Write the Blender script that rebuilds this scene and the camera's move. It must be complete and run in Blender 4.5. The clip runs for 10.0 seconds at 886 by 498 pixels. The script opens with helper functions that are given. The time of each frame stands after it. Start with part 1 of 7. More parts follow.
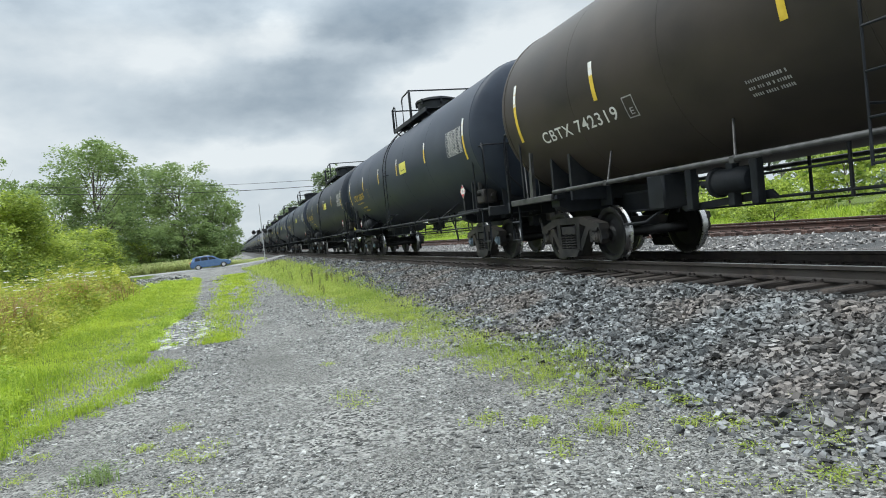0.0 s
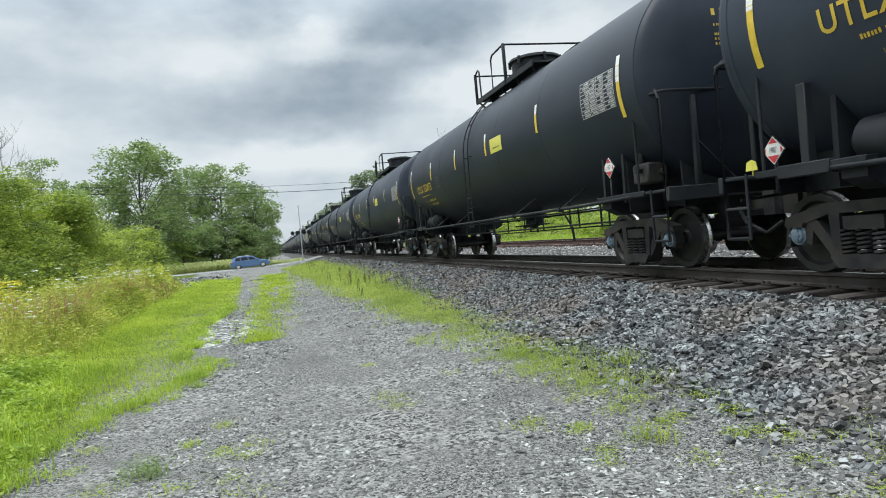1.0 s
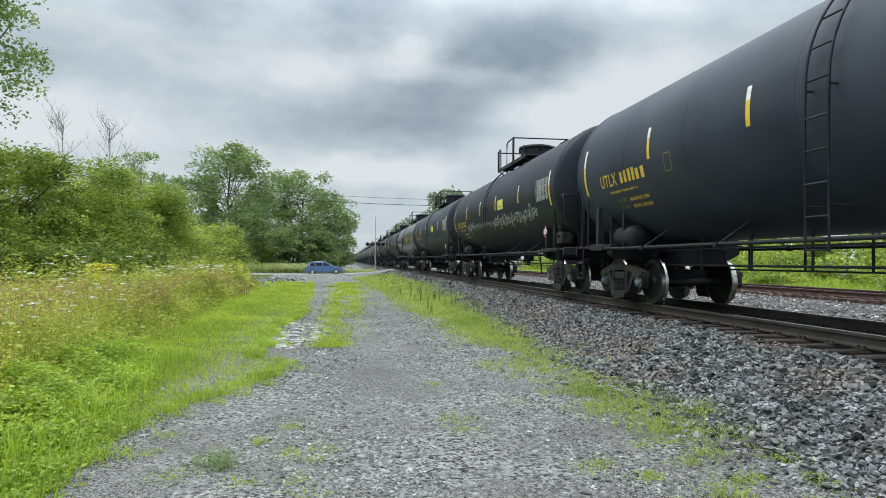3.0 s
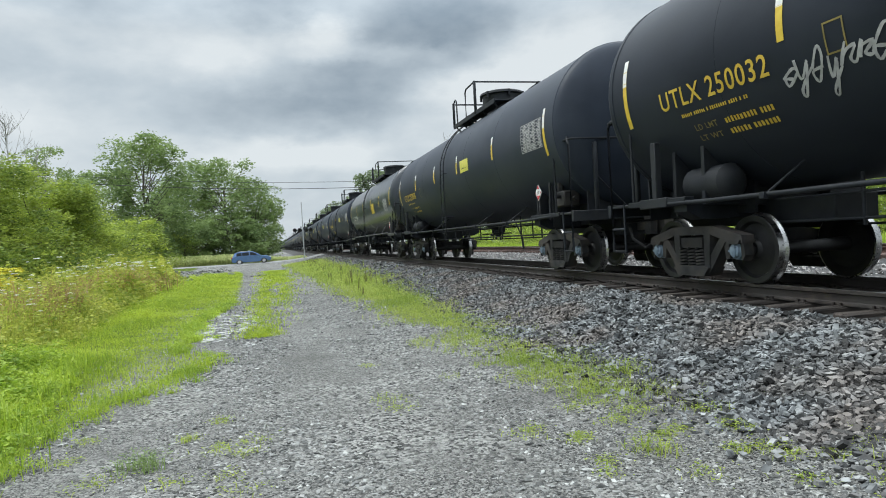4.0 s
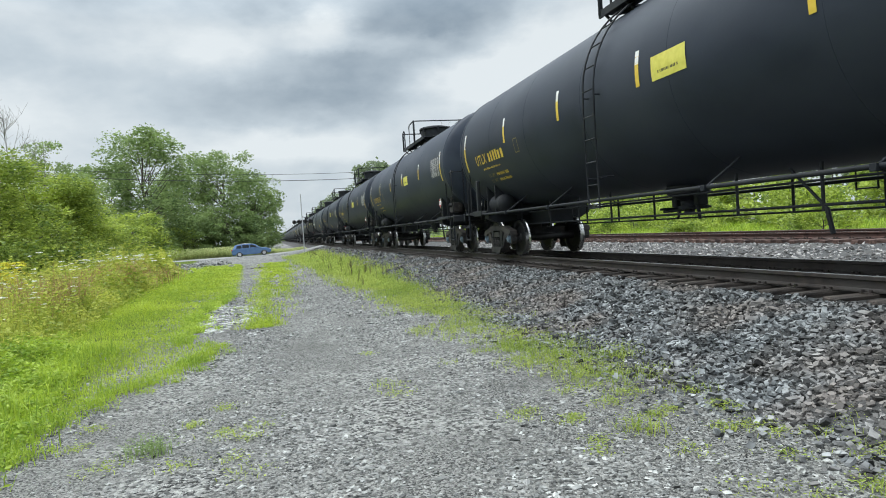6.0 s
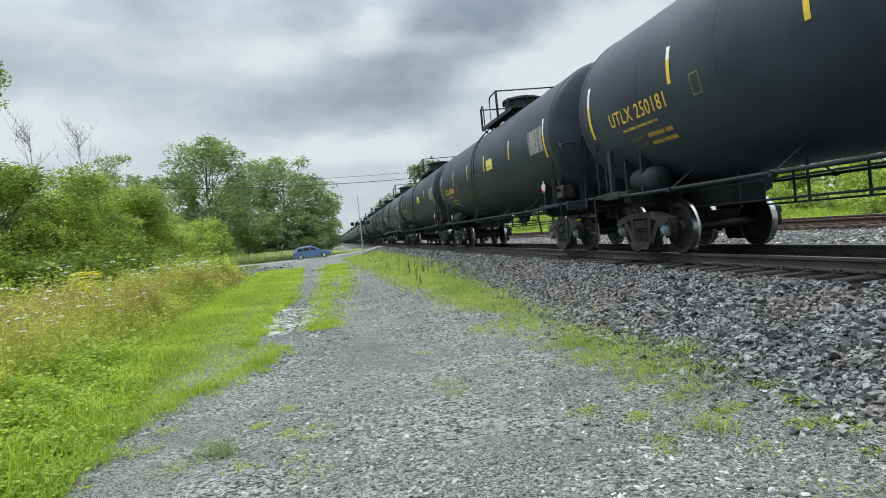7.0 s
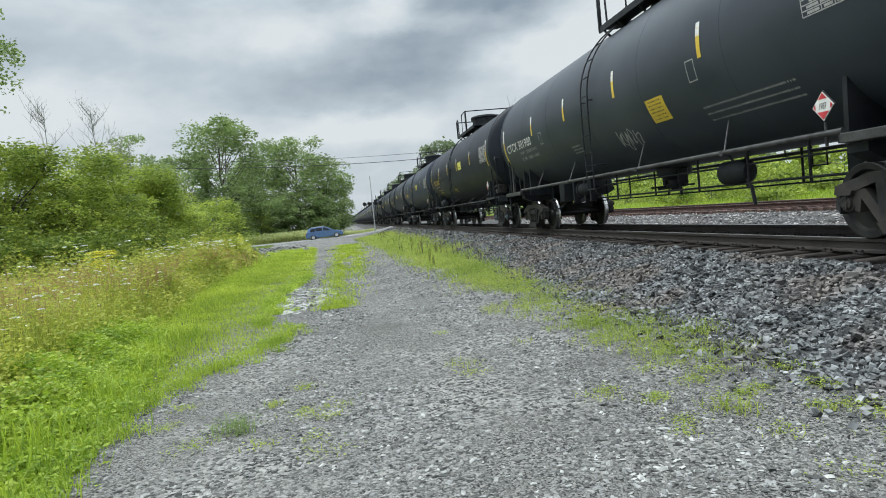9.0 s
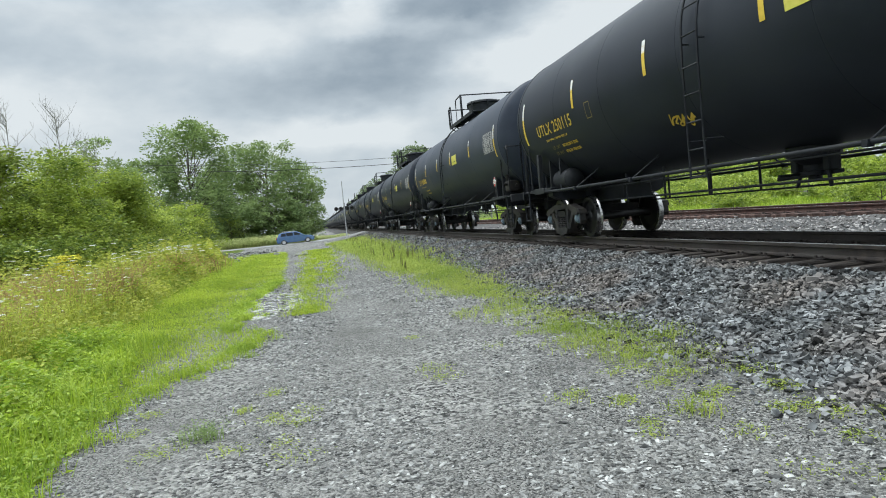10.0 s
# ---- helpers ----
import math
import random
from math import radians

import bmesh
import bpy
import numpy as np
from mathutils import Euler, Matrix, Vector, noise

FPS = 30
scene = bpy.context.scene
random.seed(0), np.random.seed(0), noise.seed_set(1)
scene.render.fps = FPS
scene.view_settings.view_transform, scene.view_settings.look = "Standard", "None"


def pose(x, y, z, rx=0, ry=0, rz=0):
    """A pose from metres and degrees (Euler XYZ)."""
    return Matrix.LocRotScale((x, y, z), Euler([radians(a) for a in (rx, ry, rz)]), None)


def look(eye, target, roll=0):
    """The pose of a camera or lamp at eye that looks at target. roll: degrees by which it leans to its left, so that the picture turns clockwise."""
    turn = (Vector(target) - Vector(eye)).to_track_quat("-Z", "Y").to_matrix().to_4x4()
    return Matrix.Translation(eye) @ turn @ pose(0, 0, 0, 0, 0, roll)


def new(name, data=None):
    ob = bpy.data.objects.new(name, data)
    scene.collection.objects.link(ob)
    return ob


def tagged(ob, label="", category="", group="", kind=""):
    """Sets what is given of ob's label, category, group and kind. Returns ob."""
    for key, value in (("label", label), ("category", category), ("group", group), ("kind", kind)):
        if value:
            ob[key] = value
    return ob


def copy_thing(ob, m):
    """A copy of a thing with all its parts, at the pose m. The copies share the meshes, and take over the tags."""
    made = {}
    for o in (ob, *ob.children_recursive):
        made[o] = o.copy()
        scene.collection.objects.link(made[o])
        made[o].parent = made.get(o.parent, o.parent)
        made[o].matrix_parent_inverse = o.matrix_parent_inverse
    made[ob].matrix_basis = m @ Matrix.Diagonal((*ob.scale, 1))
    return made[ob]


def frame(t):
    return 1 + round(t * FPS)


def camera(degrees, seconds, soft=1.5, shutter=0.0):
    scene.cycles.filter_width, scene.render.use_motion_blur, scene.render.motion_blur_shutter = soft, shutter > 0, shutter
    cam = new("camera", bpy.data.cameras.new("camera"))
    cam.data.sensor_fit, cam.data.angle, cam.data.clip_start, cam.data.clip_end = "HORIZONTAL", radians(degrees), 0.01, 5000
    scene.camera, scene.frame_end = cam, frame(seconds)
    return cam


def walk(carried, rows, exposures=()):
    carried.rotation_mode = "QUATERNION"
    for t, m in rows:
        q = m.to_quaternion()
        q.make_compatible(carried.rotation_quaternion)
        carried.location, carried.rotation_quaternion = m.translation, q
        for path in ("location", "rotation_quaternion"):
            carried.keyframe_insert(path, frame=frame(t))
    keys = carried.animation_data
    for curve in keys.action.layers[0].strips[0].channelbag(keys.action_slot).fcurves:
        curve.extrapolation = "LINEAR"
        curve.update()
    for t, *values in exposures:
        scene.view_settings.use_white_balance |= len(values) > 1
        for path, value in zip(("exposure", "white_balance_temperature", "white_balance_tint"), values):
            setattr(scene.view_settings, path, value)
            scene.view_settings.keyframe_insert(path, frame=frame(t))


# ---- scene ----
cam = camera(68.0, 10.0, soft=1.0)
PATH = [
    (0, (-6.067, 0.505, 0.823), (-5.464, 2.411, 0.765), -6.0),
    (0.5, (-6.071, 0.506, 0.826), (-5.492, 2.42, 0.787), -5.7),
    (1, (-6.128, 0.537, 0.83), (-5.628, 2.473, 0.791), -5.4),
    (1.5, (-6.261, 0.553, 0.848), (-6.013, 2.538, 0.846), -1.3),
    (2, (-6.235, 0.537, 0.869), (-5.971, 2.519, 0.928), 1.4),
    (3.3, (-6.208, 0.554, 0.847), (-5.877, 2.527, 0.869), -0.8),
    (3.5, (-6.182, 0.589, 0.878), (-5.801, 2.552, 0.887), -1.7),
    (4, (-6.155, 0.568, 0.835), (-5.658, 2.505, 0.804), -3.3),
    (4.5, (-6.161, 0.525, 0.786), (-5.575, 2.436, 0.731), -4.6),
    (5, (-6.169, 0.488, 0.817), (-5.56, 2.392, 0.762), -4.8),
    (5.5, (-6.202, 0.448, 0.823), (-5.63, 2.364, 0.768), -4.2),
    (6.8, (-6.069, 0.423, 0.823), (-5.713, 2.39, 0.756), -5.3),
    (7, (-6.13, 0.46, 0.828), (-5.805, 2.433, 0.775), -5.9),
    (7.5, (-6.156, 0.513, 0.831), (-5.9, 2.496, 0.801), -6.3),
    (8, (-6.167, 0.498, 0.83), (-5.919, 2.482, 0.789), -6.5),
    (8.5, (-6.145, 0.517, 0.809), (-5.88, 2.498, 0.732), -6.3),
    (9, (-6.158, 0.517, 0.815), (-5.875, 2.493, 0.707), -5.8),
    (9.5, (-6.16, 0.497, 0.815), (-5.842, 2.468, 0.703), -5.4),
    (10, (-6.152, 0.494, 0.815), (-5.784, 2.457, 0.714), -5.6),
]
walk(cam, [(t, look(eye, target, roll)) for t, eye, target, roll in PATH], [(0, 0.10), (1.0, 0.06), (2.0, -0.06), (3.5, -0.04), (4.5, 0.04), (5.5, 0.08), (7.0, -0.03), (8.5, -0.08), (10, 0.0)])

# ---- world, sun ----
world = bpy.data.worlds.new("overcast_sky")
scene.world = world
world.use_nodes = True
wn, wl = world.node_tree.nodes, world.node_tree.links
wn.clear()
w_out = wn.new("ShaderNodeOutputWorld")
w_bg = wn.new("ShaderNodeBackground")
w_sky = wn.new("ShaderNodeTexSky")
w_sky.sky_type = "NISHITA"
w_sky.sun_disc = False
SUN_EL, SUN_AZ = 62.0, 305.0   # degrees; azimuth from +y towards +x
w_sky.sun_elevation = radians(SUN_EL)
w_sky.sun_rotation = radians(SUN_AZ)
w_sky.dust_density = 3.0
w_tc = wn.new("ShaderNodeTexCoord")
w_sep = wn.new("ShaderNodeSeparateXYZ")
wl.new(w_tc.outputs["Generated"], w_sep.inputs[0])
# cloud cover: soft masses in the sky's own directions, flattened towards the horizon
w_h = wn.new("ShaderNodeMath"); w_h.operation = "MAXIMUM"; w_h.inputs[1].default_value = 0.0
wl.new(w_sep.outputs[2], w_h.inputs[0])
w_flat = wn.new("ShaderNodeVectorMath"); w_flat.operation = "MULTIPLY"
w_flat.inputs[1].default_value = (1.0, 1.0, 2.0)
wl.new(w_tc.outputs["Generated"], w_flat.inputs[0])


def w_math(op, a, b):
    t = wn.new("ShaderNodeMath"); t.operation = op
    for k, v in enumerate((a, b)):
        if isinstance(v, (int, float)):
            t.inputs[k].default_value = v
        else:
            wl.new(v, t.inputs[k])
    return t.outputs[0]


def w_cloud(scale, detail, rough):
    t = wn.new("ShaderNodeTexNoise")
    t.inputs["Scale"].default_value, t.inputs["Detail"].default_value, t.inputs["Roughness"].default_value = scale, detail, rough
    wl.new(w_flat.outputs[0], t.inputs["Vector"])
    return t


w_warp = w_cloud(7.0, 7.0, 0.6)
w_off = wn.new("ShaderNodeVectorMath"); w_off.operation = "MULTIPLY_ADD"
w_off.inputs[1].default_value = (0.11, 0.11, 0.06)
wl.new(w_warp.outputs["Color"], w_off.inputs[0]); wl.new(w_tc.outputs["Generated"], w_off.inputs[2])
# billows at two sizes, then the heavier bellies and the bright breaks between them: bearing, height, half-widths in degrees, weight
w_dark = w_math("ADD", 0.20, w_math("MULTIPLY", w_math("SUBTRACT", w_cloud(4.6, 6.0, 0.55).outputs["Fac"], 0.5), 0.75))
w_dark = w_math("ADD", w_dark, w_math("MULTIPLY", w_math("SUBTRACT", w_cloud(15.0, 5.0, 0.5).outputs["Fac"], 0.5), 0.36))
CLOUDS = ((8.5, 13.4, 7.5, 3.4, 0.42), (-1.5, 11.3, 12.0, 2.0, 0.34), (-11.5, 14.5, 8.0, 2.6, 0.20), (15.5, 18.2, 11.0, 3.4, 0.55), (1.5, 20.5, 5.5, 2.6, 0.40), (-13.0, 20.5, 9.0, 2.6, 0.36), (-24.0, 14.5, 8.0, 2.0, 0.20), (38.0, 20.0, 9.0, 4.0, 0.25),
          (5.6, 17.6, 3.6, 2.2, -0.50), (18.5, 12.6, 6.5, 2.4, -0.42), (2.0, 7.6, 9.0, 1.6, -0.34), (-22.0, 10.2, 7.0, 2.4, -0.28), (-4.5, 15.6, 8.0, 1.8, -0.30), (26.0, 15.5, 6.0, 3.0, -0.30), (11.0, 15.9, 7.0, 0.9, -0.25))
for az_, el_, wa, we, amt in CLOUDS:
    az_, el_ = radians(az_), radians(el_)
    ra, rb = math.sin(radians(wa)), math.sin(radians(we))
    w_v = wn.new("ShaderNodeVectorMath"); w_v.operation = "SUBTRACT"
    wl.new(w_off.outputs[0], w_v.inputs[0]); w_v.inputs[1].default_value = (math.sin(az_) * math.cos(el_) + 0.055, math.cos(az_) * math.cos(el_) + 0.055, math.sin(el_) + 0.03)
    w_s = wn.new("ShaderNodeVectorMath"); w_s.operation = "MULTIPLY"
    wl.new(w_v.outputs[0], w_s.inputs[0]); w_s.inputs[1].default_value = (1 / ra, 1 / ra, 1 / rb)
    w_l = wn.new("ShaderNodeVectorMath"); w_l.operation = "LENGTH"; wl.new(w_s.outputs[0], w_l.inputs[0])
    w_r = wn.new("ShaderNodeMapRange"); w_r.interpolation_type = "SMOOTHSTEP"
    w_r.inputs[1].default_value, w_r.inputs[2].default_value, w_r.inputs[3].default_value, w_r.inputs[4].default_value = 0.1, 1.35, amt, 0.0
    wl.new(w_l.outputs["Value"], w_r.inputs[0])
    w_dark = w_math("ADD", w_dark, w_r.outputs[0])
w_ramp = wn.new("ShaderNodeValToRGB")
w_ramp.color_ramp.elements[0].position = 0.0
w_ramp.color_ramp.elements[0].color = (0.76, 0.82, 0.85, 1)
w_ramp.color_ramp.elements[1].position = 0.95
w_ramp.color_ramp.elements[1].color = (0.22, 0.29, 0.36, 1)
w_e = w_ramp.color_ramp.elements.new(0.35)
w_e.color = (0.54, 0.62, 0.68, 1)
wl.new(w_dark, w_ramp.inputs[0])
w_mul = wn.new("ShaderNodeVectorMath"); w_mul.operation = "SCALE"
w_mul.inputs["Scale"].default_value = 0.10
wl.new(w_sky.outputs[0], w_mul.inputs[0])
w_mix = wn.new("ShaderNodeMix"); w_mix.data_type = "RGBA"
w_mix.inputs[0].default_value = 0.95
wl.new(w_mul.outputs[0], w_mix.inputs[6])
wl.new(w_ramp.outputs[0], w_mix.inputs[7])
# an overcast sky is about three times brighter overhead than at the horizon
w_zen = wn.new("ShaderNodeMapRange")
w_zen.inputs[1].default_value, w_zen.inputs[2].default_value = 0.30, 0.95
w_zen.inputs[3].default_value, w_zen.inputs[4].default_value = 1.0, 4.0
wl.new(w_h.outputs[0], w_zen.inputs[0])
w_bri = wn.new("ShaderNodeVectorMath"); w_bri.operation = "SCALE"
wl.new(w_mix.outputs[2], w_bri.inputs[0]); wl.new(w_zen.outputs[0], w_bri.inputs["Scale"])
wl.new(w_bri.outputs[0], w_bg.inputs["Color"])
w_bg.inputs["Strength"].default_value = 1.0
wl.new(w_bg.outputs[0], w_out.inputs[0])

sun = new("sun", bpy.data.lights.new("sun", "SUN"))
sun.data.energy = 1.5
sun.data.angle = radians(25)
sun.data.color = (0.97, 0.985, 0.93)
sd = Vector((math.sin(radians(SUN_AZ)) * math.cos(radians(SUN_EL)), math.cos(radians(SUN_AZ)) * math.cos(radians(SUN_EL)), math.sin(radians(SUN_EL))))
sun.matrix_world = look(sd * 100, (0, 0, 0))

# ---- materials ----
def mat_new(name):
    m = bpy.data.materials.new(name)
    m.use_nodes = True
    return m, m.node_tree.nodes, m.node_tree.links, m.node_tree.nodes["Principled BSDF"]


def surface(name, c1, c2, scale=8.0, rough=(0.7, 0.9), metal=0.0, bump=0.2, bump_scale=None, island=0.0, obj_rand=0.0, c3=None, big=0.6, bump_dist=0.01, spec=0.5, detail=6.0, stretch=(1, 1, 1), ramp=(0.35, 0.65)):
    """Two colours mixed by noise at two sizes, with optional change from piece to piece."""
    m, n, l, b = mat_new(name)
    tc = n.new("ShaderNodeTexCoord")
    mp = n.new("ShaderNodeMapping"); mp.inputs["Scale"].default_value = stretch
    l.new(tc.outputs["Object"], mp.inputs[0])
    a = n.new("ShaderNodeTexNoise"); a.inputs["Scale"].default_value = scale; a.inputs["Detail"].default_value = detail
    l.new(mp.outputs[0], a.inputs["Vector"])
    r = n.new("ShaderNodeValToRGB")
    r.color_ramp.elements[0].position, r.color_ramp.elements[1].position = ramp
    r.color_ramp.elements[0].color, r.color_ramp.elements[1].color = (*c1, 1), (*c2, 1)
    l.new(a.outputs["Fac"], r.inputs[0])
    col = r.outputs[0]
    if c3:
        g = n.new("ShaderNodeTexNoise"); g.inputs["Scale"].default_value = big; g.inputs["Detail"].default_value = 4
        l.new(mp.outputs[0], g.inputs["Vector"])
        gr = n.new("ShaderNodeValToRGB"); gr.color_ramp.elements[0].position = 0.45; gr.color_ramp.elements[1].position = 0.62
        l.new(g.outputs["Fac"], gr.inputs[0])
        mx = n.new("ShaderNodeMix"); mx.data_type = "RGBA"
        l.new(gr.outputs[0], mx.inputs[0]); l.new(col, mx.inputs[6]); mx.inputs[7].default_value = (*c3, 1)
        col = mx.outputs[2]
    if island or obj_rand:
        if island:
            gi = n.new("ShaderNodeNewGeometry"); src = gi.outputs["Random Per Island"]; amt = island
        else:
            gi = n.new("ShaderNodeObjectInfo"); src = gi.outputs["Random"]; amt = obj_rand
        mr = n.new("ShaderNodeMapRange"); mr.inputs[3].default_value = 1 - amt; mr.inputs[4].default_value = 1 + amt
        l.new(src, mr.inputs[0])
        hs = n.new("ShaderNodeHueSaturation"); l.new(mr.outputs[0], hs.inputs["Value"]); l.new(col, hs.inputs["Color"])
        col = hs.outputs[0]
    l.new(col, b.inputs["Base Color"])
    rr = n.new("ShaderNodeMapRange"); rr.inputs[3].default_value, rr.inputs[4].default_value = rough
    l.new(a.outputs["Fac"], rr.inputs[0]); l.new(rr.outputs[0], b.inputs["Roughness"])
    b.inputs["Metallic"].default_value = metal
    b.inputs["Specular IOR Level"].default_value = spec
    if bump:
        bn = n.new("ShaderNodeTexNoise"); bn.inputs["Scale"].default_value = bump_scale or scale * 4; bn.inputs["Detail"].default_value = 4
        l.new(mp.outputs[0], bn.inputs["Vector"])
        bp = n.new("ShaderNodeBump"); bp.inputs["Strength"].default_value = bump; bp.inputs["Distance"].default_value = bump_dist
        l.new(bn.outputs["Fac"], bp.inputs["Height"]); l.new(bp.outputs[0], b.inputs["Normal"])
    return m


def leafy(name, c1, c2, rough=0.55, trans=0.25, big=0.15, isl=0.45, ends=(0.45, 0.95)):
    """Foliage: colour by piece and by large patches, a little light let through."""
    m, n, l, b = mat_new(name)
    gi = n.new("ShaderNodeNewGeometry")
    tc = n.new("ShaderNodeTexCoord")
    a = n.new("ShaderNodeTexNoise"); a.inputs["Scale"].default_value = big; a.inputs["Detail"].default_value = 5
    l.new(tc.outputs["Object"], a.inputs["Vector"])
    ad = n.new("ShaderNodeMath"); ad.operation = "MULTIPLY_ADD"; ad.inputs[1].default_value = isl
    l.new(gi.outputs["Random Per Island"], ad.inputs[0]); l.new(a.outputs["Fac"], ad.inputs[2])
    r = n.new("ShaderNodeValToRGB")
    r.color_ramp.elements[0].position, r.color_ramp.elements[1].position = ends
    r.color_ramp.elements[0].color, r.color_ramp.elements[1].color = (*c1, 1), (*c2, 1)
    l.new(ad.outputs[0], r.inputs[0])
    l.new(r.outputs[0], b.inputs["Base Color"])
    b.inputs["Roughness"].default_value = rough
    tr = n.new("ShaderNodeBsdfTranslucent"); l.new(r.outputs[0], tr.inputs["Color"])
    mx = n.new("ShaderNodeMixShader"); mx.inputs[0].default_value = trans
    l.new(b.outputs[0], mx.inputs[1]); l.new(tr.outputs[0], mx.inputs[2])
    l.new(mx.outputs[0], n["Material Output"].inputs[0])
    return m


M_TANK = surface("black_tank_paint", (0.0185, 0.0240, 0.0355), (0.0290, 0.0365, 0.0520), 1.2, (0.40, 0.54), 0, 0.05, 30, obj_rand=0.35, c3=(0.036, 0.043, 0.057), big=0.5, spec=0.17, stretch=(1, 0.6, 1))
M_TANK_BROWN = surface("weathered_black_tank_paint", (0.030, 0.026, 0.023), (0.052, 0.043, 0.036), 1.2, (0.40, 0.55), 0, 0.05, 30, c3=(0.060, 0.049, 0.041), big=0.5, spec=0.2, stretch=(1, 0.6, 1))
M_TANK_GREY = surface("glossy_black_tank_paint", (0.025, 0.031, 0.040), (0.036, 0.043, 0.053), 1.2, (0.26, 0.36), 0, 0.03, 30, c3=(0.040, 0.047, 0.057), big=0.5, spec=0.42)
M_TANK_GREY.node_tree.nodes["Principled BSDF"].inputs["Coat Weight"].default_value = 0.22
M_TANK_GREY.node_tree.nodes["Principled BSDF"].inputs["Coat Roughness"].default_value = 0.07
M_TANK_FADED = surface("faded_black_tank_paint", (0.030, 0.038, 0.049), (0.047, 0.057, 0.071), 1.2, (0.38, 0.50), 0, 0.05, 30, c3=(0.054, 0.064, 0.077), big=0.5, spec=0.2, stretch=(1, 0.6, 1))
M_STEEL = surface("dusty_black_steel", (0.0070, 0.0088, 0.0125), (0.017, 0.0205, 0.0265), 5, (0.5, 0.75), 0.0, 0.15, 40, c3=(0.022, 0.024, 0.027), big=1.5, spec=0.30)
M_FRAME = surface("grimy_cast_steel", (0.014, 0.0145, 0.0155), (0.038, 0.0375, 0.039), 6, (0.55, 0.8), 0.0, 0.3, 50, obj_rand=0.45, c3=(0.052, 0.046, 0.042), big=2.5, spec=0.3)
M_WHEEL = surface("wheel_steel", (0.013, 0.0135, 0.0145), (0.030, 0.030, 0.031), 5, (0.4, 0.6), 0.3, 0.1, 40)
M_TREAD = surface("polished_tread_steel", (0.34, 0.34, 0.34), (0.52, 0.52, 0.52), 14, (0.22, 0.34), 1.0, 0.0)
M_PIPE = surface("worn_grey_steel_pipe", (0.03, 0.03, 0.031), (0.085, 0.085, 0.086), 6, (0.4, 0.6), 0.3, 0.1)
M_CAP = surface("blue_grey_bearing_cap", (0.10, 0.15, 0.20), (0.20, 0.26, 0.32), 12, (0.4, 0.6), 0.1, 0.1)
M_YELLOW = surface("yellow_reflective_film", (0.62, 0.42, 0.03), (0.72, 0.52, 0.06), 10, (0.4, 0.55), 0, 0)
M_LIME = surface("yellow_label_film", (0.60, 0.55, 0.08), (0.70, 0.64, 0.12), 10, (0.4, 0.55), 0, 0)
M_WHITE = surface("white_film", (0.66, 0.66, 0.64), (0.78, 0.78, 0.76), 10, (0.5, 0.6), 0, 0)
M_GREYPAINT = surface("faded_white_paint", (0.30, 0.30, 0.30), (0.45, 0.45, 0.45), 10, (0.6, 0.7), 0, 0)
M_RED = surface("red_film", (0.50, 0.03, 0.04), (0.58, 0.05, 0.06), 10, (0.5, 0.6), 0, 0)
M_BLACKPRINT = surface("black_print", (0.02, 0.02, 0.02), (0.03, 0.03, 0.03), 10, (0.5, 0.6), 0, 0)
M_GOLD = surface("gold_stencil_paint", (0.55, 0.36, 0.03), (0.66, 0.46, 0.06), 6, (0.5, 0.6), 0, 0)
M_GOLD_FAINT = surface("faded_gold_stencil_paint", (0.16, 0.125, 0.035), (0.26, 0.20, 0.055), 6, (0.5, 0.6), 0, 0)
M_RAIL = surface("rusty_rail_side", (0.022, 0.018, 0.017), (0.052, 0.041, 0.036), 7, (0.6, 0.85), 0.1, 0.3, 40, c3=(0.045, 0.040, 0.037), big=1.2)
M_RAILTOP = surface("rail_running_surface", (0.16, 0.16, 0.16), (0.28, 0.28, 0.28), 9, (0.22, 0.4), 0.9, 0.05, stretch=(8, 0.4, 1))
M_TIE = surface("weathered_creosote_wood", (0.016, 0.013, 0.012), (0.050, 0.041, 0.036), 7, (0.75, 0.92), 0, 0.7, 24, obj_rand=0.4, c3=(0.075, 0.062, 0.054), big=1.6, stretch=(0.5, 7, 3))
M_STONE = surface("crushed_grey_limestone", (0.060, 0.065, 0.068), (0.235, 0.245, 0.248), 7, (0.7, 0.95), 0, 0.3, 60, island=0.95, c3=(0.158, 0.142, 0.131), big=0.8)
M_STONE_PALE = surface("pale_crushed_stone", (0.16, 0.15, 0.145), (0.42, 0.40, 0.385), 7, (0.7, 0.95), 0, 0.3, 60, island=0.7)
M_RAIL_RED = surface("red_rusted_rail_side", (0.045, 0.022, 0.018), (0.11, 0.058, 0.046), 7, (0.7, 0.9), 0.1, 0.3, 40, c3=(0.07, 0.042, 0.035), big=1.2)
M_TIE_RED = surface("dry_reddish_tie_wood", (0.05, 0.028, 0.022), (0.15, 0.092, 0.075), 7, (0.75, 0.92), 0, 0.7, 24, obj_rand=0.4, stretch=(0.5, 7, 3))
M_MUD = surface("wet_dark_mud", (0.035, 0.034, 0.030), (0.10, 0.095, 0.085), 9, (0.3, 0.6), 0, 0.4, 40, island=0.5)
M_PEBBLE = surface("pale_gravel_stone", (0.085, 0.087, 0.084), (0.33, 0.332, 0.318), 10, (0.7, 0.95), 0, 0.3, 80, island=0.75)

# ---- mesh helpers ----
def mesh_of(name, bm, mat, smooth=None):
    me = bpy.data.meshes.new(name)
    bmesh.ops.recalc_face_normals(bm, faces=bm.faces)
    bm.to_mesh(me)
    bm.free()
    for mm in (mat if isinstance(mat, (list, tuple)) else [mat]):
        me.materials.append(mm)
    if smooth is not None:
        me.shade_smooth()
        me.set_sharp_from_angle(angle=radians(smooth))
    return me


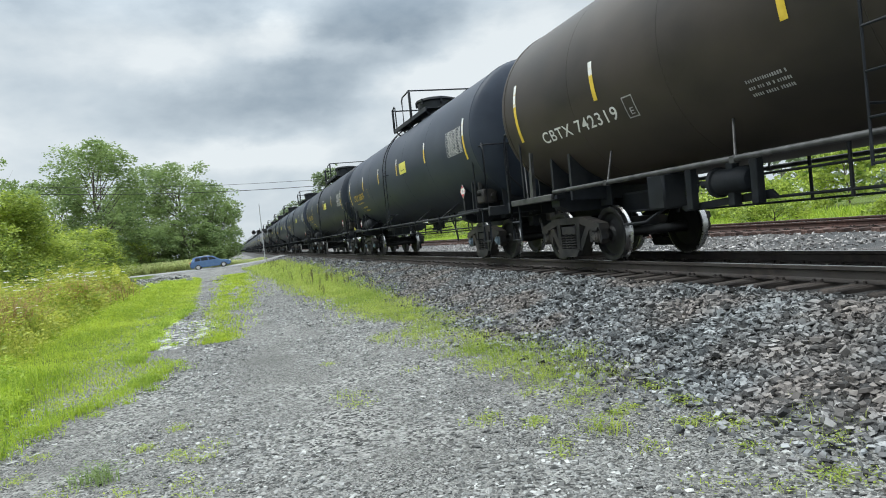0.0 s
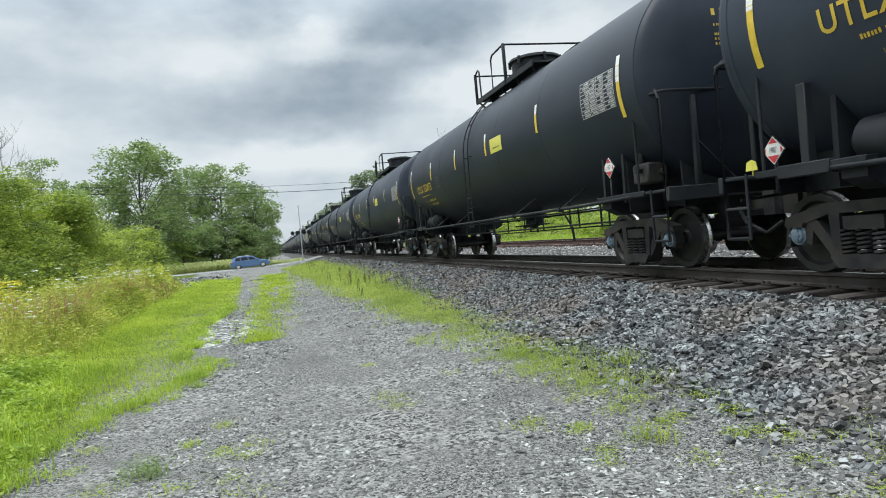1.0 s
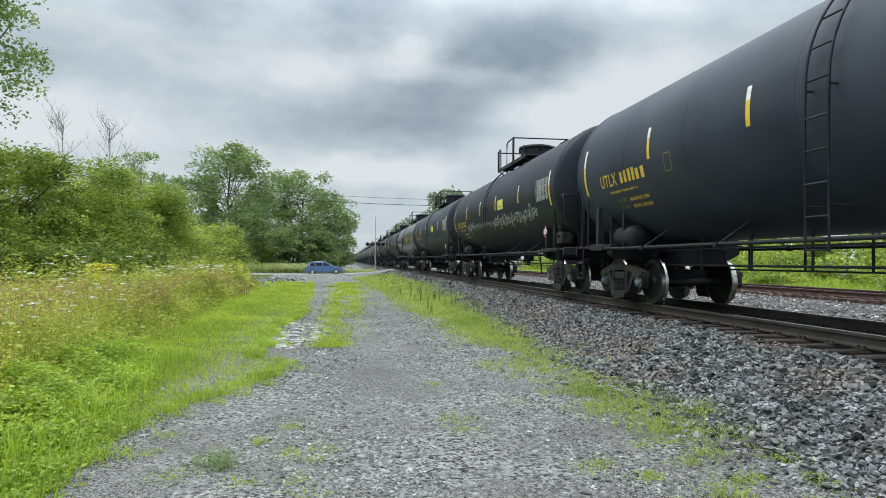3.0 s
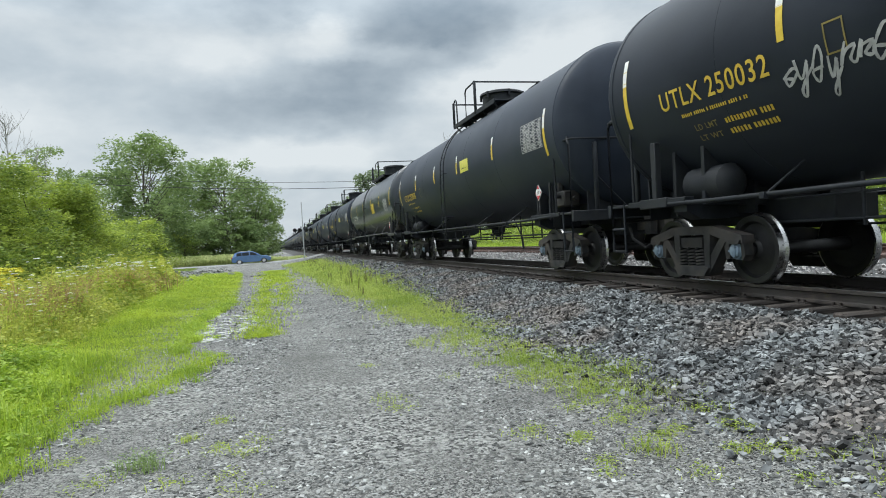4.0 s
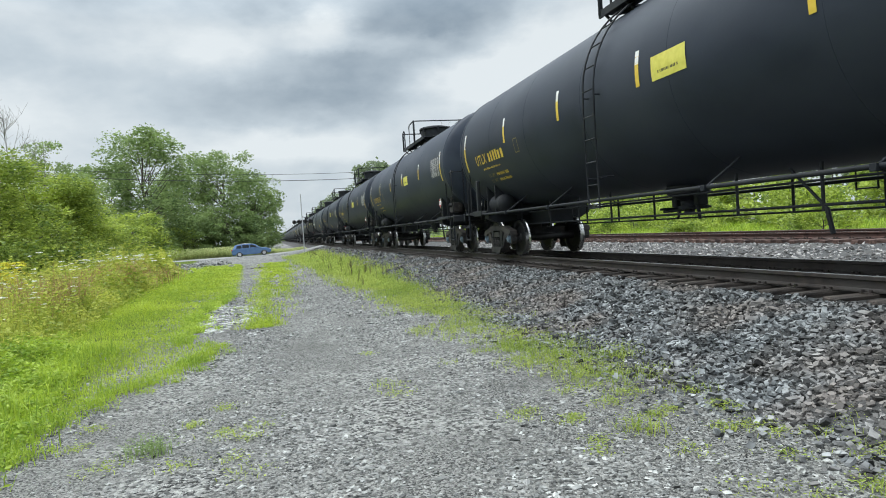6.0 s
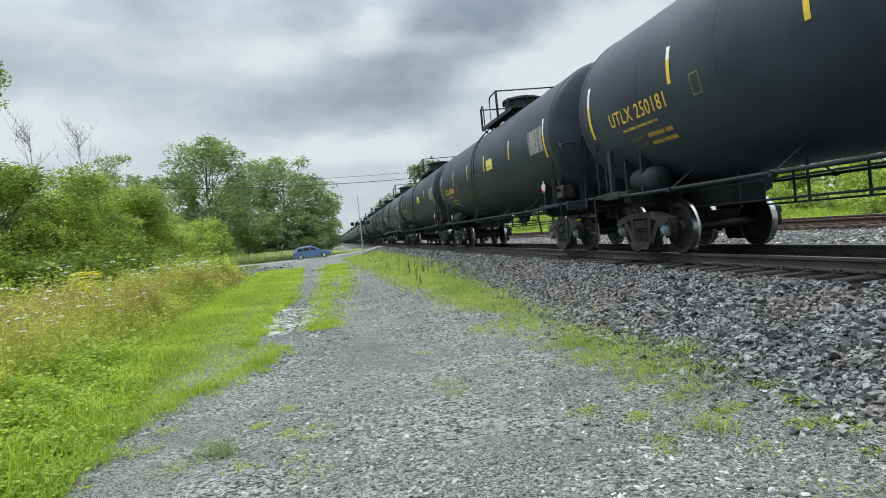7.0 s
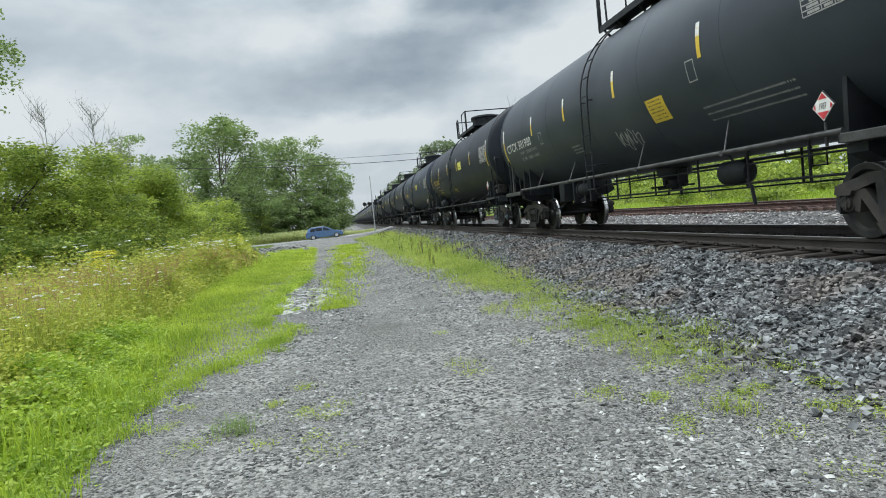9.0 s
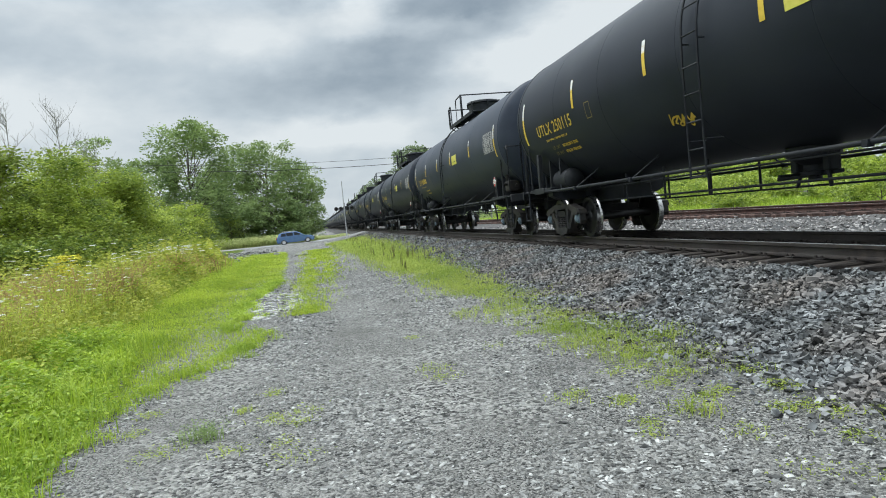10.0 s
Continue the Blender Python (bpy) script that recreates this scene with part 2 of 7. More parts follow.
def part(name, bm, mat, parent=None, label="", smooth=35):
    """Links a bmesh, or a mesh made before, as one object under a thing or a part."""
    me = bm if isinstance(bm, bpy.types.Mesh) else mesh_of(name, bm, mat, smooth)
    ob = new(name, me)
    ob.parent = parent
    if label:
        ob["label"] = label
    return ob


def raw(name, verts, faces, mat, smooth=False):
    """A mesh from arrays, all faces with the same number of corners."""
    me = bpy.data.meshes.new(name)
    verts, faces = np.asarray(verts, np.float32), np.asarray(faces, np.int32)
    k = faces.shape[1]
    me.vertices.add(len(verts)); me.vertices.foreach_set("co", verts.ravel())
    me.loops.add(faces.size); me.loops.foreach_set("vertex_index", faces.ravel())
    me.polygons.add(len(faces))
    me.polygons.foreach_set("loop_start", np.arange(0, faces.size, k, dtype=np.int32))
    me.update(calc_edges=True)
    if smooth:
        me.shade_smooth()
    me.materials.append(mat)
    if not smooth:
        me.shade_flat()
    return me


def box(bm, x0, x1, y0, y1, z0, z1, bev=0.0):
    r = bmesh.ops.create_cube(bm, size=1, matrix=Matrix.LocRotScale(((x0 + x1) / 2, (y0 + y1) / 2, (z0 + z1) / 2), None, (abs(x1 - x0), abs(y1 - y0), abs(z1 - z0))))
    if bev:
        vs = set(r["verts"])
        es = [e for e in bm.edges if e.verts[0] in vs and e.verts[1] in vs]
        bmesh.ops.bevel(bm, geom=es, offset=bev, segments=1, affect="EDGES", profile=0.5)


def rod(bm, p0, p1, r0, r1=None, seg=8, caps=True):
    p0, p1 = Vector(p0), Vector(p1)
    d = p1 - p0
    m = Matrix.Translation((p0 + p1) / 2) @ d.to_track_quat("Z", "Y").to_matrix().to_4x4()
    bmesh.ops.create_cone(bm, cap_ends=caps, segments=seg, radius1=r0, radius2=r0 if r1 is None else r1, depth=d.length, matrix=m)


def tube(bm, pts, r, seg=6):
    """A bent pipe through points, with rings at every bend."""
    pts = [Vector(p) for p in pts]
    rings = []
    for i, p in enumerate(pts):
        a = (pts[min(i + 1, len(pts) - 1)] - pts[max(i - 1, 0)]).normalized()
        q = a.to_track_quat("Z", "Y")
        rings.append([bm.verts.new(p + q @ Vector((r * math.cos(t * math.tau / seg), r * math.sin(t * math.tau / seg), 0))) for t in range(seg)])
    for a, b in zip(rings, rings[1:]):
        for i in range(seg):
            bm.faces.new((a[i], a[(i + 1) % seg], b[(i + 1) % seg], b[i]))
    bm.faces.new(rings[0]); bm.faces.new(rings[-1])


def lathe(bm, prof, seg=32, axis="y", centre=(0, 0, 0), close=False):
    """Turns (radius, along) pairs about an axis; radius 0 ends in a point."""
    cx, cy, cz = centre
    rings = []
    for r, s in prof:
        ring = []
        for i in range(seg if r > 1e-6 else 1):
            a = i * math.tau / seg
            u, v = r * math.cos(a), r * math.sin(a)
            ring.append(bm.verts.new({"y": (cx + u, cy + s, cz + v), "x": (cx + s, cy + u, cz + v), "z": (cx + u, cy + v, cz + s)}[axis]))
        rings.append(ring)
    if close:
        rings.append(rings[0])
    for a, b in zip(rings, rings[1:]):
        for i in range(seg):
            j = (i + 1) % seg
            if len(a) == 1 and len(b) == 1:
                continue
            if len(a) == 1:
                bm.faces.new((a[0], b[i], b[j]))
            elif len(b) == 1:
                bm.faces.new((a[i], a[j], b[0]))
            else:
                bm.faces.new((a[i], a[j], b[j], b[i]))


def slab(bm, outline, t0, t1, axis="x"):
    """A flat outline (u, v) given thickness along an axis: for x the outline is (y, z)."""
    def at(u, v, t):
        return (t, u, v) if axis == "x" else (u, t, v) if axis == "y" else (u, v, t)
    a = [bm.verts.new(at(u, v, t0)) for u, v in outline]
    b = [bm.verts.new(at(u, v, t1)) for u, v in outline]
    bm.faces.new(a); bm.faces.new(list(reversed(b)))
    for i in range(len(a)):
        j = (i + 1) % len(a)
        bm.faces.new((a[i], a[j], b[j], b[i]))


def rot_random(rng, n):
    q = rng.normal(size=(n, 4)); q /= np.linalg.norm(q, axis=1)[:, None]
    w, x, y, z = q.T
    return np.stack([1 - 2 * (y * y + z * z), 2 * (x * y - z * w), 2 * (x * z + y * w), 2 * (x * y + z * w), 1 - 2 * (x * x + z * z), 2 * (y * z - x * w), 2 * (x * z - y * w), 2 * (y * z + x * w), 1 - 2 * (x * x + y * y)], 1).reshape(n, 3, 3)


def rot_lying(rng, n, tilt=0.8):
    """Turned any way about the upright, tipped a little: how loose stones come to rest."""
    a, b, c = rng.uniform(0, math.tau, n), rng.normal(0, tilt, n), rng.normal(0, tilt, n)
    o, e = np.zeros(n), np.ones(n)
    ca, sa, cb, sb, cc, sc = np.cos(a), np.sin(a), np.cos(b), np.sin(b), np.cos(c), np.sin(c)
    rz = np.stack([ca, -sa, o, sa, ca, o, o, o, e], 1).reshape(n, 3, 3)
    rx = np.stack([e, o, o, o, cb, -sb, o, sb, cb], 1).reshape(n, 3, 3)
    ry = np.stack([cc, o, sc, o, e, o, -sc, o, cc], 1).reshape(n, 3, 3)
    return rz @ rx @ ry


BLOCK_V = np.array([[-1, -1, -1], [1, -1, -1], [1, 1, -1], [-1, 1, -1], [-1, -1, 1], [1, -1, 1], [1, 1, 1], [-1, 1, 1]], float) * 0.8
BLOCK_F = np.array([[0, 2, 1], [0, 3, 2], [4, 5, 6], [4, 6, 7], [0, 1, 5], [0, 5, 4], [1, 2, 6], [1, 6, 5], [2, 3, 7], [2, 7, 6], [3, 0, 4], [3, 4, 7]])


WEDGE_V = np.array([[1, 0, 0], [0, 1, 0], [-1, 0, 0], [0, -1, 0], [0, 0, 1], [0, 0, -1]], float) * 1.15
WEDGE_F = np.array([[0, 1, 4], [1, 2, 4], [2, 3, 4], [3, 0, 4], [1, 0, 5], [2, 1, 5], [3, 2, 5], [0, 3, 5]])


def rocks(rng, pos, size, flat=0.65, block=True):
    """Angular broken stones at the given places: verts and triangles."""
    v0, f0 = (BLOCK_V, BLOCK_F) if block else (WEDGE_V, WEDGE_F)
    n = len(pos)
    v = v0[None] * rng.uniform(0.72, 1.06, (n, len(v0), 3))
    # each stone narrows and leans to one side, so that its faces are uneven
    v[:, :, :2] *= 1 - rng.uniform(0.0, 0.6, (n, 1, 1)) * (rng.random((n, 1, 1)) < 0.5) * (v[:, :, :1] > 0)
    v[:, :, 0] += rng.uniform(-0.5, 0.5, (n, 1)) * v[:, :, 2]
    v = v * np.stack([rng.uniform(1.0, 1.6, n), rng.uniform(0.6, 1.05, n), rng.uniform(0.32, 0.75, n)], 1)[:, None]
    v = np.einsum("nij,nkj->nki", rot_lying(rng, n), v) * size[:, None, None]
    v[:, :, 2] *= flat
    v += pos[:, None]
    f = f0[None] + (np.arange(n) * len(v0))[:, None, None]
    return v.reshape(-1, 3), f.reshape(-1, 3)


# ---- ground ----
GZ = -0.65         # the gravel drive below the rail tops
TC = 0.755         # the middle of the near track
T2 = 8.9           # the near rail of the second track


def height(x, y):
    """The lie of the land."""
    x, y = np.asarray(x, float), np.asarray(y, float)
    z = np.full(np.broadcast(x, y).shape, GZ)
    z = z - 0.10 * np.clip((-9.3 - x) / 4, 0, 1) + 0.10 * np.clip((-16 - x) / 10, 0, 1)
    z = z - 0.25 * np.clip((x + 2.5) / 0.6, 0, 1)
    pool = np.exp(-((x + 7.25) / 0.8) ** 2 - ((y - 14.7) / 2.6) ** 2)
    z = z + 0.03 * np.sin(x * 0.9 + 1.3 * np.sin(y * 0.31)) * np.sin(y * 0.47) * (1 - np.clip(1.6 * pool, 0, 1))
    z = z - 0.035 * pool
    z = z - 0.22 * np.clip((y - 48) / 18, 0, 1) * np.clip((-2.6 - x) / 1.5, 0, 1)
    return z


xs = np.unique(np.concatenate([np.linspace(-1500, -60, 14), np.linspace(-60, -14, 24), np.linspace(-14, 18, 129), np.linspace(18, 60, 18), np.linspace(60, 1500, 14)]))
ys = np.unique(np.concatenate([np.linspace(-800, -30, 10), np.linspace(-30, 0, 16), np.linspace(0, 40, 121), np.linspace(40, 110, 71), np.linspace(110, 2500, 30)]))
gx, gy = np.meshgrid(xs, ys)
gv = np.stack([gx, gy, height(gx, gy)], -1).reshape(-1, 3)
nx = len(xs)
gi = (np.arange(len(ys) - 1)[:, None] * nx + np.arange(nx - 1)[None]).ravel()
gf = np.stack([gi, gi + 1, gi + 1 + nx, gi + nx], 1)


def ground_material():
    """Gravel on the drive, thin soil at its edges, grass and earth beyond."""
    m, n, l, b = mat_new("gravel_soil_and_grass")
    tc = n.new("ShaderNodeTexCoord")
    sx = n.new("ShaderNodeSeparateXYZ"); l.new(tc.outputs["Object"], sx.inputs[0])

    def noise_tex(scale, detail=6, rough=0.55):
        t = n.new("ShaderNodeTexNoise"); t.inputs["Scale"].default_value = scale; t.inputs["Detail"].default_value = detail; t.inputs["Roughness"].default_value = rough
        l.new(tc.outputs["Object"], t.inputs["Vector"]); return t

    def ramp(src, p0, c0, p1, c1):
        r = n.new("ShaderNodeValToRGB"); r.color_ramp.elements[0].position, r.color_ramp.elements[1].position = p0, p1
        r.color_ramp.elements[0].color, r.color_ramp.elements[1].color = (*c0, 1), (*c1, 1)
        l.new(src, r.inputs[0]); return r

    def math_(op, a, v):
        t = n.new("ShaderNodeMath"); t.operation = op
        l.new(a, t.inputs[0])
        if isinstance(v, (int, float)):
            t.inputs[1].default_value = v
        else:
            l.new(v, t.inputs[1])
        return t.outputs[0]

    def mix(f, a, c):
        t = n.new("ShaderNodeMix"); t.data_type = "RGBA"
        l.new(f, t.inputs[0]); l.new(a, t.inputs[6]); l.new(c, t.inputs[7]); return t.outputs[2]
    vor = n.new("ShaderNodeTexVoronoi"); vor.inputs["Scale"].default_value = 40; l.new(tc.outputs["Object"], vor.inputs["Vector"])
    vor2 = n.new("ShaderNodeTexVoronoi"); vor2.inputs["Scale"].default_value = 85; l.new(tc.outputs["Object"], vor2.inputs["Vector"])
    sep = n.new("ShaderNodeSeparateColor"); l.new(vor.outputs["Color"], sep.inputs[0])
    sep2 = n.new("ShaderNodeSeparateColor"); l.new(vor2.outputs["Color"], sep2.inputs[0])
    g1 = ramp(sep.outputs[0], 0.1, (0.045, 0.045, 0.044), 0.95, (0.46, 0.457, 0.43))
    g2 = ramp(sep2.outputs[0], 0.1, (0.04, 0.04, 0.039), 0.95, (0.37, 0.367, 0.345))
    big = noise_tex(0.9, 5)
    worn = ramp(big.outputs["Fac"], 0.42, (0, 0, 0), 0.6, (1, 1, 1))
    gravel = mix(worn.outputs[0], g2.outputs[0], g1.outputs[0])
    dirt = ramp(noise_tex(3.5, 8).outputs["Fac"], 0.35, (0.085, 0.083, 0.077), 0.7, (0.18, 0.176, 0.165))
    patches = ramp(noise_tex(0.55, 6).outputs["Fac"], 0.52, (0, 0, 0), 0.66, (0.55, 0.55, 0.55))
    drive = mix(patches.outputs[0], gravel, dirt.outputs[0])
    grass = ramp(noise_tex(1.6, 8).outputs["Fac"], 0.3, (0.06, 0.085, 0.015), 0.7, (0.13, 0.18, 0.028))
    wob = math_("MULTIPLY", math_("SUBTRACT", noise_tex(0.7, 5).outputs["Fac"], 0.5), 1.8)
    xw = math_("ADD", sx.outputs[0], wob)
    yend = n.new("ShaderNodeMapRange"); yend.inputs[1].default_value, yend.inputs[2].default_value, yend.inputs[4].default_value = 44, 50, 6.0
    l.new(sx.outputs[1], yend.inputs[0])
    mr = n.new("ShaderNodeMapRange"); mr.inputs[1].default_value, mr.inputs[2].default_value = -8.5, -8.1
    mr.inputs[3].default_value, mr.inputs[4].default_value = 1, 0
    l.new(math_("ADD", xw, yend.outputs[0]), mr.inputs[0])
    mr2 = n.new("ShaderNodeMapRange"); mr2.inputs[1].default_value, mr2.inputs[2].default_value = 12.2, 13.0
    l.new(xw, mr2.inputs[0])
    green = math_("MAXIMUM", mr.outputs[0], mr2.outputs[0])
    l.new(mix(green, drive, grass.outputs[0]), b.inputs["Base Color"])
    b.inputs["Roughness"].default_value = 0.93
    b.inputs["Specular IOR Level"].default_value = 0.25
    bp = n.new("ShaderNodeBump"); bp.inputs["Strength"].default_value = 1.0; bp.inputs["Distance"].default_value = 0.03
    hsum = math_("ADD", math_("MULTIPLY", vor.outputs["Distance"], -1.0), math_("MULTIPLY", vor2.outputs["Distance"], -0.5))
    l.new(hsum, bp.inputs["Height"]); l.new(bp.outputs[0], b.inputs["Normal"])
    return m


M_GROUND = ground_material()
ground = new("ground", raw("ground", gv, gf, M_GROUND, True))
tagged(ground, "grey gravel drive with weedy edges and grassland beyond", "ground", kind="structure")

# ballast beds: crest at the tie ends, slope down to the drive
# near-black base: shade of stone gaps and under the train is in the colour
M_BED = surface("ballast_bed", (0.018, 0.018, 0.019), (0.075, 0.075, 0.074), 16, (0.8, 0.95), 0, 1.0, 22, c3=(0.085, 0.080, 0.075), big=0.5, bump_dist=0.05)


def bed(name, prof, label, lip=0.0):
    yy = np.unique(np.concatenate([np.linspace(-120, 0, 13), np.linspace(0, 60, 121), np.linspace(60, 1600, 60)]))
    rng = np.random.default_rng(5)
    v = []
    for y in yy:
        for x, z in prof:
            v.append((x + rng.normal(0, 0.015), y, z + rng.normal(0, 0.012)))
    k = len(prof)
    i = (np.arange(len(yy) - 1)[:, None] * k + np.arange(k - 1)[None]).ravel()
    ob = new(name, raw(name, v, np.stack([i, i + 1, i + 1 + k, i + k], 1), M_BED, True))
    return tagged(ob, label, "ballast", kind="structure")


bed("ballast_near", [(-2.9, -0.80), (-2.62, -0.66), (-2.25, -0.56), (-1.82, -0.45), (-1.38, -0.345), (-0.95, -0.27), (-0.55, -0.238), (0.75, -0.235), (2.05, -0.235), (2.5, -0.24), (3.4, -0.34), (4.6, -0.36), (6.4, -0.34), (7.7, -0.31), (8.3, -0.29), (9.6, -0.29), (11.0, -0.29), (11.6, -0.33), (12.6, -0.62), (13.2, -0.8)], "dark grey crushed-stone ballast under the tracks")

# ---- rails and ties ----
RAIL_PROF = [(-0.068, -0.172), (0.068, -0.172), (0.068, -0.160), (0.020, -0.148), (0.009, -0.135), (0.009, -0.055), (0.036, -0.042), (0.036, -0.008), (0.028, 0.0), (-0.028, 0.0), (-0.036, -0.008), (-0.036, -0.042), (-0.009, -0.055), (-0.009, -0.135), (-0.020, -0.148), (-0.068, -0.160)]


def rail(x, side=None):
    bm = bmesh.new()
    a = [bm.verts.new((px, -60, pz)) for px, pz in RAIL_PROF]
    b = [bm.verts.new((px, 1200, pz)) for px, pz in RAIL_PROF]
    for i in range(len(a)):
        j = (i + 1) % len(a)
        f = bm.faces.new((a[i], a[j], b[j], b[i]))
        f.material_index = 1 if i == 8 else 0
    bm.faces.new(a); bm.faces.new(list(reversed(b)))
    ob = new("rail", mesh_of("rail", bm, [side or M_RAIL, M_RAILTOP]))
    ob.location = (x, 0, 0)
    return tagged(ob, "rusty steel rail with a bright worn running surface", "rail", group="rails", kind="structure")


for x_, side_ in ((0.037, None), (0.037 + 1.507, None), (T2, M_RAIL_RED), (T2 + 1.507, M_RAIL_RED)):
    rail(x_, side_)


def tie_mesh(seed, mat):
    rng = random.Random(seed)
    bm = bmesh.new()
    box(bm, -1.3, 1.3, -0.115, 0.115, -0.18, 0.0, 0.012)
    bmesh.ops.subdivide_edges(bm, edges=[e for e in bm.edges if abs(e.verts[0].co.x - e.verts[1].co.x) > 1], cuts=3)
    for v in bm.verts:
        v.co += Vector((rng.uniform(-0.02, 0.02), rng.uniform(-0.008, 0.008), rng.uniform(-0.006, 0.006)))
    return mesh_of("tie", bm, mat)


TIES = [tie_mesh(s, M_TIE) for s in range(5)]
TIES_RED = [tie_mesh(s, M_TIE_RED) for s in range(5)]
bm = bmesh.new()
box(bm, -0.10, 0.10, -0.09, 0.09, 0.0, 0.014, 0.004)
for sx_ in (-0.085, 0.085):
    for sy_ in (-0.05, 0.05):
        box(bm, sx_ - 0.014, sx_ + 0.014, sy_ - 0.012, sy_ + 0.012, 0.012, 0.045)
PLATE = mesh_of("tie_plate", bm, M_RAIL)


def track_ties(xc, name, y0, count, rest_to, ties, mat):
    rng = random.Random(int(xc * 10))
    base = tagged(new(name), "weathered wooden railway ties under the rails", "railway ties", kind="structure")
    base.location = (xc, 0, -0.185)
    for i in range(count):
        t = new("tie", ties[rng.randrange(5)])
        t.parent = base
        t.matrix_basis = pose(rng.uniform(-0.05, 0.05), y0 + 0.52 * i + rng.uniform(-0.03, 0.03), rng.uniform(-0.012, 0.006), 0, 0, rng.uniform(-1.2, 1.2))
    bm = bmesh.new()
    y = y0 + 0.52 * count
    while y < rest_to:
        bmesh.ops.create_cube(bm, size=1, matrix=Matrix.LocRotScale((rng.uniform(-0.06, 0.06), y, -0.09), None, (2.6, 0.23, 0.18)))
        y += 0.52
    part("distant_ties", bm, mat, base, smooth=None)["kind"] = "stuff"
    bm = bmesh.new()
    for i in range(0, 110):
        for xr in (-0.753, 0.753):
            tmp = bmesh.new(); tmp.from_mesh(PLATE)
            bmesh.ops.translate(tmp, verts=tmp.verts, vec=(xr, y0 + 0.52 * i, 0.0))
            tm = bpy.data.meshes.new("tie_plates"); tmp.to_mesh(tm); tmp.free()
            bm.from_mesh(tm)
            bpy.data.meshes.remove(tm)
    part("tie_plates", bm, M_RAIL, base, "rusty steel tie plates with spikes", smooth=None)["kind"] = "stuff"
    return base


track_ties(0.79, "ties_near_track", 0.4, 130, 200, TIES, M_TIE)
track_ties(T2 + 0.753, "ties_second_track", 8.0, 110, 160, TIES_RED, M_TIE_RED)


# ---- loose stones ----
def bed_z(x):
    return np.interp(x, [-2.9, -2.62, -2.25, -1.82, -1.38, -0.95, -0.55, 0.75, 2.05, 2.5, 3.4, 4.6, 6.4, 7.7, 8.3], [-0.80, -0.66, -0.56, -0.45, -0.345, -0.27, -0.238, -0.235, -0.235, -0.24, -0.34, -0.36, -0.34, -0.31, -0.29])


rng = np.random.default_rng(3)


def ballast(n, y0, y1, x0, x1, s0, s1, power, fringe=0.0):
    y = y0 + (y1 - y0) * rng.random(n) ** power
    x = x0 + (x1 - x0) * rng.random(n)
    if fringe:
        x = np.where(rng.random(n) < 0.06, x0 - np.abs(rng.normal(0, fringe, n)), x)
    size = rng.uniform(s0, s1, n) * np.where(rng.random(n) < 0.07, 1.45, 1.0)
    z = np.maximum(bed_z(x), height(x, y)) + size * rng.uniform(-0.6, 1.1, n)
    return np.stack([x, y, z], 1), size


p, sz = ballast(24000, 1.8, 9.5, -2.74, -0.50, 0.016, 0.034, 1.0, 0.3)
v, f = rocks(rng, p, sz, 0.8)
tagged(new("ballast_stones", raw("ballast_stones", v, f, M_STONE)), "sharp-edged grey ballast stones on the slope beside the drive", "ballast", kind="stuff")
p, sz = ballast(5000, -7, 1.8, -2.74, -0.50, 0.018, 0.04, 1.0, 0.35)
v, f = rocks(rng, p, sz, 0.8, False)
tagged(new("ballast_stones", raw("ballast_stones", v, f, M_STONE)), "grey ballast stones on the slope behind the viewer", "ballast", kind="stuff")
p, sz = ballast(42000, 9.5, 34, -2.74, -0.50, 0.018, 0.038, 1.35, 0.3)
v, f = rocks(rng, p, sz, 0.8, False)
tagged(new("ballast_stones", raw("ballast_stones", v, f, M_STONE)), "loose crushed grey ballast stones on the slope", "ballast", kind="stuff")
p, sz = ballast(12000, 30, 85, -2.9, -0.55, 0.035, 0.07, 1.3, 0.2)
v, f = rocks(rng, p, sz, 0.7, False)
tagged(new("ballast_stones", raw("ballast_stones", v, f, M_STONE)), "loose crushed grey ballast stones further along the slope", "ballast", kind="stuff")
p, sz = ballast(9000, 3, 45, 1.7, 8.25, 0.03, 0.055, 1.3)
v, f = rocks(rng, p, sz, 0.75, False)
tagged(new("ballast_stones", raw("ballast_stones", v, f, M_STONE_PALE)), "pale ballast stones between the two tracks", "ballast", kind="stuff")
# gravel on the drive
n = 92000
y = np.where(np.arange(n) < 10000, rng.uniform(-6, 1.8, n), 1.8 + 26 * rng.random(n) ** 1.9)
x = -8.7 + 6.3 * rng.random(n)
dens = np.array([noise.noise(Vector((a * 1.3, b * 0.6, 4.0))) + 0.35 * noise.noise(Vector((a * 3.5, b * 3.0, 1.0))) for a, b in zip(x, y)])
# the wheel tracks are worn to fine grit
dens = dens - 0.45 * np.exp(-((x + 5.3 + 0.03 * y) / 0.35) ** 2) - 0.35 * np.exp(-((x + 7.55) / 0.3) ** 2)
keep = dens > rng.uniform(-0.55, 0.45, n)
x, y = x[keep], y[keep]
sz = rng.uniform(0.007, 0.020, len(x)) * np.where(rng.random(len(x)) < 0.08, 1.5, 1.0) * np.clip(y / 9, 1, 1.3)
v, f = rocks(rng, np.stack([x, y, height(x, y) + sz * 0.1], 1), sz, 0.5)
tagged(new("gravel_stones", raw("gravel_stones", v, f, M_PEBBLE)), "loose pale gravel stones on the drive", "gravel", kind="stuff")

# ---- tank cars ----
L_CAR = 18.3       # coupler to coupler
R_TANK, Z_TANK = 1.63, 2.89
TANK_HALF = 8.62   # half the tank's length with its heads
TOP_UP = 0.05      # the top fittings above their drawn height
HEAD = 0.46        # depth of a dished head


